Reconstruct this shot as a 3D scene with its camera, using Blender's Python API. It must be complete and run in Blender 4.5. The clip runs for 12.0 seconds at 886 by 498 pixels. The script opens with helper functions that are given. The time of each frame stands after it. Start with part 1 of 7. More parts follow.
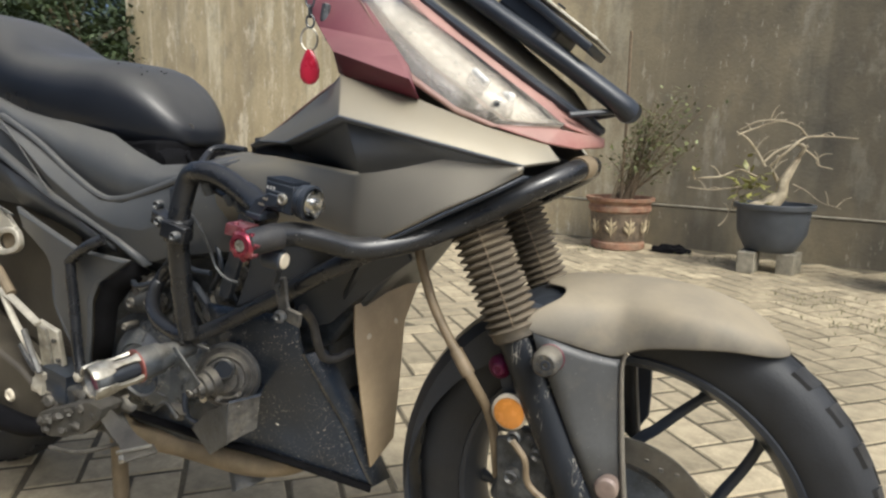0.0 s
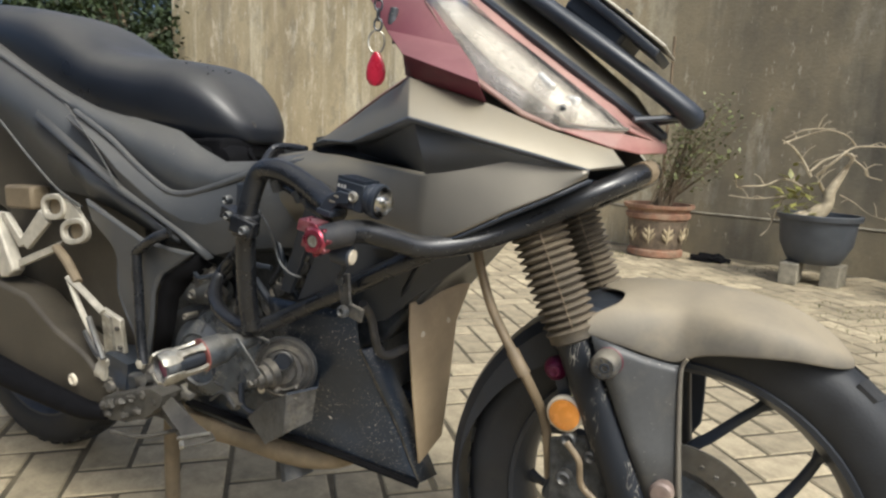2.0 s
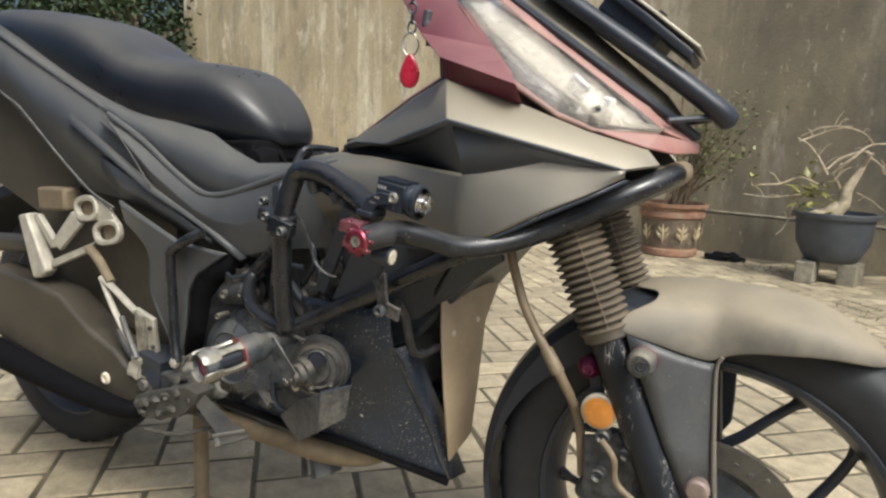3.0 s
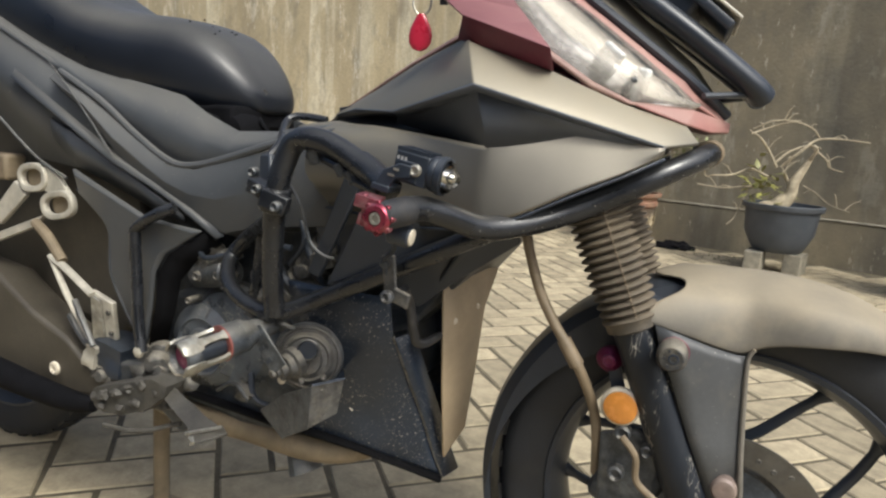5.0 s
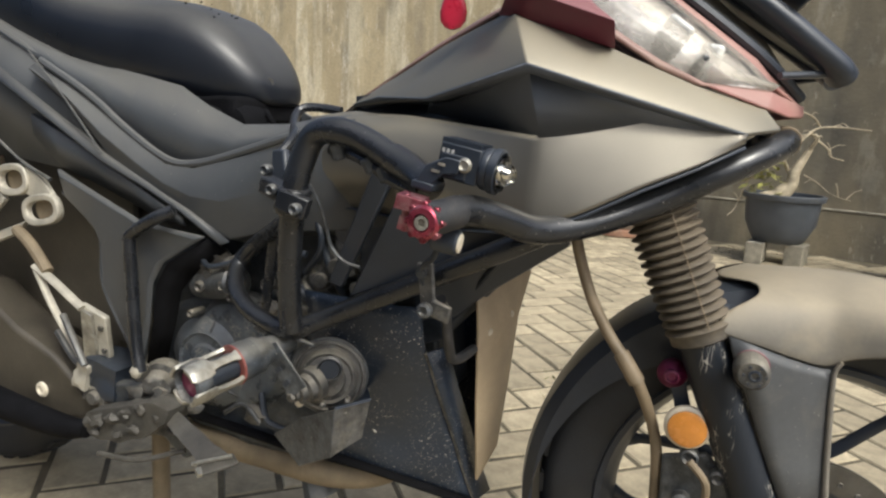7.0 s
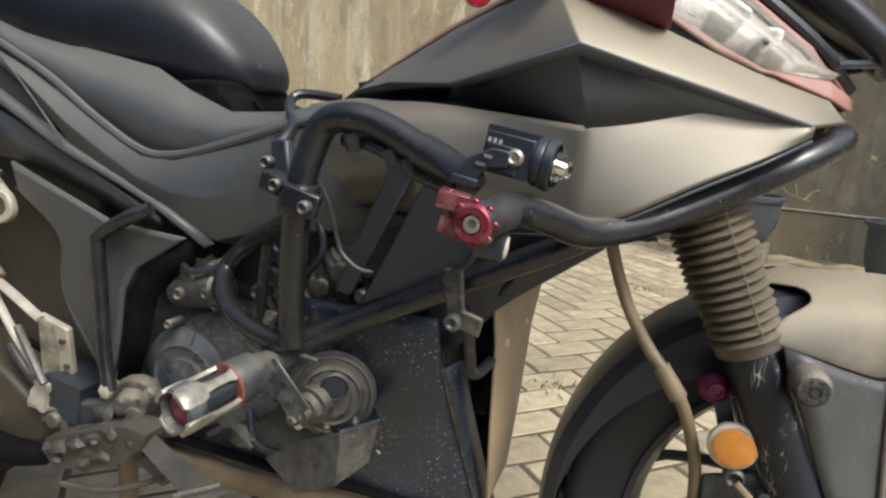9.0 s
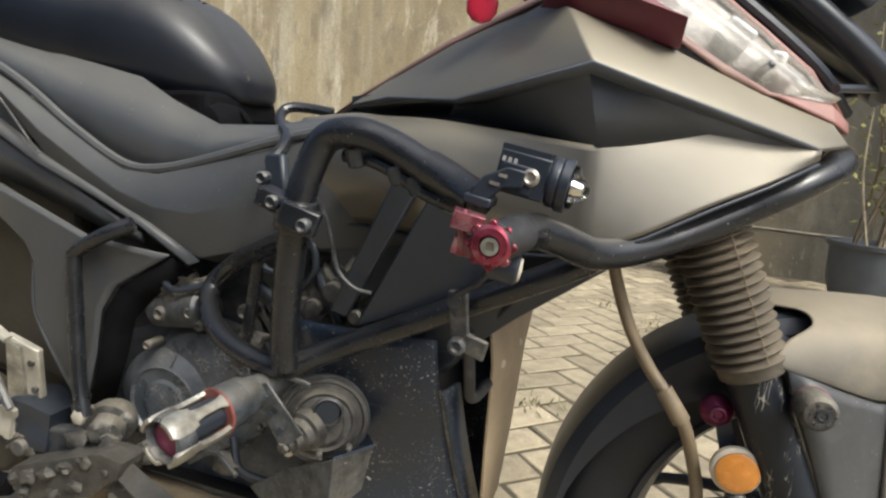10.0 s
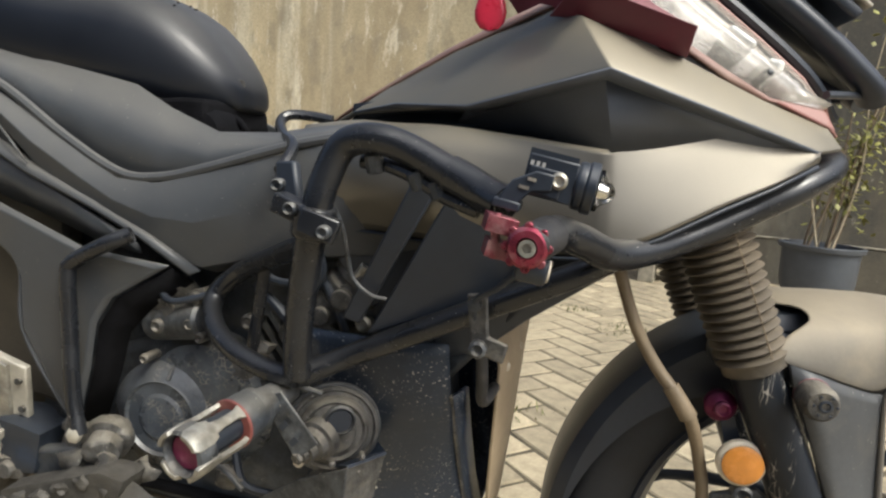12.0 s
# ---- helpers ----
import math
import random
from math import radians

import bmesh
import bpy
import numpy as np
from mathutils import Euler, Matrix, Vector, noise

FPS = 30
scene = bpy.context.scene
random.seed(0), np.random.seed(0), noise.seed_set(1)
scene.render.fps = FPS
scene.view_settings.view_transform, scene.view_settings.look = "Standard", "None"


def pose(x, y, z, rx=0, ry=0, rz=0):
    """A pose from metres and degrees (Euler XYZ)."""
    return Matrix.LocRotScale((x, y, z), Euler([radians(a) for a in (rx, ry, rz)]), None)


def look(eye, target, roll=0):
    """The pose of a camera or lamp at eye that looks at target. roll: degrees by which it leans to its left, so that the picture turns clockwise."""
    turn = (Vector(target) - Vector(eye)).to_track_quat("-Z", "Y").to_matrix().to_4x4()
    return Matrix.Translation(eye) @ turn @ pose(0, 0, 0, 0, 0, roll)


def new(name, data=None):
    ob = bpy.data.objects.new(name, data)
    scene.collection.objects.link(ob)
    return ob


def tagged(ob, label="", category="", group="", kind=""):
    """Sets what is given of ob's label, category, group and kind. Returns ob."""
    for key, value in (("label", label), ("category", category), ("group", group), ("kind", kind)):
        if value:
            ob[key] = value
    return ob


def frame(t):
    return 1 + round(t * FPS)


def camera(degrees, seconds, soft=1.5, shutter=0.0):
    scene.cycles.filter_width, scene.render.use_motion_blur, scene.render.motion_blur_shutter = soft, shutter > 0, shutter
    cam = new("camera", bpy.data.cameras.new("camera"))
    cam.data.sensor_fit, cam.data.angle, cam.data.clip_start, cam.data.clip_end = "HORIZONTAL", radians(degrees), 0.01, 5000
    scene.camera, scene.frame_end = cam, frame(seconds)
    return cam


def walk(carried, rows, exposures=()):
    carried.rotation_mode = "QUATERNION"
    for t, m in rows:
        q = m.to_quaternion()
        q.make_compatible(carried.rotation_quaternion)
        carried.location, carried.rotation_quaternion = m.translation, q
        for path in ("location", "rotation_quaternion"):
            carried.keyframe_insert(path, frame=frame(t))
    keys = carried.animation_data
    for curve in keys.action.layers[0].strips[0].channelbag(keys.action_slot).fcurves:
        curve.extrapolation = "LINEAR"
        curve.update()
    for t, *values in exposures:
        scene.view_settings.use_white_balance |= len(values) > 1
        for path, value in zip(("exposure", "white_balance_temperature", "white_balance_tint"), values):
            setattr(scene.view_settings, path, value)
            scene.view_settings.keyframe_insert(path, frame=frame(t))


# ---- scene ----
cam = camera(70.3, 12.0, soft=2.4)
PATH = [
    (0, (0.119, -0.841, 0.769), (-0.61, 0.992, 0.437), 1.3),
    (0.5, (0.11, -0.848, 0.767), (-0.642, 0.973, 0.423), 1.8),
    (1, (0.103, -0.854, 0.767), (-0.668, 0.96, 0.427), 2.0),
    (1.5, (0.095, -0.861, 0.767), (-0.7, 0.943, 0.43), 2.3),
    (2, (0.089, -0.868, 0.767), (-0.728, 0.928, 0.44), 2.4),
    (2.5, (0.079, -0.88, 0.768), (-0.767, 0.905, 0.451), 2.2),
    (3, (0.063, -0.891, 0.768), (-0.78, 0.893, 0.438), 2.1),
    (3.2, (0.052, -0.893, 0.767), (-0.758, 0.903, 0.424), 2.2),
    (4.8, (-0.051, -0.866, 0.746), (-0.703, 0.989, 0.38), 4.1),
    (5, (-0.042, -0.858, 0.747), (-0.718, 0.988, 0.378), 4.0),
    (5.5, (-0.059, -0.849, 0.745), (-0.766, 0.99, 0.401), 3.0),
    (6, (-0.077, -0.836, 0.745), (-0.769, 1.008, 0.393), 3.4),
    (6.5, (-0.101, -0.826, 0.741), (-0.749, 1.028, 0.363), 3.6),
    (7, (-0.126, -0.793, 0.738), (-0.766, 1.063, 0.355), 3.2),
    (7.2, (-0.143, -0.783, 0.717), (-0.765, 1.081, 0.347), 3.4),
    (8.8, (-0.203, -0.748, 0.729), (-0.718, 1.148, 0.357), 3.6),
    (9, (-0.212, -0.744, 0.725), (-0.721, 1.152, 0.345), 3.9),
    (9.5, (-0.232, -0.736, 0.722), (-0.706, 1.173, 0.36), 4.5),
    (10, (-0.248, -0.734, 0.725), (-0.662, 1.195, 0.396), 4.8),
    (10.5, (-0.262, -0.746, 0.723), (-0.63, 1.192, 0.395), 4.6),
    (11, (-0.272, -0.738, 0.721), (-0.611, 1.209, 0.412), 4.4),
    (11.5, (-0.285, -0.743, 0.718), (-0.591, 1.209, 0.411), 4.3),
    (12, (-0.298, -0.749, 0.718), (-0.585, 1.209, 0.427), 4.4),
]
walk(cam, [(t, look(eye, target, roll)) for t, eye, target, roll in PATH], exposures=((0.0, -0.17, 5600, 4), (7.0, -0.16, 5600, 4), (12.0, -0.08, 5650, 4)))

# ---- light ----
world = bpy.data.worlds.new("sky")
scene.world = world
world.use_nodes = True
wn = world.node_tree.nodes
sky = wn.new("ShaderNodeTexSky")
sky.sky_type = "NISHITA"
sky.sun_disc = False
SUN_EL, SUN_AZ = radians(50), radians(-36)      # azimuth from +x towards +y
sky.sun_elevation = SUN_EL
sky.sun_rotation = math.pi / 2 - SUN_AZ
sky.dust_density = 10.0
sky.air_density = 0.7
sky.ozone_density = 0.6
wn["Background"].inputs["Strength"].default_value = 0.20
world.node_tree.links.new(sky.outputs["Color"], wn["Background"].inputs["Color"])
sun_data = bpy.data.lights.new("sun", "SUN")
sun_data.energy, sun_data.angle, sun_data.color = 2.1, radians(12), (1.0, 0.86, 0.66)
sun = new("sun", sun_data)
sun.matrix_world = look((math.cos(SUN_EL) * math.cos(SUN_AZ) * 9, math.cos(SUN_EL) * math.sin(SUN_AZ) * 9, math.sin(SUN_EL) * 9), (0, 0, 0))


# ---- materials ----
def mat(name, col, rough=0.5, metal=0.0, var=0.15, scale=14.0, bump=0.12, fine=180.0, dust=0.0,
        dust_col=(0.34, 0.27, 0.17), coat=0.0, spec=0.5, stretch=(1, 1, 1), rnd=0.0, speck=0.0, isl=0.0, scratch=0.0, lit_dust=0.0):
    """A surface: base colour with broad and fine variation, dust in patches, pale specks, fine relief.
    The last value lightens upward faces: dust and overhead light put into the colour."""
    m = bpy.data.materials.new(name)
    m.use_nodes = True
    nt = m.node_tree
    N, L = nt.nodes, nt.links
    b = N["Principled BSDF"]
    co = N.new("ShaderNodeTexCoord")
    mp = N.new("ShaderNodeMapping")
    mp.inputs["Scale"].default_value = stretch
    L.new(co.outputs["Object"], mp.inputs["Vector"])

    def noise_tex(sc, detail=4.0, rgh=0.6):
        n = N.new("ShaderNodeTexNoise")
        n.inputs["Scale"].default_value = sc
        n.inputs["Detail"].default_value = detail
        n.inputs["Roughness"].default_value = rgh
        L.new(mp.outputs["Vector"], n.inputs["Vector"])
        return n.outputs["Fac"]

    def ramp(fac, lo, hi, a=0.0, c=1.0):
        r = N.new("ShaderNodeMapRange")
        r.inputs["From Min"].default_value, r.inputs["From Max"].default_value = lo, hi
        r.inputs["To Min"].default_value, r.inputs["To Max"].default_value = a, c
        L.new(fac, r.inputs["Value"])
        return r.outputs["Result"]

    def mix(fac, a, c):
        x = N.new("ShaderNodeMix")
        x.data_type = "RGBA"
        for sock, v in ((x.inputs[0], fac), (x.inputs[6], a), (x.inputs[7], c)):
            if isinstance(v, (tuple, float)):
                sock.default_value = (*v, 1) if isinstance(v, tuple) else v
            else:
                L.new(v, sock)
        return x.outputs[2]

    broad, grain = noise_tex(scale), noise_tex(fine, 3.0)
    dark = tuple(c * (1 - var) for c in col)
    light = tuple(min(1, c * (1 + var)) for c in col)
    c = mix(ramp(broad, 0.35, 0.65), dark, light)
    c = mix(ramp(grain, 0.35, 0.7, 0, 0.35), c, dark)
    if rnd or isl:
        src = N.new("ShaderNodeObjectInfo").outputs["Random"] if rnd else N.new("ShaderNodeNewGeometry").outputs["Random Per Island"]
        k = rnd or isl
        hs = N.new("ShaderNodeHueSaturation")
        L.new(ramp(src, 0, 1, 1 - k, 1 + k), hs.inputs["Value"])
        L.new(c, hs.inputs["Color"])
        c = hs.outputs["Color"]
    rg = ramp(broad, 0.3, 0.7, max(0.03, rough - 0.08), min(1, rough + 0.08))
    if dust:
        d = ramp(noise_tex(scale * 0.55, 6.0, 0.7), 0.62 - 0.28 * dust, 0.85 - 0.2 * dust, 0, min(1, dust * 1.3))
        c = mix(d, c, dust_col)
        rg2 = N.new("ShaderNodeMix")
        L.new(d, rg2.inputs[0])
        L.new(rg, rg2.inputs[2])
        rg2.inputs[3].default_value = 0.85
        rg = rg2.outputs[0]
    # upward faces turn paler: lying dust plus painted light from above
    if lit_dust:
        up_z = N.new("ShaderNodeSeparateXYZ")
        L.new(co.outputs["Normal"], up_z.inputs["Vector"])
        lit_top = N.new("ShaderNodeMath")
        lit_top.operation = "MULTIPLY"
        L.new(ramp(up_z.outputs["Z"], 0.18, 0.70, 0, lit_dust), lit_top.inputs[0])
        L.new(ramp(noise_tex(scale * 0.8, 6.0, 0.7), 0.30, 0.62, 0.55, 1.0), lit_top.inputs[1])
        c = mix(lit_top.outputs[0], c, dust_col)
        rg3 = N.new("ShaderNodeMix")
        L.new(lit_top.outputs[0], rg3.inputs[0])
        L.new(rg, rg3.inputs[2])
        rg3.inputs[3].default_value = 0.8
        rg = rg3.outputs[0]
    if speck:
        s = ramp(noise_tex(330, 2.0), 0.735 - 0.045 * speck, 0.755 - 0.040 * speck)
        s2 = N.new("ShaderNodeMath")
        s2.operation = "MULTIPLY"
        L.new(s, s2.inputs[0])
        L.new(ramp(noise_tex(9, 3.0), 0.38, 0.56), s2.inputs[1])
        c = mix(s2.outputs[0], c, (0.42, 0.40, 0.36))
    if scratch:
        vo = N.new("ShaderNodeTexVoronoi")
        vo.feature = "DISTANCE_TO_EDGE"
        vo.inputs["Scale"].default_value = 120.0
        wob = N.new("ShaderNodeVectorMath")
        wob.operation = "MULTIPLY_ADD"
        wn_ = N.new("ShaderNodeTexNoise")
        wn_.inputs["Scale"].default_value = 60.0
        L.new(mp.outputs["Vector"], wn_.inputs["Vector"])
        L.new(wn_.outputs["Color"], wob.inputs[0])
        wob.inputs[1].default_value = (0.025, 0.025, 0.025)
        L.new(mp.outputs["Vector"], wob.inputs[2])
        L.new(wob.outputs["Vector"], vo.inputs["Vector"])
        ln_ = ramp(vo.outputs["Distance"], 0.02, 0.055, 1, 0)
        mul = N.new("ShaderNodeMath")
        mul.operation = "MULTIPLY"
        L.new(ln_, mul.inputs[0])
        L.new(ramp(noise_tex(24, 3.0), 0.60 - 0.12 * scratch, 0.66 - 0.10 * scratch, 0, 0.8), mul.inputs[1])
        c = mix(mul.outputs[0], c, (0.45, 0.42, 0.36))
    L.new(c, b.inputs["Base Color"])
    L.new(rg, b.inputs["Roughness"])
    b.inputs["Metallic"].default_value = metal
    b.inputs["Specular IOR Level"].default_value = spec
    b.inputs["Coat Weight"].default_value = coat
    b.inputs["Coat Roughness"].default_value = 0.08
    if bump:
        bp = N.new("ShaderNodeBump")
        bp.inputs["Strength"].default_value = bump
        bp.inputs["Distance"].default_value = 0.002
        L.new(grain, bp.inputs["Height"])
        L.new(bp.outputs["Normal"], b.inputs["Normal"])
    return m


SIDE_GREY = mat("dark_matte_plastic", (0.062, 0.067, 0.074), 0.40, var=0.14, scale=7, bump=0.05, fine=520, dust=0.28, dust_col=(0.158, 0.147, 0.120), spec=0.5, speck=0.1, lit_dust=0.45)
GREY = mat("matte_grey_paint", (0.196, 0.183, 0.156), 0.41, metal=0.72, var=0.08, scale=7, bump=0.03, fine=520, dust=0.05, dust_col=(0.34, 0.30, 0.215), spec=0.5, lit_dust=0.7)
BLACK = mat("black_plastic", (0.022, 0.028, 0.040), 0.38, var=0.22, scale=12, bump=0.08, fine=300, dust=0.12, dust_col=(0.095, 0.098, 0.098), spec=0.55, lit_dust=0.22)
GRIPM = mat("dusty_rubber_sleeve", (0.032, 0.032, 0.034), 0.55, var=0.3, scale=30, bump=0.2, fine=260, dust=0.32, dust_col=(0.20, 0.17, 0.125))
RECESS = mat("inlet_plastic", (0.095, 0.105, 0.125), 0.40, var=0.12, scale=10, bump=0.08, fine=500, dust=0.05)
DIRTY = mat("dirty_black_plastic", (0.022, 0.031, 0.049), 0.36, var=0.25, scale=11, bump=0.15, fine=160, dust=0.08, dust_col=(0.16, 0.16, 0.155), speck=2.1)
TUBE = mat("black_powder_coat", (0.013, 0.0145, 0.018), 0.27, metal=0.0, var=0.3, scale=25, bump=0.05, fine=260, dust=0.14, dust_col=(0.13, 0.12, 0.098), speck=0.45, spec=0.6, lit_dust=0.14)
FORKM = mat("scratched_black_metal", (0.011, 0.014, 0.020), 0.40, spec=0.4, var=0.2, scale=30, bump=0.1, scratch=0.4, dust=0.12, dust_col=(0.14, 0.13, 0.105), stretch=(1.6, 1.6, 0.32))
# the seat's pale top is painted for the sky's sheen on it
SEATM = mat("seat_vinyl", (0.010, 0.012, 0.017), 0.33, var=0.2, scale=8, bump=0.12, fine=650, dust=0.08, dust_col=(0.22, 0.205, 0.17), spec=0.5, lit_dust=0.34)
RED = mat("dusty_red_paint", (0.122, 0.021, 0.040), 0.42, var=0.15, scale=10, bump=0.05, dust=0.24, dust_col=(0.30, 0.165, 0.150), lit_dust=0.6)
ANOD = mat("red_anodised_metal", (0.27, 0.045, 0.070), 0.28, metal=0.75, var=0.35, scale=70, bump=0.12, dust=0.62, dust_col=(0.50, 0.36, 0.34))
PINKRING = mat("dusty_pink_anodising", (0.30, 0.10, 0.085), 0.4, metal=0.4, var=0.25, scale=60, bump=0.2, dust=0.5, dust_col=(0.36, 0.24, 0.19))
MAGENTA = mat("magenta_anodised_metal", (0.17, 0.016, 0.070), 0.36, metal=0.5, var=0.25, scale=60, bump=0.1, dust=0.45, dust_col=(0.22, 0.12, 0.14))
TRIM = mat("dust_filmed_pink_trim", (0.27, 0.165, 0.135), 0.5, var=0.2, scale=14, bump=0.05, dust=0.4, dust_col=(0.32, 0.25, 0.175))
PINKCAP = mat("dusty_pink_cap", (0.23, 0.175, 0.150), 0.5, metal=0.1, var=0.2, scale=50, bump=0.15, dust=0.5, dust_col=(0.30, 0.25, 0.19))
DISC = mat("dusty_disc_steel", (0.125, 0.118, 0.105), 0.42, metal=0.6, var=0.2, scale=40, bump=0.1, dust=0.35, dust_col=(0.22, 0.19, 0.14))
ALLOY = mat("pale_cast_alloy", (0.47, 0.44, 0.365), 0.5, metal=0.2, var=0.2, scale=30, bump=0.25, dust=0.3, dust_col=(0.33, 0.28, 0.19))
SILVER = mat("dusty_aluminium", (0.40, 0.385, 0.335), 0.36, metal=0.65, var=0.35, scale=55, bump=0.3, dust=0.52, dust_col=(0.25, 0.21, 0.15), speck=0.8)
CASE = mat("dirty_engine_metal", (0.084, 0.091, 0.100), 0.38, metal=0.4, var=0.5, scale=60, bump=0.5, fine=200, dust=0.22, dust_col=(0.36, 0.33, 0.265), speck=0.9, lit_dust=0.42)
DARKCASE = mat("dark_engine_metal", (0.056, 0.064, 0.076), 0.36, metal=0.3, var=0.4, scale=40, bump=0.35, fine=220, dust=0.24, dust_col=(0.27, 0.255, 0.215), lit_dust=0.5, speck=0.4)
DUSTMETAL = mat("dust_brown_metal", (0.090, 0.088, 0.084), 0.46, metal=0.3, var=0.45, scale=60, bump=0.8, fine=180, dust=0.40, dust_col=(0.32, 0.285, 0.215), speck=0.9, lit_dust=0.55)
COVER = mat("scuffed_cover", (0.115, 0.130, 0.152), 0.30, metal=0.4, var=0.3, scale=30, bump=0.2, dust=0.22, dust_col=(0.26, 0.235, 0.185), scratch=0.5, lit_dust=0.4)
BLOCKER = mat("blocker_paint", (0.19, 0.22, 0.27), 0.85, var=0.12, scale=3, bump=0.2)
TAN = mat("mud_covered_metal", (0.205, 0.163, 0.104), 0.62, metal=0.1, var=0.25, scale=18, bump=0.3, fine=180, dust=0.3, dust_col=(0.27, 0.215, 0.14))
FLAP = mat("dusty_mud_flap", (0.40, 0.315, 0.205), 0.6, var=0.16, scale=12, bump=0.1, dust=0.35, dust_col=(0.46, 0.38, 0.27))
RUBBER = mat("tyre_rubber", (0.020, 0.022, 0.026), 0.6, var=0.25, scale=20, bump=0.2, fine=300, dust=0.16, dust_col=(0.13, 0.118, 0.092))
TREAD = mat("dusty_tread", (0.025, 0.0255, 0.027), 0.65, var=0.3, scale=20, bump=0.3, dust=0.22, dust_col=(0.12, 0.105, 0.080))
GAITER = mat("dusty_gaiter_rubber", (0.070, 0.060, 0.046), 0.6, var=0.3, scale=14, bump=0.15, fine=260, dust=0.50, dust_col=(0.27, 0.215, 0.14), lit_dust=0.3)
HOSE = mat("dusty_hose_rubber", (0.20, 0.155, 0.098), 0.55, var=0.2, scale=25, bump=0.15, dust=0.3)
FENDER = mat("dusty_fender_paint", (0.150, 0.138, 0.115), 0.48, var=0.2, scale=8, bump=0.08, dust=0.42, dust_col=(0.40, 0.335, 0.225), spec=0.4, lit_dust=0.6)
# the fender's own paint again, darkened for the leg's shaded side
FENDER_SHADED = mat("dusty_shaded_fender", (0.064, 0.066, 0.068), 0.45, var=0.18, scale=8, bump=0.06, dust=0.42, dust_col=(0.23, 0.205, 0.155), spec=0.45, speck=0.3)
SWINGM = mat("mud_filmed_cover", (0.058, 0.050, 0.037), 0.5, var=0.35, scale=9, bump=0.2, fine=180, dust=0.34, dust_col=(0.125, 0.103, 0.069))
PEGM = mat("mud_caked_rubber", (0.058, 0.055, 0.048), 0.6, var=0.4, scale=45, bump=0.7, fine=160, dust=0.35, dust_col=(0.15, 0.130, 0.098), lit_dust=0.2)
ORANGE = mat("orange_reflector", (0.62, 0.245, 0.035), 0.25, var=0.12, scale=90, bump=0.4, fine=500, coat=0.6)
CREAM = mat("cream_plastic", (0.62, 0.56, 0.44), 0.5, var=0.1, scale=60, bump=0.05, dust=0.2)
CHROME = mat("chrome", (0.85, 0.85, 0.83), 0.12, metal=1.0, var=0.04, bump=0.0, dust=0.04)
FOBM = mat("red_leather_fob", (0.50, 0.02, 0.05), 0.3, var=0.1, scale=60, bump=0.05, coat=0.4)
LETTER = mat("white_print", (0.36, 0.36, 0.35), 0.6, var=0.1, bump=0)
CEMENT = mat("concrete_block", (0.27, 0.245, 0.185), 0.9, var=0.35, scale=14, bump=0.6, fine=120)
PAVER = mat("paving_block", (0.37, 0.312, 0.205), 0.9, var=0.30, scale=16, bump=1.0, fine=95, rnd=0.24, dust=0.5, dust_col=(0.235, 0.198, 0.128), speck=0.4)
PAVER_FAR = mat("paving_block_far", (0.37, 0.312, 0.205), 0.9, var=0.30, scale=16, bump=1.0, fine=95, isl=0.24, dust=0.5, dust_col=(0.235, 0.198, 0.128), speck=0.4)
SAND = mat("sandy_ground", (0.090, 0.075, 0.046), 0.95, var=0.5, scale=9, bump=0.6, fine=90, dust=0.35, dust_col=(0.19, 0.155, 0.095))
TERRA = mat("terracotta", (0.27, 0.145, 0.090), 0.8, var=0.3, scale=18, bump=0.4, dust=0.58, dust_col=(0.32, 0.26, 0.18))
GLAZE = mat("terracotta_relief", (0.15, 0.115, 0.08), 0.8, var=0.4, scale=20, bump=0.4, dust=0.4, dust_col=(0.27, 0.22, 0.15))
IVORY = mat("pale_leaf_relief", (0.46, 0.38, 0.24), 0.8, var=0.3, scale=20, bump=0.3, dust=0.3, dust_col=(0.25, 0.20, 0.13))
POTBLACK = mat("grey_plastic_pot", (0.070, 0.078, 0.090), 0.5, var=0.15, scale=10, bump=0.1, dust=0.2, dust_col=(0.16, 0.14, 0.11))
SOIL = mat("potting_soil", (0.06, 0.045, 0.03), 0.95, var=0.4, scale=40, bump=0.8)
BARK = mat("pale_bark", (0.40, 0.34, 0.23), 0.8, var=0.25, scale=25, bump=0.4, fine=120)
TWIG = mat("twig", (0.16, 0.12, 0.075), 0.85, var=0.25, scale=25, bump=0.3)
LEAF = mat("leaf", (0.24, 0.235, 0.06), 0.5, var=0.3, scale=30, bump=0.1, isl=0.35)
LEAF_BUSH = mat("bush_leaf", (0.150, 0.165, 0.065), 0.5, var=0.3, scale=20, bump=0.1, isl=0.4)
LEAF_DARK = mat("dark_leaf", (0.045, 0.065, 0.022), 0.55, var=0.3, scale=10, bump=0.1, isl=0.4)
GRASS = mat("weed", (0.12, 0.12, 0.04), 0.7, var=0.3, scale=30, bump=0.1, isl=0.3)
# near black: black parts, debris, and the shaded void inside the heel cover
DEEPBLACK = mat("black_parts_and_void", (0.005, 0.005, 0.006), 0.85, var=0.4, scale=60, bump=0.5, spec=0.12)


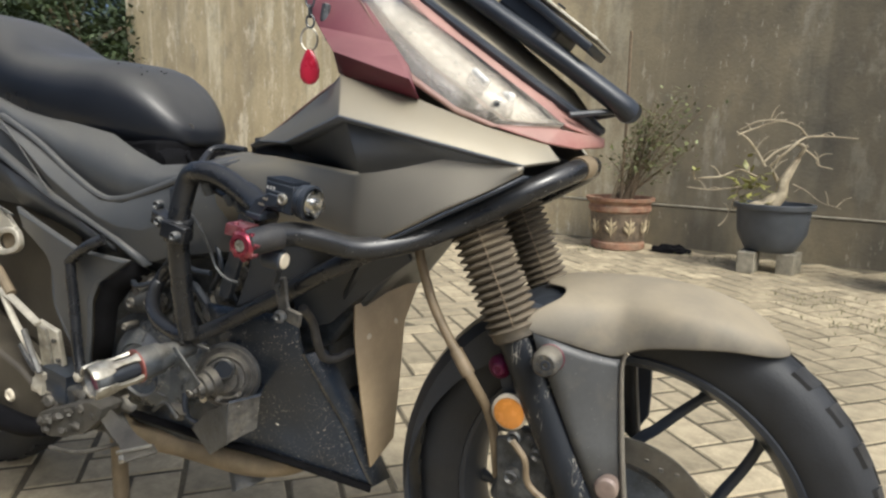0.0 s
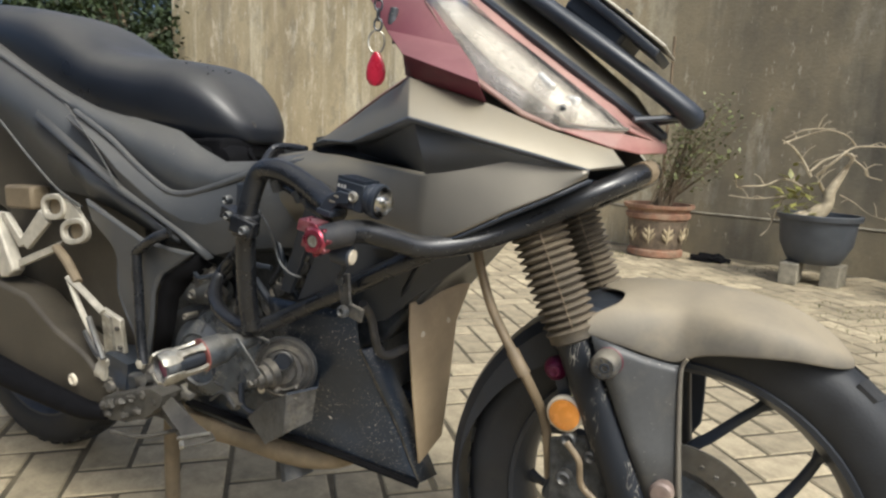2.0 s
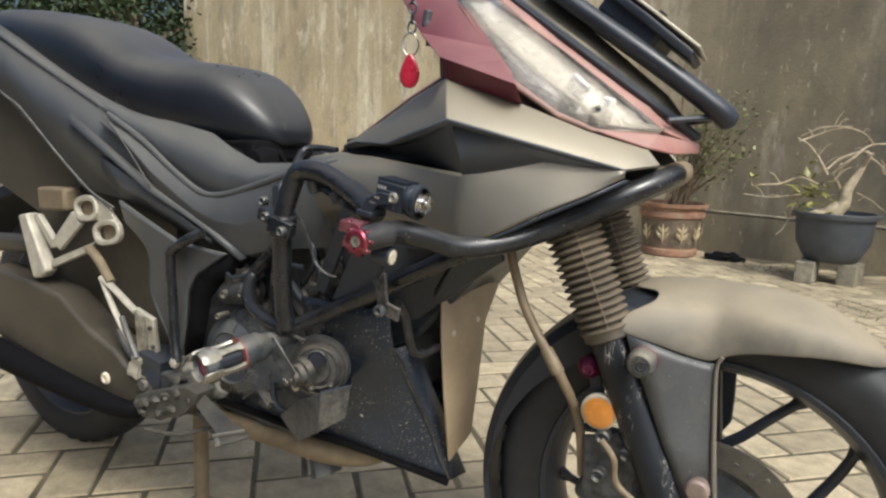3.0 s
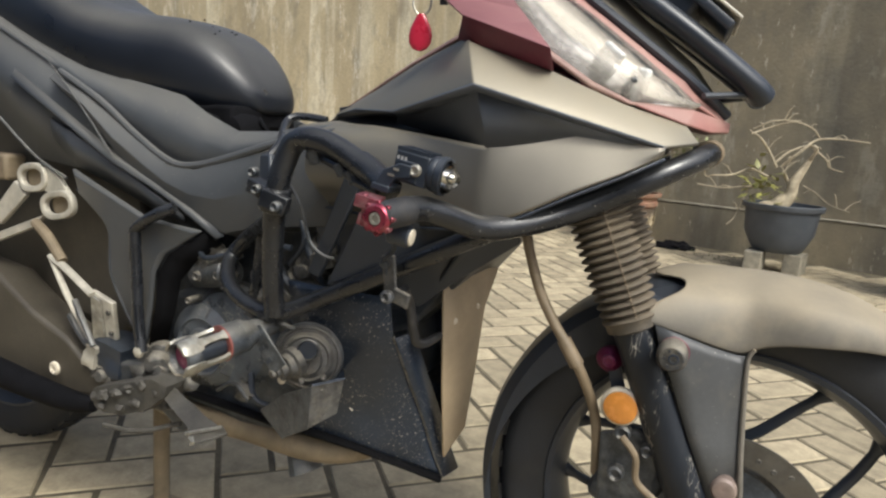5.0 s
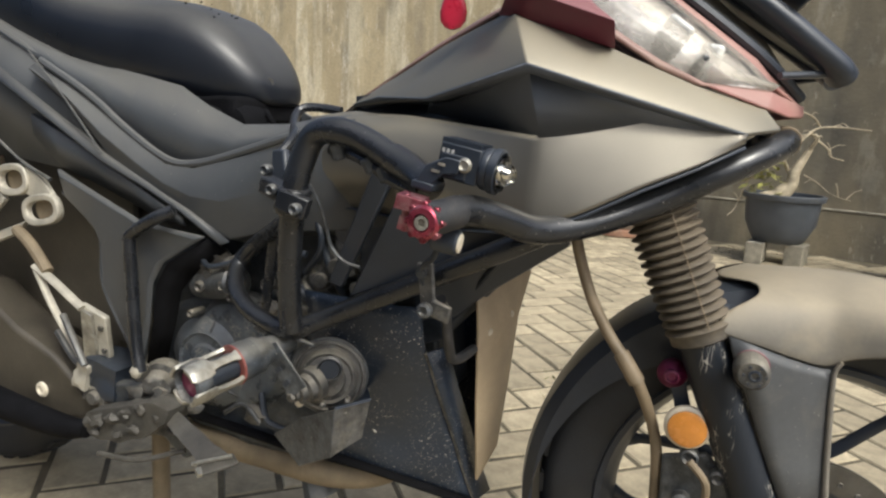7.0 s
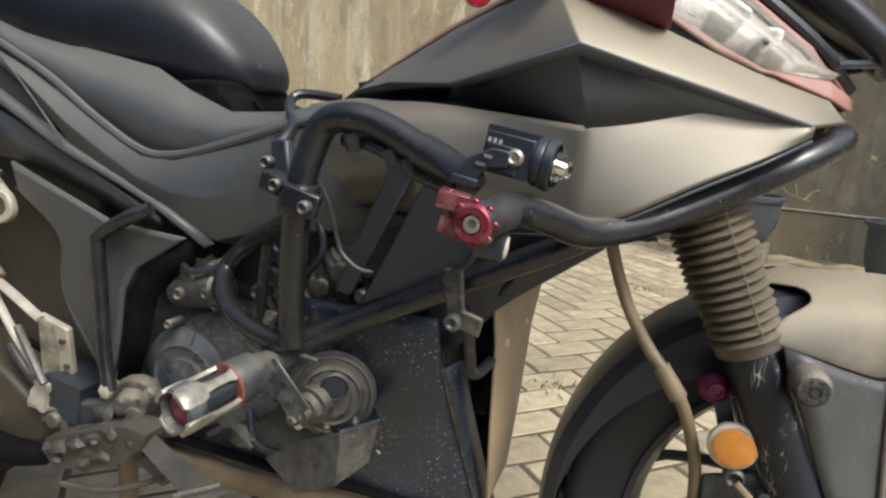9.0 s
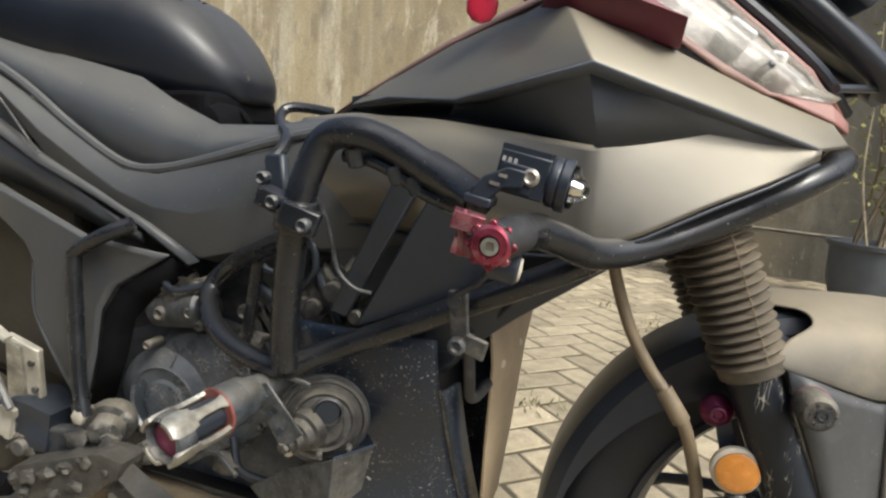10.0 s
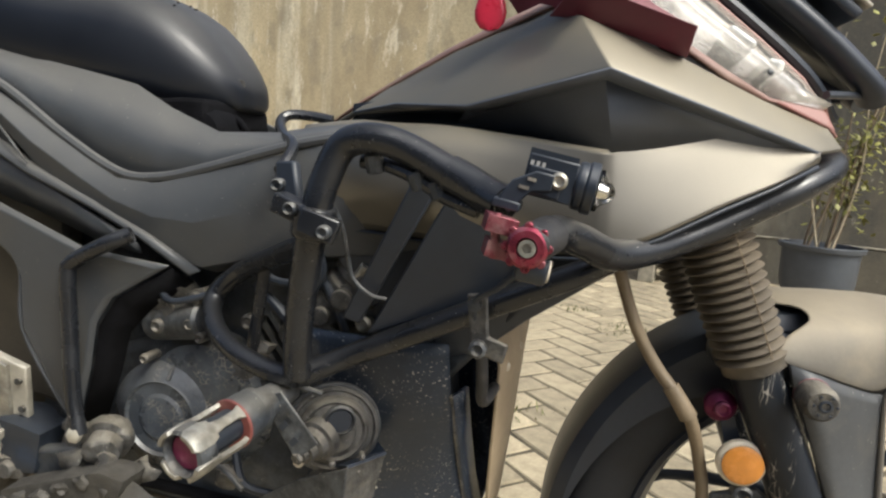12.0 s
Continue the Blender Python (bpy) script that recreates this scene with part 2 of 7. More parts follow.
def glass_mat(name, col, rough=0.03, glare_film=0.0):
    m = bpy.data.materials.new(name)
    m.use_nodes = True
    b = m.node_tree.nodes["Principled BSDF"]
    N, L = m.node_tree.nodes, m.node_tree.links
    N.remove(b)
    clear, gloss, fres, mixs = N.new("ShaderNodeBsdfTransparent"), N.new("ShaderNodeBsdfGlossy"), N.new("ShaderNodeFresnel"), N.new("ShaderNodeMixShader")
    clear.inputs["Color"].default_value = (*col, 1)
    gloss.inputs["Roughness"].default_value = rough
    fres.inputs["IOR"].default_value = 1.45 if glare_film == 0 else 1.25
    L.new(fres.outputs["Fac"], mixs.inputs[0])
    # pale diffuse film: dust, plus the sky's glare put into its colour
    film, dust = N.new("ShaderNodeMixShader"), N.new("ShaderNodeBsdfDiffuse")
    dust.inputs["Color"].default_value = (0.58, 0.545, 0.48, 1)
    patch = N.new("ShaderNodeTexNoise")
    patch.inputs["Scale"].default_value, patch.inputs["Detail"].default_value = 22.0, 6.0
    rng = N.new("ShaderNodeMapRange")
    rng.inputs["From Min"].default_value, rng.inputs["From Max"].default_value = 0.35, 0.62
    rng.inputs["To Min"].default_value, rng.inputs["To Max"].default_value = glare_film * 0.8, glare_film * 1.25
    L.new(patch.outputs["Fac"], rng.inputs["Value"])
    L.new(rng.outputs["Result"], film.inputs[0])
    L.new(clear.outputs["BSDF"], film.inputs[1])
    L.new(dust.outputs["BSDF"], film.inputs[2])
    L.new(film.outputs["Shader"], mixs.inputs[1])
    L.new(gloss.outputs["BSDF"], mixs.inputs[2])
    L.new(mixs.outputs["Shader"], N["Material Output"].inputs["Surface"])
    return m


LAMPIN = mat("lamp_silvering", (0.74, 0.73, 0.68), 0.42, metal=0.15, var=0.3, scale=14, bump=0.02, dust=0.25, dust_col=(0.27, 0.24, 0.19))
TRIM_REFLECTION = mat("lamp_trim_reflection", (0.170, 0.115, 0.105), 0.35, metal=0.2, var=0.25, scale=18, bump=0.04, dust=0.3, dust_col=(0.26, 0.20, 0.17))
PALERED = mat("pale_red_paint", (0.300, 0.135, 0.120), 0.45, var=0.2, scale=14, bump=0.05, dust=0.5, dust_col=(0.40, 0.28, 0.235), lit_dust=0.5)
LENS = glass_mat("lamp_glass", (0.97, 0.96, 0.93), 0.04)
DUST_GLARE_LENS = glass_mat("dust_and_glare_glass", (0.95, 0.93, 0.90), 0.16, 0.30)


def wall_material():
    """Weathered plaster: ochre and grey fields, pale lime runs and dark patches, all drawn out downwards; the right
    part is darkened for shade.
    """
    m = bpy.data.materials.new("weathered_plaster")
    m.use_nodes = True
    N, L = m.node_tree.nodes, m.node_tree.links
    b = N["Principled BSDF"]
    co = N.new("ShaderNodeTexCoord")

    def nz(sc, scale, detail=5.0, rgh=0.6):
        mp = N.new("ShaderNodeMapping")
        mp.inputs["Scale"].default_value = sc
        L.new(co.outputs["Object"], mp.inputs["Vector"])
        n = N.new("ShaderNodeTexNoise")
        n.inputs["Scale"].default_value, n.inputs["Detail"].default_value, n.inputs["Roughness"].default_value = scale, detail, rgh
        L.new(mp.outputs["Vector"], n.inputs["Vector"])
        return n.outputs["Fac"]

    def rng(f, lo, hi, a=0.0, c=1.0):
        r = N.new("ShaderNodeMapRange")
        for k, v in (("From Min", lo), ("From Max", hi), ("To Min", a), ("To Max", c)):
            r.inputs[k].default_value = v
        L.new(f, r.inputs["Value"])
        return r.outputs["Result"]

    def mix(f, a, c):
        x = N.new("ShaderNodeMix")
        x.data_type = "RGBA"
        L.new(f, x.inputs[0])
        for s, v in ((x.inputs[6], a), (x.inputs[7], c)):
            if isinstance(v, tuple):
                s.default_value = (*v, 1)
            else:
                L.new(v, s)
        return x.outputs[2]

    def times(a, c):
        x = N.new("ShaderNodeMath")
        x.operation = "MULTIPLY"
        L.new(a, x.inputs[0])
        L.new(c, x.inputs[1])
        return x.outputs[0]

    c = mix(rng(nz((1, 1, 0.5), 1.3), 0.35, 0.65), (0.40, 0.325, 0.195), (0.62, 0.52, 0.32))
    c = mix(rng(nz((1, 1, 0.6), 4.5, 6.0, 0.65), 0.52, 0.64, 0, 0.6), c, (0.32, 0.275, 0.19))
    c = mix(rng(nz((1.2, 1.2, 0.5), 3.1, 6.0, 0.7), 0.56, 0.64, 0, 0.7), c, (0.88, 0.80, 0.60))
    c = mix(rng(nz((1.6, 1.6, 0.22), 2.2, 6.0), 0.5, 0.72, 0, 0.5), c, (0.24, 0.215, 0.165))
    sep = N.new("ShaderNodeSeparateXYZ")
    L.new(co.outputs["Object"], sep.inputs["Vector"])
    # shade on the wall's right part, put into the colour and broken by noise
    right_shade = times(rng(sep.outputs["X"], -1.5, 0.1), rng(nz((1, 1, 0.6), 0.9, 5.0), 0.25, 0.6, 0.45, 1.0))
    c = mix(right_shade, c, (0.070, 0.066, 0.055))
    runs = times(rng(nz((3.2, 3.2, 0.30), 1.6, 6.0, 0.75), 0.56, 0.66), rng(nz((1, 1, 0.5), 2.0), 0.42, 0.54))
    runs = times(runs, rng(nz((1, 1, 0.6), 38, 5.0, 0.75), 0.44, 0.60, 0.08, 1.0))
    # the pale marks are dimmed rightwards along with the painted shade
    runs = times(runs, rng(sep.outputs["X"], -1.6, 0.0, 1.0, 0.04))
    c = mix(runs, c, (0.90, 0.85, 0.70))
    bands = times(rng(nz((1, 1, 0.05), 2.6, 4.0, 0.55), 0.565, 0.615), rng(nz((1, 1, 0.45), 5.0, 6.0, 0.75), 0.40, 0.56, 0.05, 0.5))
    bands = times(bands, rng(sep.outputs["X"], -1.8, 0.2, 1.0, 0.10))
    c = mix(bands, c, (0.86, 0.79, 0.58))
    flakes = times(rng(nz((4, 4, 1.3), 5.5, 4.0, 0.7), 0.62, 0.66), rng(nz((1, 1, 0.5), 1.1), 0.46, 0.56))
    flakes = times(flakes, rng(sep.outputs["X"], -1.6, 0.0, 0.8, 0.28))
    c = mix(flakes, c, (0.78, 0.73, 0.58))
    c = mix(rng(nz((1, 1, 1), 60, 3.0), 0.4, 0.75, 0, 0.35), c, (0.15, 0.13, 0.09))
    L.new(c, b.inputs["Base Color"])
    b.inputs["Roughness"].default_value = 0.92
    bp = N.new("ShaderNodeBump")
    bp.inputs["Strength"].default_value, bp.inputs["Distance"].default_value = 0.5, 0.006
    L.new(nz((1, 1, 1), 45, 6.0), bp.inputs["Height"])
    L.new(bp.outputs["Normal"], b.inputs["Normal"])
    return m


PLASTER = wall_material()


# ---- mesh helpers ----
V = Vector


def mesh_of(verts, faces):
    bm = bmesh.new()
    vs = [bm.verts.new(v) for v in verts]
    for f in faces:
        try:
            bm.faces.new([vs[i] for i in f])
        except ValueError:
            pass
    bmesh.ops.recalc_face_normals(bm, faces=bm.faces)
    return bm


def part(name, bm, material, parent=None, label="", smooth=True, solid=0.0, bevel=0.0, sub=0, angle=35, seg=2):
    """Links a bmesh as one mesh object under a thing or a part."""
    me = bpy.data.meshes.new(name)
    bm.to_mesh(me)
    bm.free()
    me.materials.append(material)
    for p in me.polygons:
        p.use_smooth = smooth
    ob = new(name, me)
    if smooth and not sub:
        me.set_sharp_from_angle(angle=radians(angle))
    if solid:
        s = ob.modifiers.new("thickness", "SOLIDIFY")
        s.thickness, s.offset = solid, -1
    if bevel:
        b = ob.modifiers.new("edges", "BEVEL")
        b.width, b.segments, b.limit_method, b.angle_limit, b.harden_normals = bevel, seg, "ANGLE", radians(28), False
    if sub:
        s = ob.modifiers.new("round", "SUBSURF")
        s.levels = s.render_levels = sub
    if parent:
        ob.parent = parent
    if label:
        ob["label"] = label
    return ob


def spline(pts, n=6):
    """A smooth line through the points."""
    pts = [V(p) for p in pts]
    if len(pts) < 3:
        return pts
    out = []
    for i in range(len(pts) - 1):
        a = pts[i - 1] if i else 2 * pts[0] - pts[1]
        b, c = pts[i], pts[i + 1]
        d = pts[i + 2] if i + 2 < len(pts) else 2 * pts[-1] - pts[-2]
        for k in range(n):
            t = k / n
            out.append(0.5 * ((2 * b) + (c - a) * t + (2 * a - 5 * b + 4 * c - d) * t * t + (3 * b - a - 3 * c + d) * t ** 3))
    out.append(pts[-1])
    return out


def loft(rings, cap=True, closed=True):
    n = len(rings[0])
    verts = [p for r in rings for p in r]
    faces = []
    for i in range(len(rings) - 1):
        for j in range(n if closed else n - 1):
            k = (j + 1) % n
            faces.append((i * n + j, i * n + k, (i + 1) * n + k, (i + 1) * n + j))
    if cap and closed:
        faces.append(tuple(range(n)))
        faces.append(tuple(range((len(rings) - 1) * n, len(rings) * n)))
    return mesh_of(verts, faces)


def frame_at(d):
    d = V(d).normalized()
    u = d.cross(V((0, 0, 1)))
    u = u.normalized() if u.length > 1e-3 else V((1, 0, 0))
    return u, u.cross(d).normalized()


def skin(rows, nu=5, nv=5):
    """A smooth sheet through rows of points."""
    rows = [spline(r, nu) for r in rows]
    cols = [spline(c, nv) for c in zip(*rows)]
    return loft([list(c) for c in cols], cap=False, closed=False)


def tube(pts, r, seg=12, n=6, flat=1.0):
    """A round tube along a smooth line; r is one radius or one for each end."""
    line = spline(pts, n)
    r0, r1 = r if isinstance(r, tuple) else (r, r)
    rings = []
    u = None
    for i, p in enumerate(line):
        d = (line[min(i + 1, len(line) - 1)] - line[max(i - 1, 0)]).normalized()
        if u is None:
            u = frame_at(d)[0]
        else:
            u = (u - d * u.dot(d)).normalized()
        w = d.cross(u)
        rr = r0 + (r1 - r0) * i / max(1, len(line) - 1)
        rings.append([p + rr * (math.cos(a) * u + flat * math.sin(a) * w) for a in (2 * math.pi * k / seg for k in range(seg))])
    return loft(rings)


def lathe(a, d, profile, seg=24):
    """A turned body: from a along d, rows of (distance, radius)."""
    a, d = V(a), V(d).normalized()
    u, w = frame_at(d)
    rings = [[a + d * s + max(r, 1e-4) * (math.cos(t) * u + math.sin(t) * w) for t in (2 * math.pi * k / seg for k in range(seg))] for s, r in profile]
    return loft(rings)


def rod(a, b, r, seg=16, cham=0.0):
    a, b = V(a), V(b)
    ln = (b - a).length
    c = cham or min(r * 0.15, ln * 0.2)
    return lathe(a, b - a, [(0, r - c), (c, r), (ln - c, r), (ln, r - c)], seg)


def box(c, size, m=None):
    m = m or Matrix()
    sx, sy, sz = (s / 2 for s in size)
    vs = [V(c) + m.to_3x3() @ V((x, y, z)) for x in (-sx, sx) for y in (-sy, sy) for z in (-sz, sz)]
    return mesh_of(vs, [(0, 1, 3, 2), (4, 6, 7, 5), (0, 4, 5, 1), (2, 3, 7, 6), (0, 2, 6, 4), (1, 5, 7, 3)])


def join(*bms):
    """Several bmeshes of one part as one."""
    out = bmesh.new()
    for b in bms:
        tmp = bpy.data.meshes.new("tmp")
        b.to_mesh(tmp)
        b.free()
        out.from_mesh(tmp)
        bpy.data.meshes.remove(tmp)
    return out


def muddy(bm, amp, cuts=5, freq=30.0):
    """Cuts a mesh finer and pushes it about by noise, like metal under caked mud."""
    bmesh.ops.subdivide_edges(bm, edges=list(bm.edges), cuts=cuts, use_grid_fill=True)
    bmesh.ops.triangulate(bm, faces=[f for f in bm.faces if len(f.verts) > 4])
    bm.normal_update()
    for v, nv in [(v, v.normal.copy()) for v in bm.verts]:
        v.co += nv * amp * (noise.noise(v.co * freq) + 0.6 * noise.noise(v.co * freq * 2.7) + 0.25)
    return bm


def plate(outline, thick):
    """A flat-ish plate with the given outline, thickened away from the viewer's side (+y)."""
    n = len(outline)
    c = sum((V(p) for p in outline), V()) / n
    nrm = V()
    for i in range(n):
        a, b = V(outline[i]) - c, V(outline[(i + 1) % n]) - c
        nrm += a.cross(b)
    nrm.normalize()
    if nrm.y < 0:
        nrm = -nrm
    vs = [V(p) for p in outline] + [V(p) + nrm * thick for p in outline]
    fs = [tuple(range(n)), tuple(range(n, 2 * n))] + [(i, (i + 1) % n, n + (i + 1) % n, n + i) for i in range(n)]
    return mesh_of(vs, fs)


def yc(x):
    """The motorcycle's middle plane."""
    return -0.004 - 0.05 * x


def S(x, h, z):
    """A point h metres to the motorcycle's right of its middle plane."""
    return V((x, yc(x) - h, z))


def across(p):
    """The same point on the other side of the motorcycle."""
    p = V(p)
    return V((p.x, 2 * yc(p.x) - p.y, p.z))


def strip(rows):
    """An open sheet from rows of points."""
    return loft([[V(p) for p in r] for r in rows], cap=False, closed=False)

# ---- the yard ----
GZ = -0.012                      # top of the paving under the motorcycle
WALL_A, WALL_SLOPE = 4.55, -0.30  # the wall's face: y = WALL_A + WALL_SLOPE * x


def wall_y(x):
    return WALL_A + WALL_SLOPE * x


def slab_along(x0, x1, z0, z1, front, depth, step=0.6):
    """A straight piece of wall along the wall's line; front: how far it stands out."""
    n = max(2, int((x1 - x0) / step))
    rows = []
    for i in range(n + 1):
        x = x0 + (x1 - x0) * i / n
        y = wall_y(x)
        rows.append([V((x, y - front, z0)), V((x, y - front, z1)), V((x, y + depth, z1)), V((x, y + depth, z0))])
    return loft(rows)


ground = part("ground", mesh_of([(-60, -60, GZ - 0.025), (60, -60, GZ - 0.025), (60, 60, GZ - 0.025), (-60, 60, GZ - 0.025)], [(0, 1, 2, 3)]), SAND, smooth=False)
tagged(ground, "sandy earth ground under and beyond the paving blocks", "ground", kind="structure")

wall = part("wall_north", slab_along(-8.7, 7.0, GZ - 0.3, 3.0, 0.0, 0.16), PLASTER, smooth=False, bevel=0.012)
tagged(wall, "weathered ochre plaster garden wall with pale lime runs", "wall", kind="structure")
# unseen wall, added to dim the light and reflections on the motorcycle's near side
south = part("wall_south", box((-3.6, -4.05, 1.45), (10.8, 0.20, 3.5)), BLOCKER, smooth=False, bevel=0.01)
tagged(south, "plain grey-blue wall added out of view to darken the near side", "wall", kind="structure")
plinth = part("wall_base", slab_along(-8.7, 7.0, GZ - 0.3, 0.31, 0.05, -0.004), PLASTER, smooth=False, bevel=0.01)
tagged(plinth, "stained plaster plinth along the foot of the garden wall", "plinth", kind="structure")
ledge = part("trim", slab_along(-8.7, 7.0, 0.31, 0.322, 0.056, -0.004), CEMENT, smooth=False, bevel=0.004)
tagged(ledge, "pale cement edge on top of the wall plinth", "trim", kind="structure")

# ---- the motorcycle ----
moto = new("motorcycle")
moto.location = (0, 0, 0)
tagged(moto, "dusty matte grey motorcycle with red front cowl and crash bar", "motorcycle")

AX = S(0.062, 0, 0.284)
RT = 0.302
SIDE = V((-0.05, -1, 0)).normalized()    # the motorcycle's right


def wheel_pt(c, r, deg, h):
    a = radians(deg)
    return c + V((r * math.cos(a), -0.05 * r * math.cos(a), r * math.sin(a))) + SIDE * h


def ring_loft(c, profile, a0=0, a1=360, n=72):
    """A body of revolution about a wheel's axle: profile rows of (radius, half-width offset)."""
    full = a1 - a0 >= 360
    rings = []
    for i in range(n if full else n + 1):
        a = a0 + (a1 - a0) * i / n
        rings.append([wheel_pt(c, r, a, h) for r, h in profile])
    if full:
        rings.append(rings[0])
        bm = loft(rings, cap=False)
        bmesh.ops.remove_doubles(bm, verts=bm.verts, dist=1e-5)
        bmesh.ops.recalc_face_normals(bm, faces=bm.faces)
        return bm
    return loft(rings)


def wheel(name, c, rt, half, spoke0, label):
    """A cast wheel: rim with hub, tyre with tread blocks, three pairs of spokes, drilled disc."""
    rim = part(name, ring_loft(c, [(0.212, 0.030), (0.206, 0.018), (0.204, 0), (0.206, -0.018), (0.212, -0.030), (0.219, -0.043), (0.226, -0.044), (0.228, -0.040), (0.220, 0), (0.228, 0.040), (0.226, 0.044), (0.219, 0.043)]), BLACK, moto, label)
    w = half
    part("tyre", ring_loft(c, [(0.224, w * 0.88), (0.232, w * 0.97), (0.245, w * 1.03), (0.262, w * 1.06), (rt - 0.026, w * 1.03), (rt - 0.012, w * 0.88), (rt - 0.002, w * 0.5), (rt, 0), (rt - 0.002, -w * 0.5), (rt - 0.012, -w * 0.88), (rt - 0.026, -w * 1.03), (0.262, -w * 1.06), (0.245, -w * 1.03), (0.232, -w * 0.97), (0.224, -w * 0.88)]), RUBBER, rim, "worn black rubber tyre with dusty tread")
    blocks = bmesh.new()
    for i in range(36):
        for s in (-1, 1):
            a = i * 10 + (5 if s > 0 else 0)
            q = [(a, 0.06), (a + 5.5, 0.10), (a + 7.5, 0.80), (a + 2.5, 0.80)]
            lo = [wheel_pt(c, rt - 0.006 - 0.010 * f * f, d, s * w * f) for d, f in q]
            hi = [wheel_pt(c, rt + 0.0024 - 0.011 * f * f, d, s * w * f) for d, f in q]
            vs = [blocks.verts.new(p) for p in lo + hi]
            for f in ((4, 5, 6, 7), (0, 1, 5, 4), (1, 2, 6, 5), (2, 3, 7, 6), (3, 0, 4, 7)):
                blocks.faces.new([vs[j] for j in f])
    bmesh.ops.recalc_face_normals(blocks, faces=blocks.faces)
    part("tread", blocks, TREAD, rim, "brown dust-filled tread blocks", smooth=False)
    part("hub", lathe(c + SIDE * -0.06, SIDE, [(0, 0.03), (0.004, 0.042), (0.03, 0.036), (0.06, 0.034), (0.09, 0.036), (0.116, 0.042), (0.12, 0.03)]), DARKCASE, rim)
    for k in range(3):
        for row in (((0.060, 96), (0.100, 82), (0.122, 74), (0.165, 66.5), (0.210, 61.6)), ((0.062, -18), (0.100, 8), (0.136, 24.5), (0.172, 33), (0.212, 40))):
            pts = [wheel_pt(c, r, a + 120 * k + spoke0, 0) for r, a in row]
            part("spoke", tube(pts, (0.0056, 0.0042), 10, 4, 1.5), BLACK, rim)
            part("spoke_root", tube([pts[-2].lerp(pts[-1], 0.55), pts[-1]], (0.0044, 0.0095), 10, 3, 1.3), BLACK, rim)
    part("hub_flange", ring_loft(c, [(0.025, 0.02), (0.080, 0.014), (0.084, 0.0), (0.080, -0.014), (0.025, -0.02)], n=40), DARKCASE, rim)
    return rim


fw = wheel("front_wheel", AX, RT, 0.044, 0, "black cast front wheel with three pairs of spokes")
rw = wheel("rear_wheel", S(-1.43, -0.045, 0.284), RT, 0.050, 25, "black cast rear wheel with dusty tyre")
part("brake_drum", lathe(S(-1.43, -0.075, 0.284), SIDE, [(0, 0.10), (0.01, 0.165), (0.05, 0.165), (0.055, 0.15), (0.06, 0.06), (0.09, 0.05), (0.092, 0.0)], 36), DARKCASE, rw, "dark dusty rear hub")
disc = part("brake_disc", ring_loft(AX, [(0.080, 0.050), (0.121, 0.050), (0.121, 0.046), (0.080, 0.046)]), DISC, moto, "drilled dusty brake disc")
for k in range(24):
    p = wheel_pt(AX, (0.101, 0.100, 0.109)[k % 3], 72.5 - 10.0 * (k // 3) * 4.5 - (0, 11.3, 20.7)[k % 3], 0.0485)
    part("disc_stud", rod(p, p + SIDE * 0.0024, 0.0033, 10), DUSTMETAL, disc)
part("disc_carrier", ring_loft(AX, [(0.03, 0.050), (0.088, 0.050), (0.088, 0.046), (0.03, 0.046)], n=40), DARKCASE, fw)

# fork
RAKE = V((0.40, -0.02, -0.916)).normalized()
for s, name in ((1, "right"), (-1, "left")):
    top = S(-0.134, 0.104 * s, 0.678)
    leg = part("fork_leg", rod(top, top + RAKE * 0.385, 0.0255, 20), FORKM, moto, "black fork leg with pale scratches")
    prof = [(0.0, 0.026)]
    nr = 15
    for i in range(nr):
        d = 0.004 + i * 0.0096
        r = 0.0375 - 0.0035 * i / nr
        prof += [(d, r - 0.009), (d + 0.0034, r - 0.001), (d + 0.0048, r), (d + 0.0062, r - 0.001)]
    prof += [(0.004 + nr * 0.0096, 0.031), (0.156, 0.031), (0.158, 0.027)]
    part("gaiter", lathe(top, RAKE, prof, 32), GAITER, leg, "ribbed rubber fork gaiter brown with dust")
    seam = [top + RAKE * (0.006 + 0.0096 * i) + (SIDE * 0.94 + V((0.34, 0, 0.12))).normalized() * (0.0372 - 0.0035 * i / nr) for i in range(nr)]
    part("gaiter_seam", tube(seam, 0.0007, 6, 2), HOSE, leg, "pale moulding seam")
    part("fork_tube", rod(top - RAKE * 0.10, top, 0.018, 16), DARKCASE, leg)
    foot = top + RAKE * 0.385
    part("axle_lug", lathe(foot - RAKE * 0.01, RAKE, [(0, 0.0255), (0.012, 0.029), (0.03, 0.029), (0.05, 0.022), (0.055, 0.012)], 18), FORKM, leg)
part("axle_cap", lathe(S(0.050, 0.096, 0.366), SIDE, [(0, 0.012), (0.010, 0.0145), (0.020, 0.0145), (0.023, 0.0120), (0.024, 0.008), (0.022, 0.0)], 24), PINKCAP, moto, "dusty pinkish bolt cap on the fender leg")
part("axle_nut", lathe(S(0.060, 0.09, 0.288), SIDE, [(0, 0.018), (0.03, 0.018), (0.032, 0.022), (0.044, 0.022), (0.046, 0.018)], 20), DUSTMETAL, moto, "dusty axle nut")

# front fender: crown over the wheel, side leg down the fork
def along(x, table):
    """The value at x of a table of (x, value) rows, straight between the rows."""
    for (x0, v0), (x1, v1) in zip(table, table[1:]):
        if x <= x1:
            return v0 + (v1 - v0) * max(0.0, (x - x0) / (x1 - x0))
    return table[-1][1]


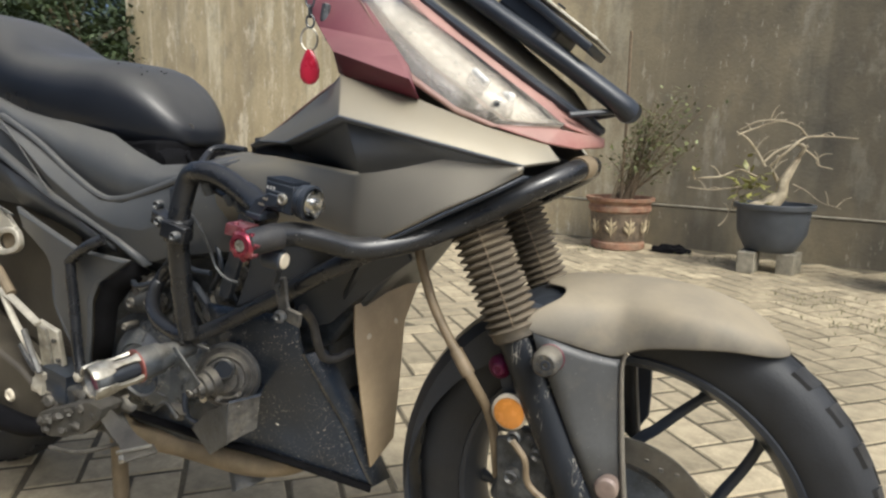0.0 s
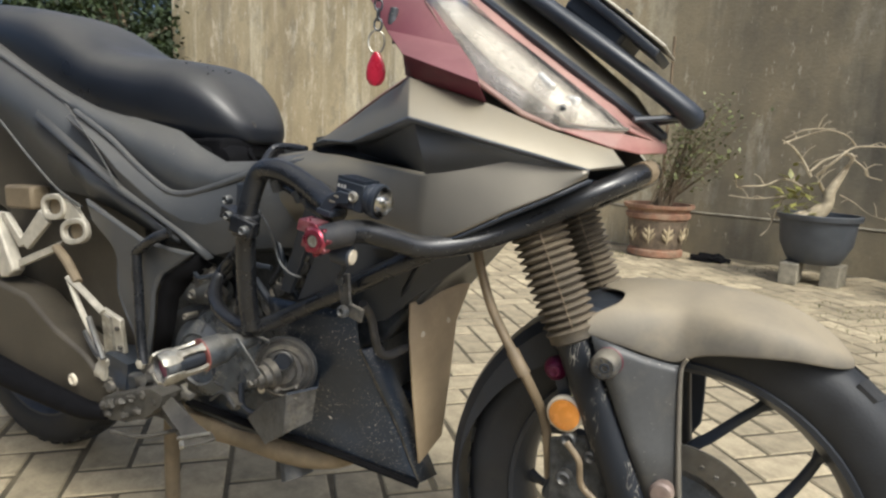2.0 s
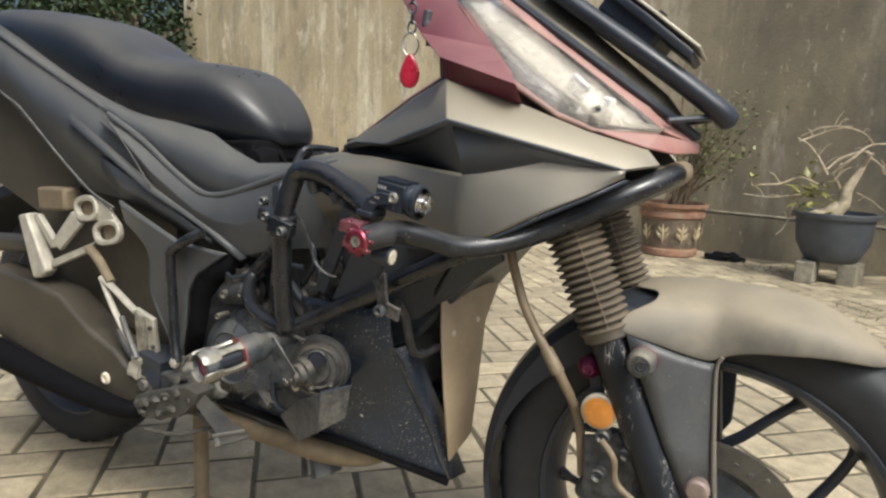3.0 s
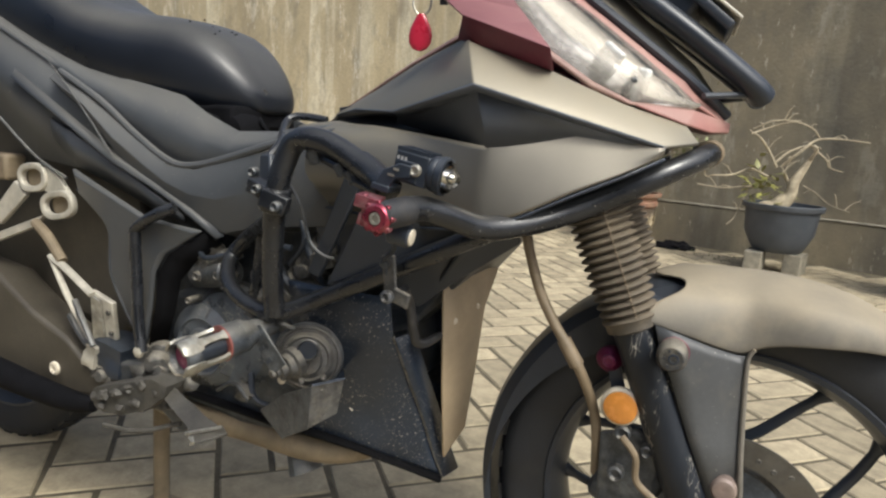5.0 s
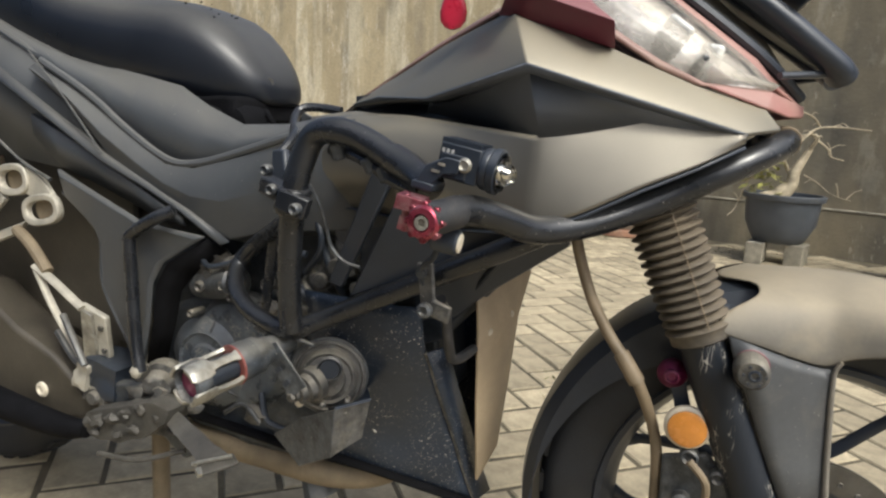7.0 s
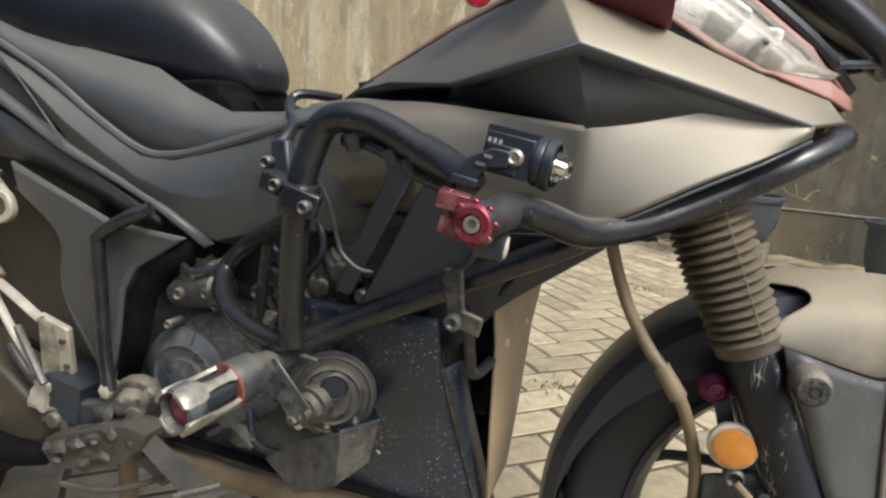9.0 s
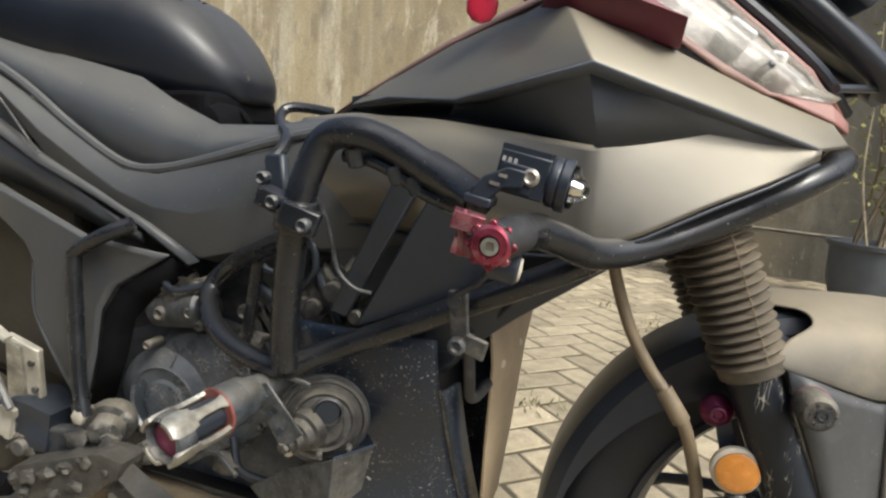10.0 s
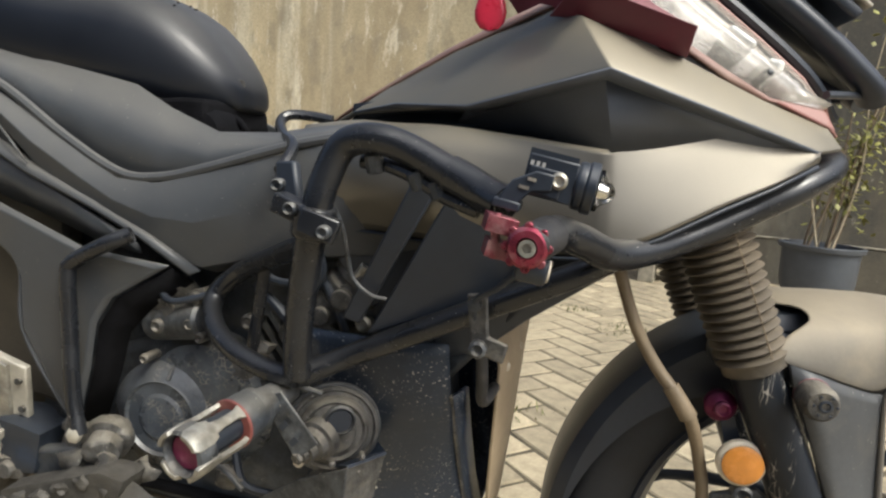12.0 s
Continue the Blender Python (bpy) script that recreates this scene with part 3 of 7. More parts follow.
CROWN = ((-0.06, 0.586), (-0.03, 0.596), (0.02, 0.604), (0.062, 0.606), (0.10, 0.604), (0.13, 0.600), (0.17, 0.590), (0.205, 0.573), (0.230, 0.552), (0.243, 0.534))
SECTION = ((0.0, 0.0), (0.22, 0.03), (0.40, 0.08), (0.56, 0.14), (0.70, 0.21), (0.78, 0.27), (0.84, 0.34), (0.90, 0.45), (0.95, 0.62), (0.98, 0.80), (1.0, 1.0))
rings = []
for x0, hw, ze in ((-0.060, 0.1245, 0.5500), (-0.050, 0.1235, 0.5465), (-0.034, 0.1200, 0.5425), (-0.018, 0.1150, 0.5385), (0.010, 0.1045, 0.5290), (0.030, 0.0955, 0.5230), (0.044, 0.0890, 0.5190), (0.054, 0.0872, 0.5215), (0.062, 0.0868, 0.5275), (0.072, 0.0872, 0.5325), (0.090, 0.0885, 0.5375), (0.110, 0.090, 0.541), (0.140, 0.087, 0.5435), (0.166, 0.081, 0.5450), (0.190, 0.073, 0.5425), (0.212, 0.061, 0.5390), (0.230, 0.040, 0.5345), (0.241, 0.008, 0.5315)):
    row = []
    for f, d in [(-a, b) for a, b in reversed(SECTION[1:])] + list(SECTION):
        notch = math.exp(-((abs(f) - 0.57) / 0.30) ** 4)      # hollow for the fork leg
        x = x0 + notch * (0.040 if x0 < -0.055 else 0.033 if x0 < -0.045 else 0.022 if x0 < -0.03 else 0.012 if x0 < -0.01 else 0.0)
        zc = max(along(x, CROWN), ze + 0.001)
        row.append(S(x, hw * f, zc - (zc - ze) * d))
    rings.append(row)
fender = part("front_fender", loft(rings, cap=False, closed=False), FENDER, moto, "dusty grey painted front fender", solid=0.003, sub=1)
# solid black block added for the shaded gap beside the fork
part("fork_recess", box(S(-0.066, 0.080, 0.545), (0.085, 0.058, 0.05), pose(0, 0, 0, 0, 10, -3)), BLACK, fender, "black block filling in the dark gap round the fork leg", bevel=0.015, seg=3)
rings = []
for i in range(31):
    a = 96 + 106 * i / 30
    ri = 0.250 + 0.060 * min(1.0, max(0.0, (a - 126) / 62)) ** 0.75
    ro = 0.314 + 0.008 * min(1.0, max(0.0, (a - 100) / 30))
    out = [(ri, 0.060), (ro - 0.020, 0.060), (ro - 0.006, 0.050), (ro, 0.030), (ro + 0.001, 0.0), (ro, -0.030), (ro - 0.006, -0.050), (ro - 0.020, -0.060), (ri, -0.060)]
    inn = [(r - (0.004 if abs(h) < 0.055 else 0.0), h * 0.94) for r, h in reversed(out)]
    rings.append([wheel_pt(AX, r, a, h) for r, h in out + inn])
part("inner_fender", loft(rings), BLACK, fender, "matte black rear half of the fender")
for s in (1, -1):
    rows = [[S(-0.047, 0.1225 * s, 0.5475), S(-0.018, 0.1140 * s, 0.5385), S(0.010, 0.1035 * s, 0.5290), S(0.030, 0.0945 * s, 0.5230), S(0.046, 0.0875 * s, 0.5190), S(0.053, 0.0865 * s, 0.5190)],
            [S(-0.041, 0.1225 * s, 0.528), S(-0.012, 0.1150 * s, 0.524), S(0.014, 0.1050 * s, 0.517), S(0.033, 0.0960 * s, 0.512), S(0.048, 0.0885 * s, 0.508), S(0.0535, 0.0875 * s, 0.507)],
            [S(-0.020, 0.1200 * s, 0.480), S(0.000, 0.1150 * s, 0.480), S(0.018, 0.1080 * s, 0.476), S(0.036, 0.0990 * s, 0.473), S(0.050, 0.0910 * s, 0.470), S(0.0555, 0.0900 * s, 0.470)],
            [S(0.004, 0.1170 * s, 0.420), S(0.018, 0.1140 * s, 0.418), S(0.030, 0.1090 * s, 0.416), S(0.044, 0.1010 * s, 0.413), S(0.056, 0.0935 * s, 0.410), S(0.0605, 0.0925 * s, 0.410)],
            [S(0.034, 0.1140 * s, 0.350), S(0.042, 0.1130 * s, 0.347), S(0.049, 0.1100 * s, 0.344), S(0.057, 0.1030 * s, 0.340), S(0.065, 0.0965 * s, 0.337), S(0.069, 0.0955 * s, 0.336)]]
    rows = [[p + SIDE * (0.0028 * s) for p in r] for r in rows]
    part("fender_leg", strip(rows), FENDER_SHADED, fender, "dusty fender leg beside the fork, darkened for its shaded side", solid=0.005)
    part("fender_leg_edge", tube([S(0.0610, 0.0890 * s, 0.5285), S(0.0565, 0.0890 * s, 0.5200), S(0.0555, 0.0900 * s, 0.505), S(0.0580, 0.0925 * s, 0.465), S(0.0635, 0.0955 * s, 0.40), S(0.0710, 0.0990 * s, 0.335)], (0.0026, 0.0048), 10, 6, 0.8), FENDER, fender, "dust-paled front edge of the leg")
part("leg_guard", plate([S(0.050, -0.100, 0.528), S(0.076, -0.104, 0.530), S(0.081, -0.108, 0.505), S(0.0835, -0.112, 0.410), S(0.083, -0.112, 0.372), S(0.070, -0.110, 0.350), S(0.050, -0.108, 0.350)], 0.010), BLACK, fender, "black inner side of the far fender leg", bevel=0.003)
fb = part("fender_bolt", lathe(S(-0.024, 0.108, 0.520), SIDE, [(0, 0.012), (0.008, 0.0148), (0.020, 0.0168), (0.038, 0.0168), (0.043, 0.0150), (0.045, 0.0128), (0.0445, 0.0)], 28), DUSTMETAL, moto, "round dusty spacer bolt")
part("bolt_ring", lathe(S(-0.024, 0.122, 0.520), SIDE, [(0, 0.0160), (0.001, 0.0168), (0.002, 0.0172), (0.003, 0.0165)], 28), RED, fb, "thin dull red ring")
part("bolt_socket", lathe(S(-0.024, 0.1515, 0.520), SIDE, [(0, 0.006), (0.0022, 0.006), (0.0026, 0.004), (0.0010, 0.0035), (0.001, 0.0)], 12), BLACK, fb)
for k in range(6):
    a = k * math.pi / 3
    p = S(-0.024 + 0.0098 * math.cos(a), 0.1515, 0.520 + 0.0098 * math.sin(a))
    part("bolt_hole", rod(p, p + SIDE * 0.0022, 0.0014, 8), BLACK, fb)

# reflector on its strap, brake hose, caliper
refl = part("reflector", lathe(S(-0.074, 0.108, 0.438), SIDE, [(0, 0.021), (0.003, 0.0235), (0.009, 0.0235), (0.011, 0.0212), (0.011, 0.0)], 32), CREAM, moto, "round orange reflector in a cream rim")
part("reflector_disc", lathe(S(-0.074, 0.1195, 0.438), SIDE, [(0, 0.0198), (0.002, 0.0198), (0.0035, 0.017), (0.004, 0.0)], 32), ORANGE, refl, "orange reflector face")
part("strap", plate([S(-0.100, 0.098, 0.492), S(-0.084, 0.098, 0.492), S(-0.064, 0.100, 0.43), S(-0.082, 0.100, 0.43)], 0.004), BLACK, refl, bevel=0.001)
part("strap_bolt", lathe(S(-0.094, 0.085, 0.487), SIDE, [(0, 0.015), (0.010, 0.0165), (0.013, 0.0150), (0.018, 0.0085), (0.022, 0.0080), (0.023, 0.006), (0.020, 0.004), (0.020, 0)], 20), MAGENTA, refl, "magenta anodised bolt")
part("brake_hose", tube([S(-0.216, 0.098, 0.645), S(-0.207, 0.100, 0.609), S(-0.188, 0.105, 0.561), S(-0.165, 0.110, 0.524), S(-0.145, 0.118, 0.501), S(-0.127, 0.119, 0.475), S(-0.109, 0.099, 0.427), S(-0.100, 0.094, 0.388), S(-0.096, 0.085, 0.33)], 0.0065, 12, 8), HOSE, moto, "dusty tan brake hose")
part("hose_ferrule", tube([S(-0.150, 0.116, 0.507), S(-0.139, 0.1185, 0.492), S(-0.130, 0.119, 0.479)], (0.0086, 0.0092), 12, 4), HOSE, moto, "thicker crimped joint of the hose")
cal = part("brake_caliper", box(S(-0.055, 0.078, 0.330), (0.075, 0.05, 0.085), pose(0, 0, 0, 0, 24, -3)), DARKCASE, moto, "dirty dark brake caliper", bevel=0.012, seg=3)
part("caliper_bracket", plate([S(-0.095, 0.104, 0.395), S(-0.05, 0.104, 0.408), S(-0.02, 0.104, 0.38), S(-0.03, 0.104, 0.30), S(-0.09, 0.104, 0.30)], 0.008), CASE, cal, bevel=0.003)
for p, r in (((-0.068, 0.112, 0.404), 0.010), ((-0.038, 0.112, 0.388), 0.008), ((-0.07, 0.112, 0.35), 0.010)):
    part("caliper_bolt", lathe(S(*p) - SIDE * 0.01, SIDE, [(0, r), (0.014, r), (0.016, r * 0.75), (0.012, r * 0.45), (0.012, 0)], 14), CASE, cal)
part("caliper_pipe", tube([S(-0.068, 0.122, 0.404), S(-0.05, 0.126, 0.385), S(-0.045, 0.122, 0.352), S(-0.018, 0.124, 0.332), S(0.0, 0.12, 0.31)], 0.0042, 8), HOSE, cal)

# mud flap hanging behind the wheel
fl = part("mud_flap", strip([[(-0.335, -0.052, 0.535), (-0.318, 0.02, 0.548), (-0.296, 0.090, 0.540)],
                             [(-0.326, -0.068, 0.487), (-0.312, -0.01, 0.486), (-0.302, 0.050, 0.485)],
                             [(-0.328, -0.045, 0.380), (-0.316, 0.000, 0.378), (-0.309, 0.046, 0.376)],
                             [(-0.329, -0.014, 0.256), (-0.323, 0.014, 0.270), (-0.317, 0.044, 0.284)]]), FLAP, moto, "tan dust-covered flat mud flap", solid=0.004, bevel=0.001)
for p in ((-0.318, -0.035, 0.482), (-0.306, 0.030, 0.490)):
    part("rivet", lathe(V(p) + V((0.0, -0.004, 0)), (0.35, -1, 0), [(0, 0.006), (0.003, 0.005), (0.005, 0.002)], 12), CREAM, fl)

# cowl: upper shell, inlet recess, lower shell
T_, RT_, RP, RN, CT = S(-0.515, 0.071, 0.760), S(-0.278, 0.189, 0.846), S(-0.253, 0.236, 0.797), S(-0.060, 0.149, 0.746), S(-0.027, 0.110, 0.752)
RM = S(-0.372, 0.176, 0.7665)
for s in (1, -1):
    fl_ = (lambda p: V(p)) if s > 0 else across
    vs = [T_, RM, RP, RN, CT, RT_, S(-0.184, 0.161, 0.818), S(-0.112, 0.140, 0.790), S(-0.043, 0.110, 0.771), S(-0.34, 0.13, 0.83), S(-0.43, 0.085, 0.795), *(S(*p) for p in ((-0.560, 0.014, 0.7450), (-0.485, 0.018, 0.7965), (-0.420, 0.020, 0.8370), (-0.318, 0.030, 0.8880)))]
    bm = mesh_of([fl_(p) for p in vs], [(0, 1, 10), (10, 1, 9), (9, 1, 2, 5), (5, 2, 6), (6, 2, 3, 7), (7, 3, 4, 8), (0, 10, 12, 11), (10, 9, 13, 12), (9, 5, 14, 13)])
    ridge = [S(-0.560, 0.014, 0.7450), S(-0.525, 0.016, 0.7715), S(-0.485, 0.018, 0.7965), S(-0.420, 0.020, 0.8370), S(-0.365, 0.024, 0.8660), S(-0.318, 0.030, 0.8880)]
    foot = [S(-0.553, 0.062, 0.7445), S(-0.515, 0.0705, 0.7605), S(-0.430, 0.0845, 0.7955), S(-0.385, 0.106, 0.8130), S(-0.340, 0.1295, 0.8305), S(-0.279, 0.1885, 0.8465)]
    low = [a.lerp(b, f) + V((0, 0, 0.0035)) for a, b, f in zip(ridge, foot, (0.06, 0.08, 0.12, 0.20, 0.30, 0.38))]
    part("ridge_trim", strip([[fl_(p) for p in low], [fl_(p + V((0, 0, 0.004))) for p in ridge], [fl_(S(p.x, 0.0, p.z + 0.006)) for p in ridge]]), TRIM, moto, "dust-filmed pink edge along the tank ridge", solid=0.003)
    up = part("upper_cowl", bm, GREY, moto, "matte grey upper side cowl with a sharp peak", solid=0.005, bevel=0.004, seg=3, angle=25)
    lip = [fl_(p) for p in (T_, S(-0.452, 0.130, 0.768), RM, RP, RN)]
    inn = [fl_(p) for p in (S(-0.500, 0.068, 0.755), S(-0.44, 0.105, 0.762), S(-0.368, 0.152, 0.762), S(-0.255, 0.196, 0.786), S(-0.068, 0.140, 0.743))]
    part("cowl_lip", strip([lip, inn]), RECESS, up, solid=0.002)
    panel = [fl_(p) for p in (S(-0.372, 0.164, 0.7660), S(-0.255, 0.214, 0.7960), S(-0.064, 0.144, 0.7470), S(-0.140, 0.162, 0.7460), S(-0.241, 0.2035, 0.7330), S(-0.384, 0.136, 0.7545))]
    part("inlet_panel", mesh_of(panel, [(0, 1, 5), (5, 1, 4), (1, 2, 3, 4)]), RECESS, up, "dark recessed inlet panel", solid=0.003)
    # black sheet behind the slot stands in for its deep shade
    slot = [fl_(p) for p in (S(-0.52, 0.055, 0.770), S(-0.36, 0.13, 0.785), S(-0.22, 0.150, 0.79), S(-0.22, 0.150, 0.70), S(-0.36, 0.125, 0.70), S(-0.52, 0.05, 0.72))]
    part("inlet_back", mesh_of(slot, [(0, 1, 4, 5), (1, 2, 3, 4)]), BLACK, up, solid=0.003)
    cols = ((-0.56, (0.098, 0.741), (0.125, 0.716), (0.138, 0.675), (0.138, 0.640)), (-0.50, (0.100, 0.750), (0.150, 0.728), (0.162, 0.680), (0.150, 0.640)), (-0.45, (0.134, 0.748), (0.176, 0.727), (0.184, 0.678), (0.160, 0.640)),
            (-0.39, (0.168, 0.747), (0.190, 0.725), (0.202, 0.676), (0.180, 0.638)), (-0.32, (0.190, 0.741), (0.200, 0.717), (0.208, 0.672), (0.196, 0.637)), (-0.262, (0.2025, 0.7355), (0.2085, 0.707), (0.2150, 0.671), (0.2140, 0.643)), (-0.245, (0.205, 0.7345), (0.2105, 0.706), (0.2165, 0.672), (0.2170, 0.645)), (-0.230, (0.2005, 0.7385), (0.2065, 0.711), (0.2130, 0.677), (0.2155, 0.651)),
            (-0.195, (0.186, 0.746), (0.193, 0.722), (0.201, 0.690), (0.206, 0.666)), (-0.145, (0.167, 0.755), (0.173, 0.737), (0.181, 0.712), (0.187, 0.693)), (-0.10, (0.154, 0.752), (0.158, 0.742), (0.164, 0.726), (0.168, 0.715)), (-0.061, (0.150, 0.746), (0.151, 0.744), (0.152, 0.741), (0.150, 0.737)))
    rows = [[fl_(S(c[0], *c[k])) for c in cols] for k in (1, 2, 3, 4)]
    # black sheet added where the gap below the cowl reads dark
    part("cowl_return", strip([[p - V((0, 0, 0.002)) for p in rows[3]], [V((p.x, p.y * 0.45, p.z - 0.006)) for p in rows[3]]]), BLACK, moto, "black sheet added to close the gap under the cowl", solid=0.003)
    part("lower_cowl", skin(rows), GREY, moto, "smooth matte grey lower side cowl", solid=0.005, angle=60)

    # red front panel and headlight
    bm = mesh_of([fl_(p) for p in (S(-0.400, 0.105, 0.975), S(-0.345, 0.135, 0.912), S(-0.306, 0.150, 0.852), S(-0.272, 0.186, 0.843), S(-0.184, 0.168, 0.818),
                                   S(-0.206, 0.152, 0.858), S(-0.235, 0.136, 0.888), S(-0.305, 0.108, 0.962), S(-0.284, 0.198, 0.871), S(-0.184, 0.197, 0.838), S(-0.200, 0.140, 0.826))],
                 [(0, 1, 6, 7), (1, 8, 9, 5, 6), (8, 2, 3, 4, 9), (9, 4, 10, 5)])
    red = part("front_panel", bm, RED, moto, "faded red front cowl panel", solid=0.005, bevel=0.003)
    lamp_lo = [S(-0.303, 0.112, 0.956), S(-0.250, 0.130, 0.897), S(-0.203, 0.146, 0.848), S(-0.145, 0.150, 0.811), S(-0.102, 0.132, 0.792), S(-0.036, 0.078, 0.790)]
    lamp_hi = [S(-0.272, 0.108, 0.958), S(-0.217, 0.118, 0.906), S(-0.158, 0.124, 0.872), S(-0.114, 0.118, 0.844), S(-0.066, 0.098, 0.814), S(-0.034, 0.074, 0.794)]
    trim_hi = [S(-0.243, 0.074, 0.962), S(-0.196, 0.078, 0.928), S(-0.150, 0.078, 0.892), S(-0.100, 0.072, 0.856), S(-0.050, 0.058, 0.822), S(0.004, 0.004, 0.778)]
    lamp_hi = [a.lerp(b, f) for a, b, f in zip(lamp_hi, trim_hi, (0.60, 0.62, 0.62, 0.55, 0.35, 0.0))]
    lamp_mid = [a.lerp(b, 0.5) + V((0.005, -0.005, 0.003)) for a, b in zip(lamp_lo, lamp_hi)]
    back = V((-0.005, 0.009 * s, -0.002))
    seam = [a.lerp(b, f) for a, b, f in zip(lamp_lo, lamp_hi, (0.30, 0.34, 0.40, 0.42, 0.30, 0.30))]
    head = part("headlight", strip([[fl_(p) + back for p in seam], [fl_(a.lerp(b, 0.5)) + back * 1.8 for a, b in zip(seam, lamp_hi)], [fl_(p) + back for p in lamp_hi]]), LAMPIN, moto, "swept-back headlight under a clear lens", solid=0.002)
    # strip coloured like the pink trim's reflection low in the lamp
    part("lamp_bezel", strip([[fl_(p) + back for p in lamp_lo], [fl_(a.lerp(b, 0.5)) + back * 1.5 for a, b in zip(lamp_lo, seam)], [fl_(p) + back * 0.9 for p in seam]]), TRIM_REFLECTION, head, "brown-pink lower band in place of the trim's reflection", solid=0.002)
    ln = part("lens", strip([[fl_(p) for p in lamp_lo], [fl_(p) if s > 0 else fl_(p) for p in lamp_mid], [fl_(p) for p in lamp_hi]]), DUST_GLARE_LENS, head, "clear headlight lens filmed with dust and painted sky glare", solid=0.0025)
    ln.visible_shadow = False
    bulb = fl_(S(-0.110, 0.118, 0.8135))
    part("lamp_bulb", lathe(bulb + V((0, 0, 0.001)), V((0.75, -0.62 * s, 0.12)), [(0, 0.004), (0.010, 0.004), (0.013, 0.0)], 12), CASE, head)
    strip_lo = [p + V((-0.001, 0.0, 0.001)) for p in (fl_(q) for q in lamp_hi)]
    strip_hi = [fl_(p) for p in trim_hi]
    strip_lo[-1] = fl_(S(-0.030, 0.070, 0.792))
    part("lamp_trim", strip([strip_lo, strip_hi]), PALERED, red, solid=0.004, bevel=0.0015)
    bm = mesh_of([fl_(p) for p in (S(-0.036, 0.080, 0.789), S(-0.098, 0.138, 0.790), S(-0.043, 0.113, 0.772), S(-0.016, 0.070, 0.766), S(0.006, 0.006, 0.768), S(0.006, 0.003, 0.780))], [(0, 1, 2), (0, 2, 3, 4, 5)])
    part("nose_piece", bm, PALERED, red, "pale red nose piece", solid=0.004, bevel=0.002)
    part("reflector_block", box(fl_(S(-0.099, 0.104, 0.816)), (0.022, 0.012, 0.030), pose(0, 0, 0, 0, 12, -28 * s)), LAMPIN, head, "pale stepped reflector", bevel=0.004, seg=3)
    part("reflector_block", box(fl_(S(-0.132, 0.112, 0.842)), (0.030, 0.010, 0.022), pose(0, 0, 0, 0, 36, -22 * s)), LAMPIN, head, bevel=0.004, seg=3)
    bm = strip([lamp_lo if s > 0 else [across(p) for p in lamp_lo], [fl_(p) for p in (S(-0.300, 0.114, 0.950), S(-0.248, 0.135, 0.890), S(-0.200, 0.153, 0.838), S(-0.146, 0.151, 0.804), S(-0.106, 0.137, 0.789), S(-0.040, 0.084, 0.785))]])
    part("lamp_trim", bm, TRIM, red, "dust-filmed pink lamp surround", solid=0.003)
    # upper front plate and black beak bars
    bm = strip([[fl_(p) for p in (S(-0.246, 0.070, 0.966), S(-0.150, 0.074, 0.896), S(-0.052, 0.056, 0.826), S(0.002, 0.006, 0.784))],
                [fl_(p) for p in (S(-0.215, 0.030, 0.985), S(-0.125, 0.030, 0.912), S(-0.040, 0.022, 0.842), S(0.000, 0.004, 0.792))]])
    part("front_plate", bm, GREY, moto, "matte grey upper front cowl plate", solid=0.004, bevel=0.0015)
    part("plate_edge", tube([fl_(p) for p in (S(-0.246, 0.074, 0.966), S(-0.150, 0.078, 0.898), S(-0.052, 0.060, 0.828), S(0.0, 0.008, 0.788))], 0.006, 8), BLACK, moto)
    part("beak_bar", tube([fl_(p) for p in (S(-0.235, 0.055, 1.005), S(-0.150, 0.055, 0.945), S(-0.050, 0.045, 0.876), S(0.018, 0.024, 0.826), S(0.034, 0.010, 0.812))], (0.0130, 0.0185), 16, 6, 0.8), BLACK, moto, "black tubular beak bar")
    part("beak_strut", tube([fl_(S(-0.030, 0.062, 0.806)), fl_(S(0.018, 0.022, 0.812))], 0.004, 8), BLACK, moto)
part("beak_web", strip([[S(-0.20, 0.05, 0.972), S(-0.05, 0.04, 0.87), S(0.026, 0.012, 0.814)], [S(-0.20, -0.05, 0.972), S(-0.05, -0.04, 0.87), S(0.026, -0.012, 0.814)]]), BLACK, moto, solid=0.004)
sp = part("front_bracket_plate", mesh_of([S(-0.120, 0.06, 0.985), S(-0.060, 0.06, 0.940), S(0.000, 0.06, 0.893), S(0.000, -0.06, 0.893), S(-0.060, -0.06, 0.940), S(-0.120, -0.06, 0.985)], [(0, 1, 4, 5), (1, 2, 3, 4)]), ALLOY, moto, "pale dusty bracket plate above the beak", solid=0.004, bevel=0.0015)
# extra black sheet puts the plate's shaded underside into the colour
part("plate_underside", mesh_of([p - V((0.004, 0, 0.0055)) for p in (S(-0.120, 0.058, 0.985), S(-0.060, 0.058, 0.940), S(-0.002, 0.058, 0.893), S(-0.002, -0.058, 0.893), S(-0.060, -0.058, 0.940), S(-0.120, -0.058, 0.985))], [(0, 1, 4, 5), (1, 2, 3, 4)]), BLACK, sp, solid=0.012, bevel=0.003)
part("bracket_block", box(S(-0.085, 0.0, 0.930), (0.09, 0.10, 0.03), pose(0, 0, 0, 0, 37, -3)), BLACK, moto, "black block under the bracket plate", bevel=0.006)
for f in (0.25, 0.6):
    p = S(-0.120, 0.055, 0.988).lerp(S(0.000, 0.055, 0.896), f)
    part("plate_hole", lathe(p, V((0.6, 0, 0.8)), [(0, 0.006), (0.002, 0.006), (0.002, 0.0)], 12), BLACK, sp)

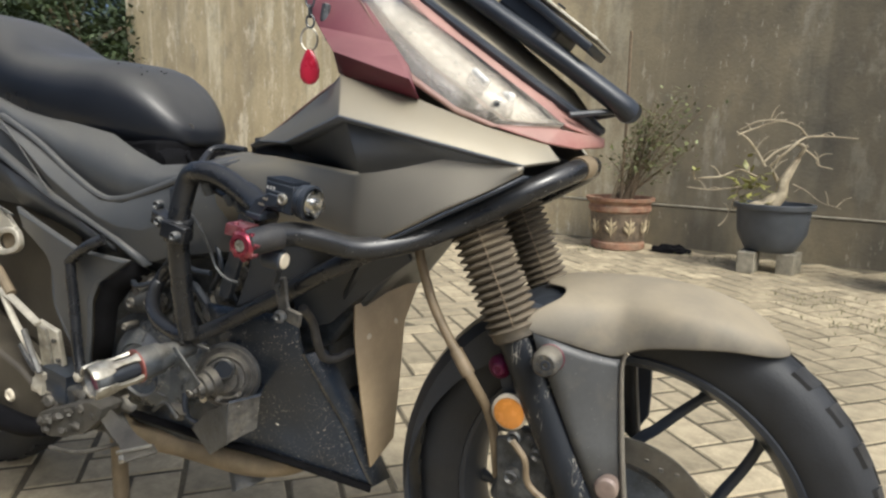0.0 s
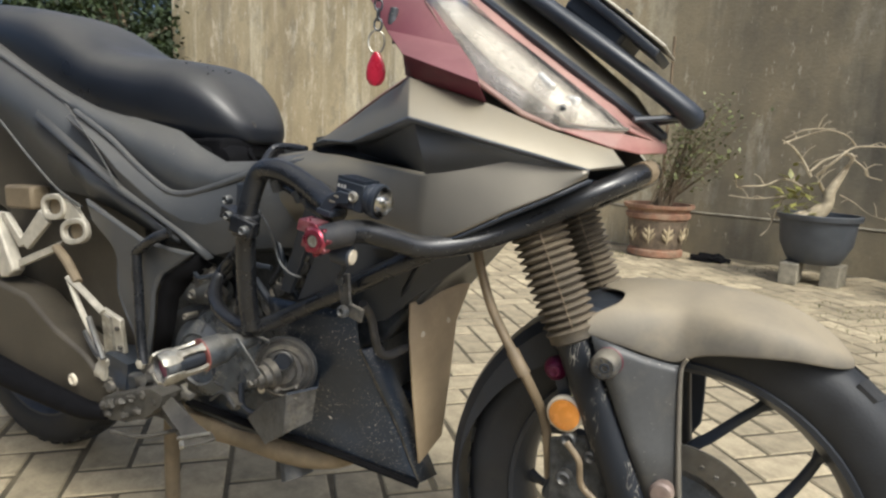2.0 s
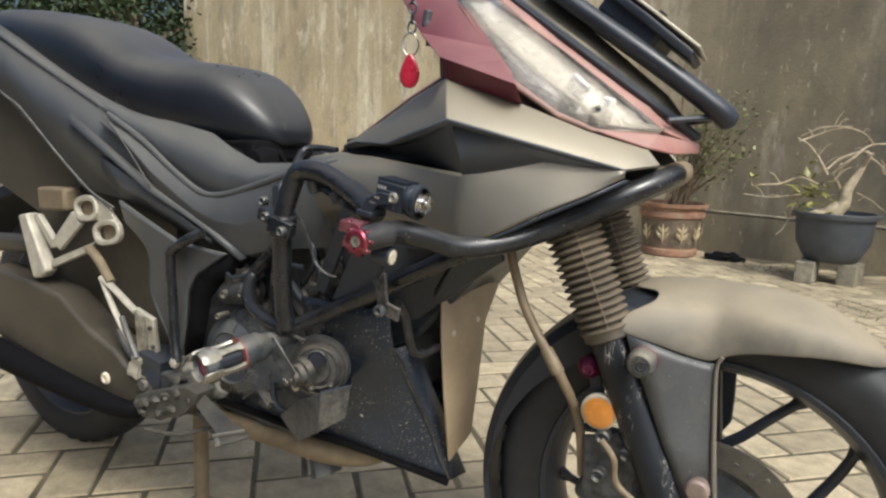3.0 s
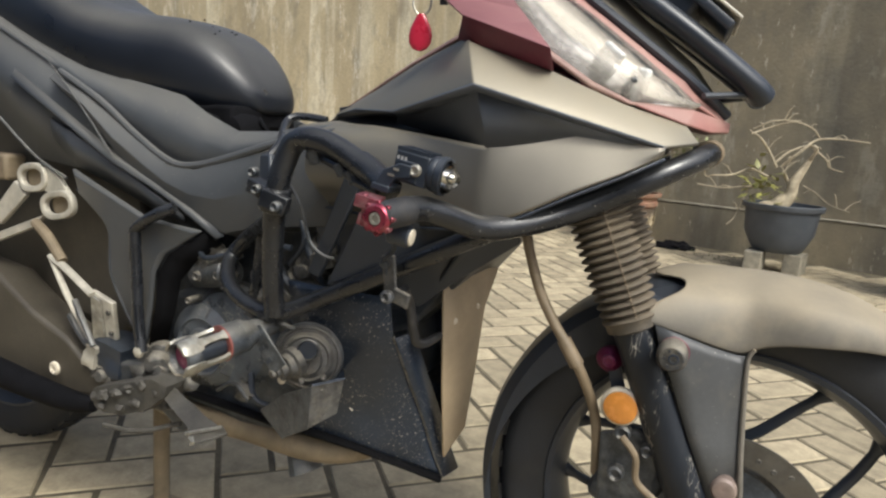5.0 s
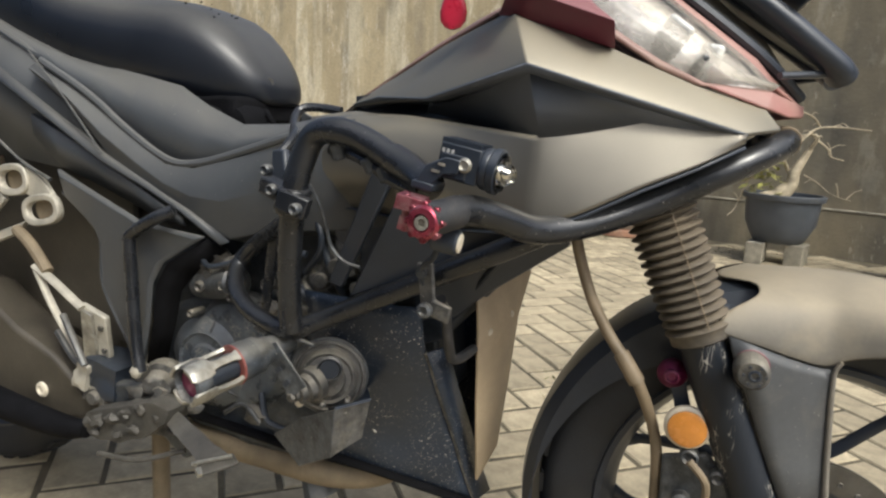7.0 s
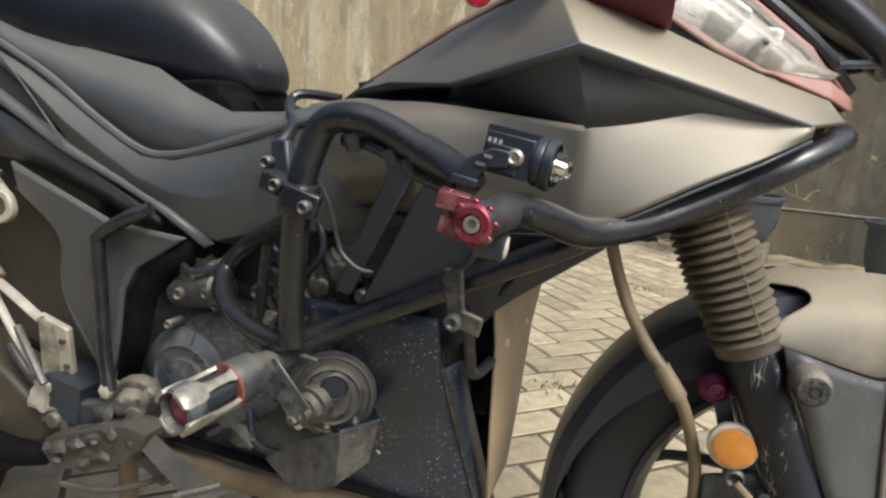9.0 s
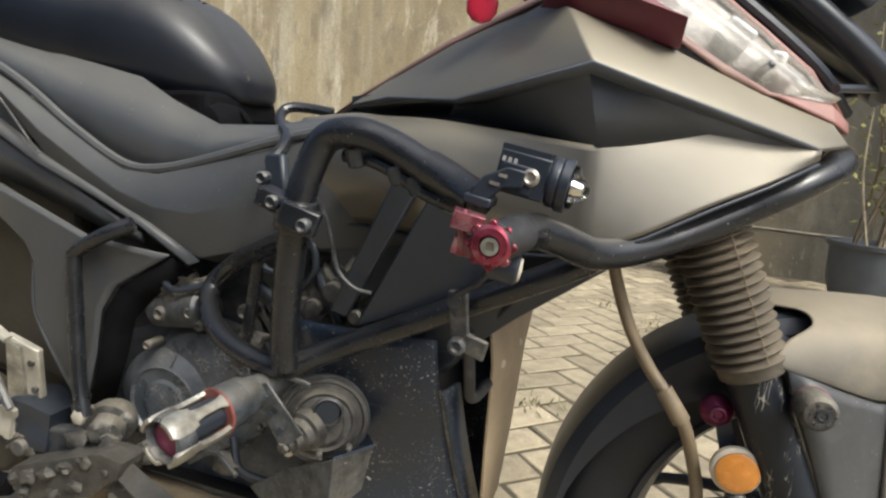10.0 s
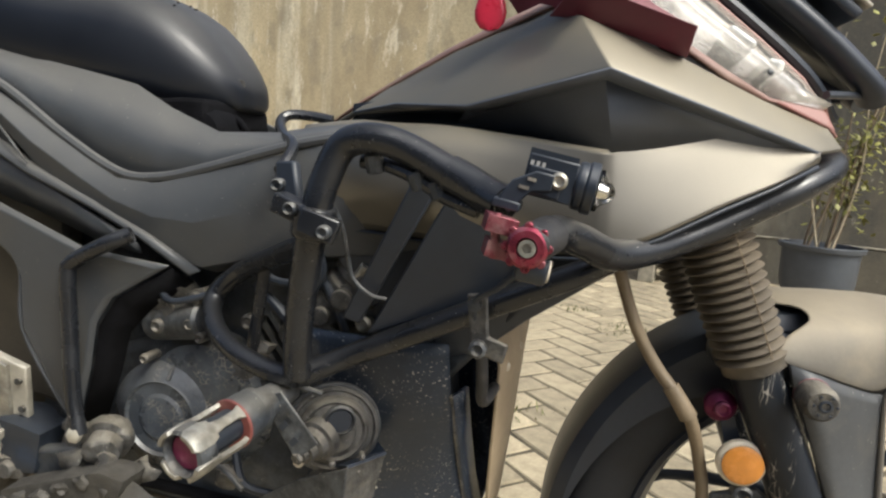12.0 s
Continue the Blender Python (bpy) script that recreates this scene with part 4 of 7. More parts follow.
# spine cover between the seat and the cowl
rings = []
for x, hw, zt, zb in ((-0.78, 0.10, 0.690, 0.60), (-0.70, 0.11, 0.700, 0.60), (-0.63, 0.115, 0.716, 0.60), (-0.56, 0.115, 0.742, 0.60), (-0.50, 0.12, 0.757, 0.60), (-0.42, 0.10, 0.785, 0.61), (-0.34, 0.10, 0.815, 0.62), (-0.27, 0.10, 0.838, 0.63)):
    prof = [(-1, 0.0), (-1, 0.55), (-0.86, 0.84), (-0.55, 0.97), (0, 1.0), (0.55, 0.97), (0.86, 0.84), (1, 0.55), (1, 0.0)]
    rings.append([S(x, hw * f * (0.80 if g > 0.8 else 1), zb + (zt - zb) * g) for f, g in prof])
part("spine_cover", loft(rings), GREY, moto, "matte grey centre cover behind the cowl", bevel=0.004)

# seat
st = []
for x, zb, zt, hw in ((-0.666, 0.758, 0.776, 0.032), (-0.674, 0.753, 0.797, 0.056), (-0.700, 0.749, 0.834, 0.080), (-0.740, 0.744, 0.873, 0.102), (-0.790, 0.746, 0.897, 0.116), (-0.880, 0.760, 0.902, 0.126),
                      (-0.960, 0.775, 0.912, 0.131), (-1.02, 0.795, 0.930, 0.132), (-1.08, 0.812, 0.966, 0.131), (-1.14, 0.832, 0.992, 0.129), (-1.22, 0.862, 1.008, 0.126), (-1.34, 0.905, 1.022, 0.118), (-1.46, 0.950, 1.032, 0.100), (-1.52, 0.975, 1.025, 0.07)):
    ring = []
    for k in range(28):
        a = 2 * math.pi * k / 28
        c, s = math.cos(a), math.sin(a)
        hx = math.copysign(abs(c) ** 0.42, c)
        vz = math.copysign(abs(s) ** 0.52, s)
        wide = 1.0 - 0.22 * max(0, vz) ** 2 - 0.09 * max(0, -vz) ** 2
        ring.append(S(x, hw * hx * wide, (zb + zt) / 2 + (zt - zb) / 2 * vz))
    st.append(ring)
seat = part("seat", loft(st), SEATM, moto, "black vinyl motorcycle seat with worn top edge", sub=1)
g6 = random.Random(21)
for k in range(9):
    f, v = g6.random(), g6.choice((4, 5, 5, 6))
    p = st[3][v].lerp(st[4][v], f).lerp(st[3][v + 1].lerp(st[4][v + 1], f), g6.random()) - SIDE * 0.001
    r = g6.uniform(0.0009, 0.0017)
    bm = bmesh.new()
    bmesh.ops.create_icosphere(bm, subdivisions=1, radius=1.0)
    for q in bm.verts:
        q.co = p + V((q.co.x * r * 1.6, q.co.y * r * 0.9, q.co.z * r * 0.9))
    part("worn_spot", bm, DEEPBLACK, seat)
part("seat_badge", lathe(S(-0.6735, 0.034, 0.786), V((0.75, -0.65, -0.1)), [(0, 0.0060), (0.0016, 0.0058), (0.0016, 0.0040), (0.001, 0.0038)], 14), DUSTMETAL, seat, "small metal badge")
part("seat_base", muddy(box(S(-0.722, 0.02, 0.743), (0.085, 0.15, 0.034), pose(0, 0, 0, 0, -4, -3)), 0.005, 4, 45), DEEPBLACK, seat, "black seat hinge and underside", bevel=0.006)
part("seat_latch", tube([S(-0.676, 0.04, 0.745), S(-0.660, 0.055, 0.738), S(-0.652, 0.05, 0.725)], 0.004, 8), DEEPBLACK, seat)
part("seat_bracket", muddy(plate([S(-0.752, 0.108, 0.752), S(-0.690, 0.090, 0.744), S(-0.672, 0.080, 0.730), S(-0.700, 0.095, 0.728), S(-0.725, 0.108, 0.738)], 0.03), 0.004, 3, 60), DEEPBLACK, seat)
part("seat_stop", lathe(S(-0.692, 0.050, 0.722), SIDE, [(0, 0.032), (0.03, 0.032), (0.045, 0.026), (0.050, 0.0)], 20), DEEPBLACK, seat, "black rubber seat stop")

# side body
STX = (-1.40, -1.25, -1.12, -0.99, -0.898, -0.826, -0.757, -0.709, -0.653, -0.584, -0.535, -0.47)
STZ = (0.985, 0.915, 0.857, 0.799, 0.755, 0.709, 0.674, 0.672, 0.686, 0.708, 0.722, 0.735)
for s in (1, -1):
    fl_ = (lambda p: V(p)) if s > 0 else across
    up_edge = [S(x, 0.118, z) for x, z in zip(STX, (0.99, 0.925, 0.868, 0.822, 0.797, 0.785, 0.772, 0.747, 0.726, 0.730, 0.740, 0.748))]
    lowr = [S(x, 0.146, z) for x, z in zip(STX, STZ)]
    midr = [a.lerp(b, 0.5) - V((0, 0.004, 0)) for a, b in zip(up_edge, lowr)]
    sp_ = part("upper_side_panel", strip([[fl_(p) for p in r] for r in (up_edge, midr, lowr)]), SIDE_GREY, moto, "dark matte panel below the seat", solid=0.004)
    part("panel_ridge", tube([fl_(S(x, 0.149, z)) for x, z in zip(STX[3:], STZ[3:])], 0.0055, 8, 5), SIDE_GREY, sp_, "raised moulding along the side panel")
    LX = (-1.004, -0.931, -0.860, -0.80, -0.757, -0.709, -0.66, -0.60, -0.53, -0.46, -0.40, -0.34)
    TZ = (0.796, 0.765, 0.727, 0.692, 0.668, 0.666, 0.679, 0.697, 0.718, 0.732, 0.738, 0.736)
    BZ = (0.780, 0.740, 0.676, 0.642, 0.620, 0.594, 0.576, 0.592, 0.602, 0.612, 0.622, 0.632)
    HT = (0.148, 0.150, 0.151, 0.152, 0.153, 0.153, 0.152, 0.150, 0.150, 0.160, 0.175, 0.180)
    HB = (0.152, 0.154, 0.156, 0.155, 0.152, 0.147, 0.142, 0.142, 0.142, 0.145, 0.150, 0.155)
    rows = [[fl_(S(x, h, z)) for x, h, z in zip(LX, HT, TZ)],
            [fl_(S(x, max(a, b) + 0.008, (z + w) / 2)) for x, a, b, z, w in zip(LX, HT, HB, TZ, BZ)],
            [fl_(S(x, h, z)) for x, h, z in zip(LX, HB, BZ)],
            [fl_(S(x + 0.004, h - 0.03, z - 0.010)) for x, h, z in zip(LX, HB, BZ)]]
    lo_ = part("lower_side_panel", strip(rows), SIDE_GREY, moto, "dark matte grey side cover", solid=0.004, bevel=0.004)
    part("panel_seam", tube([fl_(S(x, h, z)) for x, h, z in ((-1.004, 0.158, 0.812), (-0.931, 0.162, 0.748), (-0.862, 0.164, 0.676))], 0.0014, 6), CASE, lo_, "thin pale seam line")
    part("panel_chamfer", strip([[fl_(S(*p)) for p in ((-1.10, 0.150, 0.800), (-0.961, 0.152, 0.728), (-0.874, 0.152, 0.683), (-0.790, 0.152, 0.647), (-0.710, 0.150, 0.609), (-0.660, 0.142, 0.573))],
                                 [fl_(S(*p)) for p in ((-1.10, 0.160, 0.786), (-0.950, 0.164, 0.711), (-0.864, 0.165, 0.667), (-0.781, 0.164, 0.635), (-0.726, 0.160, 0.608), (-0.668, 0.151, 0.569))]]), SIDE_GREY, lo_, solid=0.004)
    part("dark_band", strip([[fl_(S(*p)) for p in ((-1.020, 0.150, 0.722), (-0.956, 0.155, 0.700), (-0.860, 0.157, 0.660), (-0.785, 0.157, 0.624), (-0.731, 0.154, 0.597))],
                             [fl_(S(*p)) for p in ((-1.020, 0.146, 0.690), (-0.959, 0.150, 0.650), (-0.861, 0.150, 0.622), (-0.786, 0.150, 0.596), (-0.731, 0.148, 0.585))]]), SIDE_GREY, lo_, "recessed band under the side cover", solid=0.004)
    part("tail_edge", tube([fl_(S(*p)) for p in ((-1.50, 0.146, 0.925), (-1.329, 0.148, 0.836), (-1.271, 0.148, 0.808), (-1.147, 0.150, 0.718), (-1.055, 0.150, 0.656), (-0.985, 0.150, 0.628))], 0.0026, 8, 4), CASE, lo_, "pale lower edge of the tail")
    part("tail_panel", strip([[fl_(S(*p)) for p in ((-1.50, 0.136, 1.000), (-1.329, 0.140, 0.952), (-1.147, 0.142, 0.874), (-1.040, 0.143, 0.828), (-0.900, 0.140, 0.755))],
                              [fl_(S(*p)) for p in ((-1.50, 0.146, 0.925), (-1.329, 0.148, 0.836), (-1.147, 0.150, 0.718), (-1.055, 0.150, 0.656), (-0.900, 0.140, 0.640))]]), SIDE_GREY, moto, "dark matte tail panel", solid=0.004)
    # heel box
    O = [S(*p) for p in ((-0.960, 0.158, 0.646), (-0.860, 0.168, 0.617), (-0.784, 0.172, 0.591), (-0.731, 0.170, 0.585), (-0.688, 0.158, 0.577), (-0.752, 0.166, 0.536), (-0.773, 0.165, 0.504), (-0.783, 0.163, 0.446), (-0.803, 0.160, 0.378), (-0.832, 0.158, 0.408), (-0.881, 0.154, 0.481), (-0.884, 0.152, 0.545), (-0.900, 0.150, 0.570), (-0.964, 0.146, 0.612))]
    n = len(O)
    I = [p.lerp(sum(O, V()) / n, 0.09) + V((0, -0.005, 0)) for p in O]
    bm = mesh_of([fl_(p) for p in O + I], [tuple(range(n, 2 * n))] + [(i, (i + 1) % n, n + (i + 1) % n, n + i) for i in range(n)])
    hc = part("heel_cover", bm, SIDE_GREY, moto, "dark matte angular heel cover", solid=0.006, bevel=0.008, seg=4)
    part("cover_edge", tube([fl_(p) for p in (O[13], O[12], O[11], O[10], O[9], O[8])], 0.0032, 8, 4), SIDE_GREY, hc, "raised rear edge of the cover")
    # strip coloured near black in place of the void's shade
    part("cover_facet", strip([[fl_(S(*p)) for p in ((-0.690, 0.150, 0.574), (-0.752, 0.160, 0.534), (-0.774, 0.160, 0.500), (-0.783, 0.158, 0.446), (-0.800, 0.156, 0.380))], [fl_(S(*p)) for p in ((-0.676, 0.128, 0.556), (-0.726, 0.132, 0.520), (-0.752, 0.134, 0.490), (-0.764, 0.134, 0.440), (-0.784, 0.134, 0.376))]]), DEEPBLACK, hc, "near-black strip standing for the dark void inside the cover", solid=0.002)


# inner mass that closes the view through the frame
part("frame_core", loft([[S(x, -h, zb), S(x, h, zb), S(x, h, zt), S(x, -h, zt)] for x, h, zb, zt in ((-1.15, 0.07, 0.52, 0.74), (-0.95, 0.085, 0.34, 0.68), (-0.85, 0.085, 0.29, 0.66), (-0.70, 0.085, 0.30, 0.62), (-0.52, 0.075, 0.40, 0.64), (-0.38, 0.06, 0.46, 0.66), (-0.26, 0.05, 0.60, 0.70))]), DARKCASE, moto, "dark frame and air box", bevel=0.01)

# crash bar
R_ = 0.0135
bar = part("crash_bar", tube([S(-0.020, -0.05, 0.742), S(-0.014, 0.0, 0.743), S(-0.013, 0.045, 0.742), S(-0.021, 0.080, 0.737), S(-0.040, 0.108, 0.727), S(-0.070, 0.130, 0.711), S(-0.115, 0.143, 0.686), S(-0.165, 0.165, 0.662), S(-0.200, 0.193, 0.651), S(-0.234, 0.226, 0.648), S(-0.263, 0.262, 0.661), S(-0.281, 0.285, 0.668), S(-0.293, 0.315, 0.667), S(-0.302, 0.338, 0.663)], R_, 16, 8), TUBE, moto, "scuffed black tubular crash bar")
part("bar_loop", tube([S(-0.322, 0.278, 0.684), S(-0.345, 0.262, 0.693), S(-0.372, 0.254, 0.705), S(-0.410, 0.250, 0.722), S(-0.438, 0.252, 0.728), S(-0.466, 0.246, 0.721), S(-0.481, 0.246, 0.692), S(-0.487, 0.248, 0.667), S(-0.493, 0.245, 0.637), S(-0.503, 0.234, 0.582), S(-0.509, 0.224, 0.536), S(-0.511, 0.216, 0.500)], R_, 16, 8), TUBE, bar)
part("bar_lower", tube([S(-0.515, 0.205, 0.494), S(-0.470, 0.192, 0.516), S(-0.409, 0.197, 0.548), S(-0.355, 0.203, 0.576), S(-0.305, 0.210, 0.603), S(-0.259, 0.214, 0.627), S(-0.222, 0.200, 0.646)], 0.0115, 14, 6), TUBE, bar)
part("bar_rear_loop", tube([S(-0.492, 0.246, 0.634), S(-0.545, 0.195, 0.610), S(-0.605, 0.152, 0.580), S(-0.636, 0.150, 0.550), S(-0.622, 0.178, 0.528), S(-0.586, 0.203, 0.511), S(-0.545, 0.213, 0.500), S(-0.512, 0.216, 0.497)], 0.0105, 14, 6), TUBE, bar)
part("bar_stay", tube([S(-0.570, 0.168, 0.592), S(-0.583, 0.168, 0.496)], 0.0065, 10), TUBE, bar)
part("bar_mirror", tube([S(-0.014, 0.0, 0.743), S(-0.016, -0.045, 0.741), S(-0.036, -0.095, 0.726), S(-0.135, -0.148, 0.675), S(-0.222, -0.205, 0.646), S(-0.276, -0.270, 0.664), S(-0.300, -0.325, 0.664)], R_, 14, 6), TUBE, bar)
part("bar_sleeve", tube([S(-0.016, 0.062, 0.7405), S(-0.0125, 0.040, 0.7425), S(-0.013, 0.018, 0.743)], 0.0152, 14, 5), HOSE, bar, "dusty sleeve on the bar")
part("bar_clamp", join(rod(S(-0.488, 0.248, 0.668), S(-0.493, 0.246, 0.638), 0.0185, 18), box(S(-0.480, 0.262, 0.652), (0.034, 0.014, 0.022), pose(0, 0, 0, 0, 18, 10)), box(S(-0.510, 0.250, 0.664), (0.03, 0.02, 0.018), pose(0, 0, 0, 0, 18, -10))), TUBE, bar, "dirty black pipe clamp", bevel=0.003)
for p in ((-0.506, 0.258, 0.664), (-0.472, 0.266, 0.648), (-0.526, 0.240, 0.682)):
    part("clamp_bolt", lathe(S(*p), SIDE, [(0, 0.0062), (0.007, 0.0062), (0.009, 0.0045), (0.006, 0.003), (0.006, 0)], 14), DARKCASE, bar)
part("clamp_plate", plate([S(-0.548, 0.205, 0.702), S(-0.525, 0.215, 0.704), S(-0.515, 0.225, 0.668), S(-0.540, 0.215, 0.655)], 0.01), BLACK, bar, bevel=0.003)
part("helmet_hook", tube([S(-0.548, 0.044, 0.750), S(-0.575, 0.048, 0.753), S(-0.598, 0.058, 0.752), S(-0.602, 0.072, 0.742), S(-0.582, 0.108, 0.728), S(-0.553, 0.150, 0.7185), S(-0.546, 0.172, 0.708), S(-0.548, 0.192, 0.692)], 0.0062, 10, 6), TUBE, bar, "bent black rod behind the cowl")
part("cowl_bolt", lathe(S(-0.574, 0.034, 0.7415), V((-0.2, -0.4, 0.85)), [(0, 0.006), (0.003, 0.005), (0.004, 0.0)], 10), CREAM, moto)
part("bar_grip", rod(S(-0.288, 0.300, 0.668), S(-0.302, 0.340, 0.663), 0.0145, 18), GRIPM, bar, "worn dusty rubber sleeve")
KX, KH, KZ = -0.303, 0.338, 0.662
knob = part("bar_end", lathe(S(KX, KH, KZ), SIDE, [(-0.006, 0.012), (-0.004, 0.0145), (0.004, 0.0145), (0.007, 0.012), (0.009, 0.012), (0.0095, 0.0075), (0.005, 0.006), (0.005, 0.0)], 28), ANOD, moto, "pink-red anodised bar end")
for k in range(8):
    a = k * math.pi / 4
    c = S(KX + 0.0142 * math.cos(a), KH, KZ + 0.0142 * math.sin(a))
    part("knurl", rod(c - SIDE * 0.005, c + SIDE * 0.0045, 0.0032, 10), ANOD, knob)
part("bar_end_eye", lathe(S(KX, KH + 0.0075, KZ), SIDE, [(0, 0.006), (0.0015, 0.006), (0.0015, 0.0035), (0.0, 0.0035)], 18), SILVER, knob)
part("knob_clamp", join(box(S(-0.324, 0.318, 0.674), (0.022, 0.030, 0.012), pose(0, 0, 0, 0, 12, 10)), box(S(-0.325, 0.314, 0.656), (0.018, 0.026, 0.012), pose(0, 0, 0, 0, 12, 10)), rod(S(-0.326, 0.325, 0.650), S(-0.326, 0.325, 0.682), 0.0035, 10)), ANOD, knob, "red anodised clamp block", bevel=0.002)

# auxiliary spot lamp
dx = V((0.975, -0.05, -0.17)).normalized()
LT = pose(0, 0, 0, 0, 10, -3)


def lp(a, h, u):
    """A point of the spot lamp: along, outwards and up from its middle."""
    return S(-0.290, 0.279, 0.709) + LT.to_3x3() @ V((a, -h, u))


spot = part("spot_lamp", join(box(lp(0, 0, 0), (0.044, 0.036, 0.036), LT), box(lp(-0.004, 0, -0.004), (0.030, 0.040, 0.024), LT), rod(lp(0.021, 0, 0), lp(0.032, 0, 0), 0.0215, 28)), BLACK, moto, "small black finned spot lamp", bevel=0.0025)
part("lamp_ring", lathe(lp(0.030, 0, 0), dx, [(0, 0.0215), (0.002, 0.0232), (0.009, 0.0232), (0.010, 0.020), (0.004, 0.0175), (0.004, 0.0)], 28), BLACK, spot)
part("lamp_mirror", lathe(lp(0.033, 0, 0), dx, [(0, 0.005), (0.004, 0.014), (0.008, 0.0185), (0.0085, 0.0175), (0.003, 0.008), (0.002, 0.0)], 24), CHROME, spot)
part("lamp_glass", lathe(lp(0.041, 0, 0), dx, [(0, 0.0185), (0.003, 0.0185), (0.006, 0.012), (0.011, 0.009), (0.015, 0.004), (0.016, 0.0)], 24), LENS, spot, "clear domed lamp glass")
part("lamp_bead", lathe(lp(0.040, 0, 0), dx, [(0, 0.009), (0.004, 0.008), (0.010, 0.006), (0.012, 0.0)], 16), CHROME, spot)
for k in range(7):
    part("fin", box(lp(-0.001, -0.016 + 0.0053 * k, 0.0195), (0.042, 0.0022, 0.006), LT), BLACK, spot)
part("lamp_screw", lathe(lp(0.008, 0.019, 0.000), SIDE, [(0, 0.0075), (0.003, 0.0075), (0.0045, 0.005), (0.003, 0.003), (0.003, 0)], 16), SILVER, spot, "dusty pale screw")
part("lamp_bracket", join(plate([lp(0.004, 0.024, 0.004), lp(-0.012, 0.024, 0.004), lp(-0.030, 0.026, -0.008), lp(-0.040, 0.026, -0.030), lp(-0.026, 0.026, -0.036), lp(-0.012, 0.024, -0.014), lp(0.004, 0.024, -0.010)], 0.003), box(lp(-0.030, 0.010, -0.030), (0.024, 0.034, 0.008), LT)), BLACK, spot, bevel=0.0012)
for a, u, w in ((-0.014, -0.004, 0.009), (-0.019, -0.012, 0.011)):
    part("bracket_slot", box(lp(a, 0.0258, u), (w * 0.8, 0.0008, 0.0028), LT), SILVER, spot)
for k in range(3):
    part("print_mark", box(lp(-0.018 + 0.005 * k, 0.0186, 0.010), (0.0028, 0.0006, 0.0040), LT), LETTER, spot)
part("lamp_wire", tube([lp(-0.02, 0.0, -0.010), S(-0.322, 0.266, 0.700), S(-0.330, 0.258, 0.690)], 0.003, 8), BLACK, spot)
lc = lp(-0.006, 0.008, -0.010)
for ob in (spot, *spot.children):
    ob.data.transform(Matrix.Translation(lc) @ Matrix.Scale(0.85, 4) @ Matrix.Translation(-lc))
mk0, mkd = S(-0.311, 0.296, 0.643), V((0.985, 0.06, -0.15)).normalized()
small = part("marker_lamp", rod(mk0, mk0 + mkd * 0.024, 0.0118, 20), BLACK, moto, "small black marker lamp with pale lens")
part("lamp_face", lathe(mk0 + mkd * 0.0235, mkd, [(0, 0.0092), (0.002, 0.0084), (0.003, 0.0)], 18), CREAM, small)
part("lamp_cable", tube([S(-0.31, 0.285, 0.634), S(-0.325, 0.255, 0.615), S(-0.345, 0.235, 0.595), S(-0.338, 0.225, 0.565)], 0.003, 8), BLACK, small)

# bracket on the lower bar with its pipe
br = part("pipe_bracket", plate([S(-0.352, 0.232, 0.602), S(-0.334, 0.232, 0.604), S(-0.330, 0.232, 0.566), S(-0.312, 0.230, 0.560), S(-0.316, 0.230, 0.542), S(-0.344, 0.232, 0.552)], 0.006), DUSTMETAL, moto, "dusty metal bracket clipped to the bar", bevel=0.002)
part("bracket_bolt", lathe(S(-0.338, 0.234, 0.556), SIDE, [(0, 0.008), (0.006, 0.008), (0.008, 0.005), (0.005, 0.003)], 12), CASE, br)
part("bracket_bolt", lathe(S(-0.344, 0.234, 0.594), SIDE, [(0, 0.006), (0.004, 0.006), (0.005, 0.0)], 12), CASE, br)
part("bracket_pipe", tube([S(-0.338, 0.190, 0.556), S(-0.339, 0.166, 0.530), S(-0.337, 0.157, 0.498), S(-0.337, 0.142, 0.474), S(-0.333, 0.118, 0.466), S(-0.327, 0.084, 0.468)], 0.0062, 12, 6), GRIPM, br, "hooked pipe end")

# shield between the bars, radiator strut, cable
part("bar_shield", plate([S(-0.378, 0.205, 0.684), S(-0.452, 0.188, 0.540), S(-0.36, 0.192, 0.580), S(-0.24, 0.188, 0.640), S(-0.30, 0.205, 0.684)], 0.006), BLACK, moto, "flat black shield plate", bevel=0.002)
part("shield_strut", plate([S(-0.412, 0.215, 0.692), S(-0.390, 0.212, 0.684), S(-0.458, 0.196, 0.552), S(-0.476, 0.196, 0.556)], 0.010), BLACK, moto, bevel=0.002)
part("shield_back", plate([S(-0.50, 0.150, 0.66), S(-0.36, 0.160, 0.68), S(-0.40, 0.150, 0.60), S(-0.46, 0.140, 0.555), S(-0.50, 0.140, 0.60)], 0.006), BLACK, moto, bevel=0.002)
part("pipe_brace", tube([S(-0.452, 0.235, 0.708), S(-0.43, 0.240, 0.707), S(-0.40, 0.248, 0.698), S(-0.375, 0.252, 0.685), S(-0.345, 0.258, 0.676)], 0.006, 10), TUBE, moto)
for p, q in (((-0.402, 0.250, 0.704), (-0.396, 0.246, 0.690)), ((-0.384, 0.250, 0.697), (-0.378, 0.250, 0.683)), ((-0.440, 0.246, 0.716), (-0.437, 0.242, 0.700))):
    part("pipe_clip", rod(S(*p), S(*q), 0.0085, 10), DARKCASE, bar, "worn clip between the pipes")
part("loop_sleeve", tube([S(-0.372, 0.254, 0.7052), S(-0.356, 0.258, 0.6985), S(-0.340, 0.265, 0.6910), S(-0.324, 0.277, 0.6848)], 0.0152, 16, 6), TUBE, bar, "slightly thicker bar sleeve")
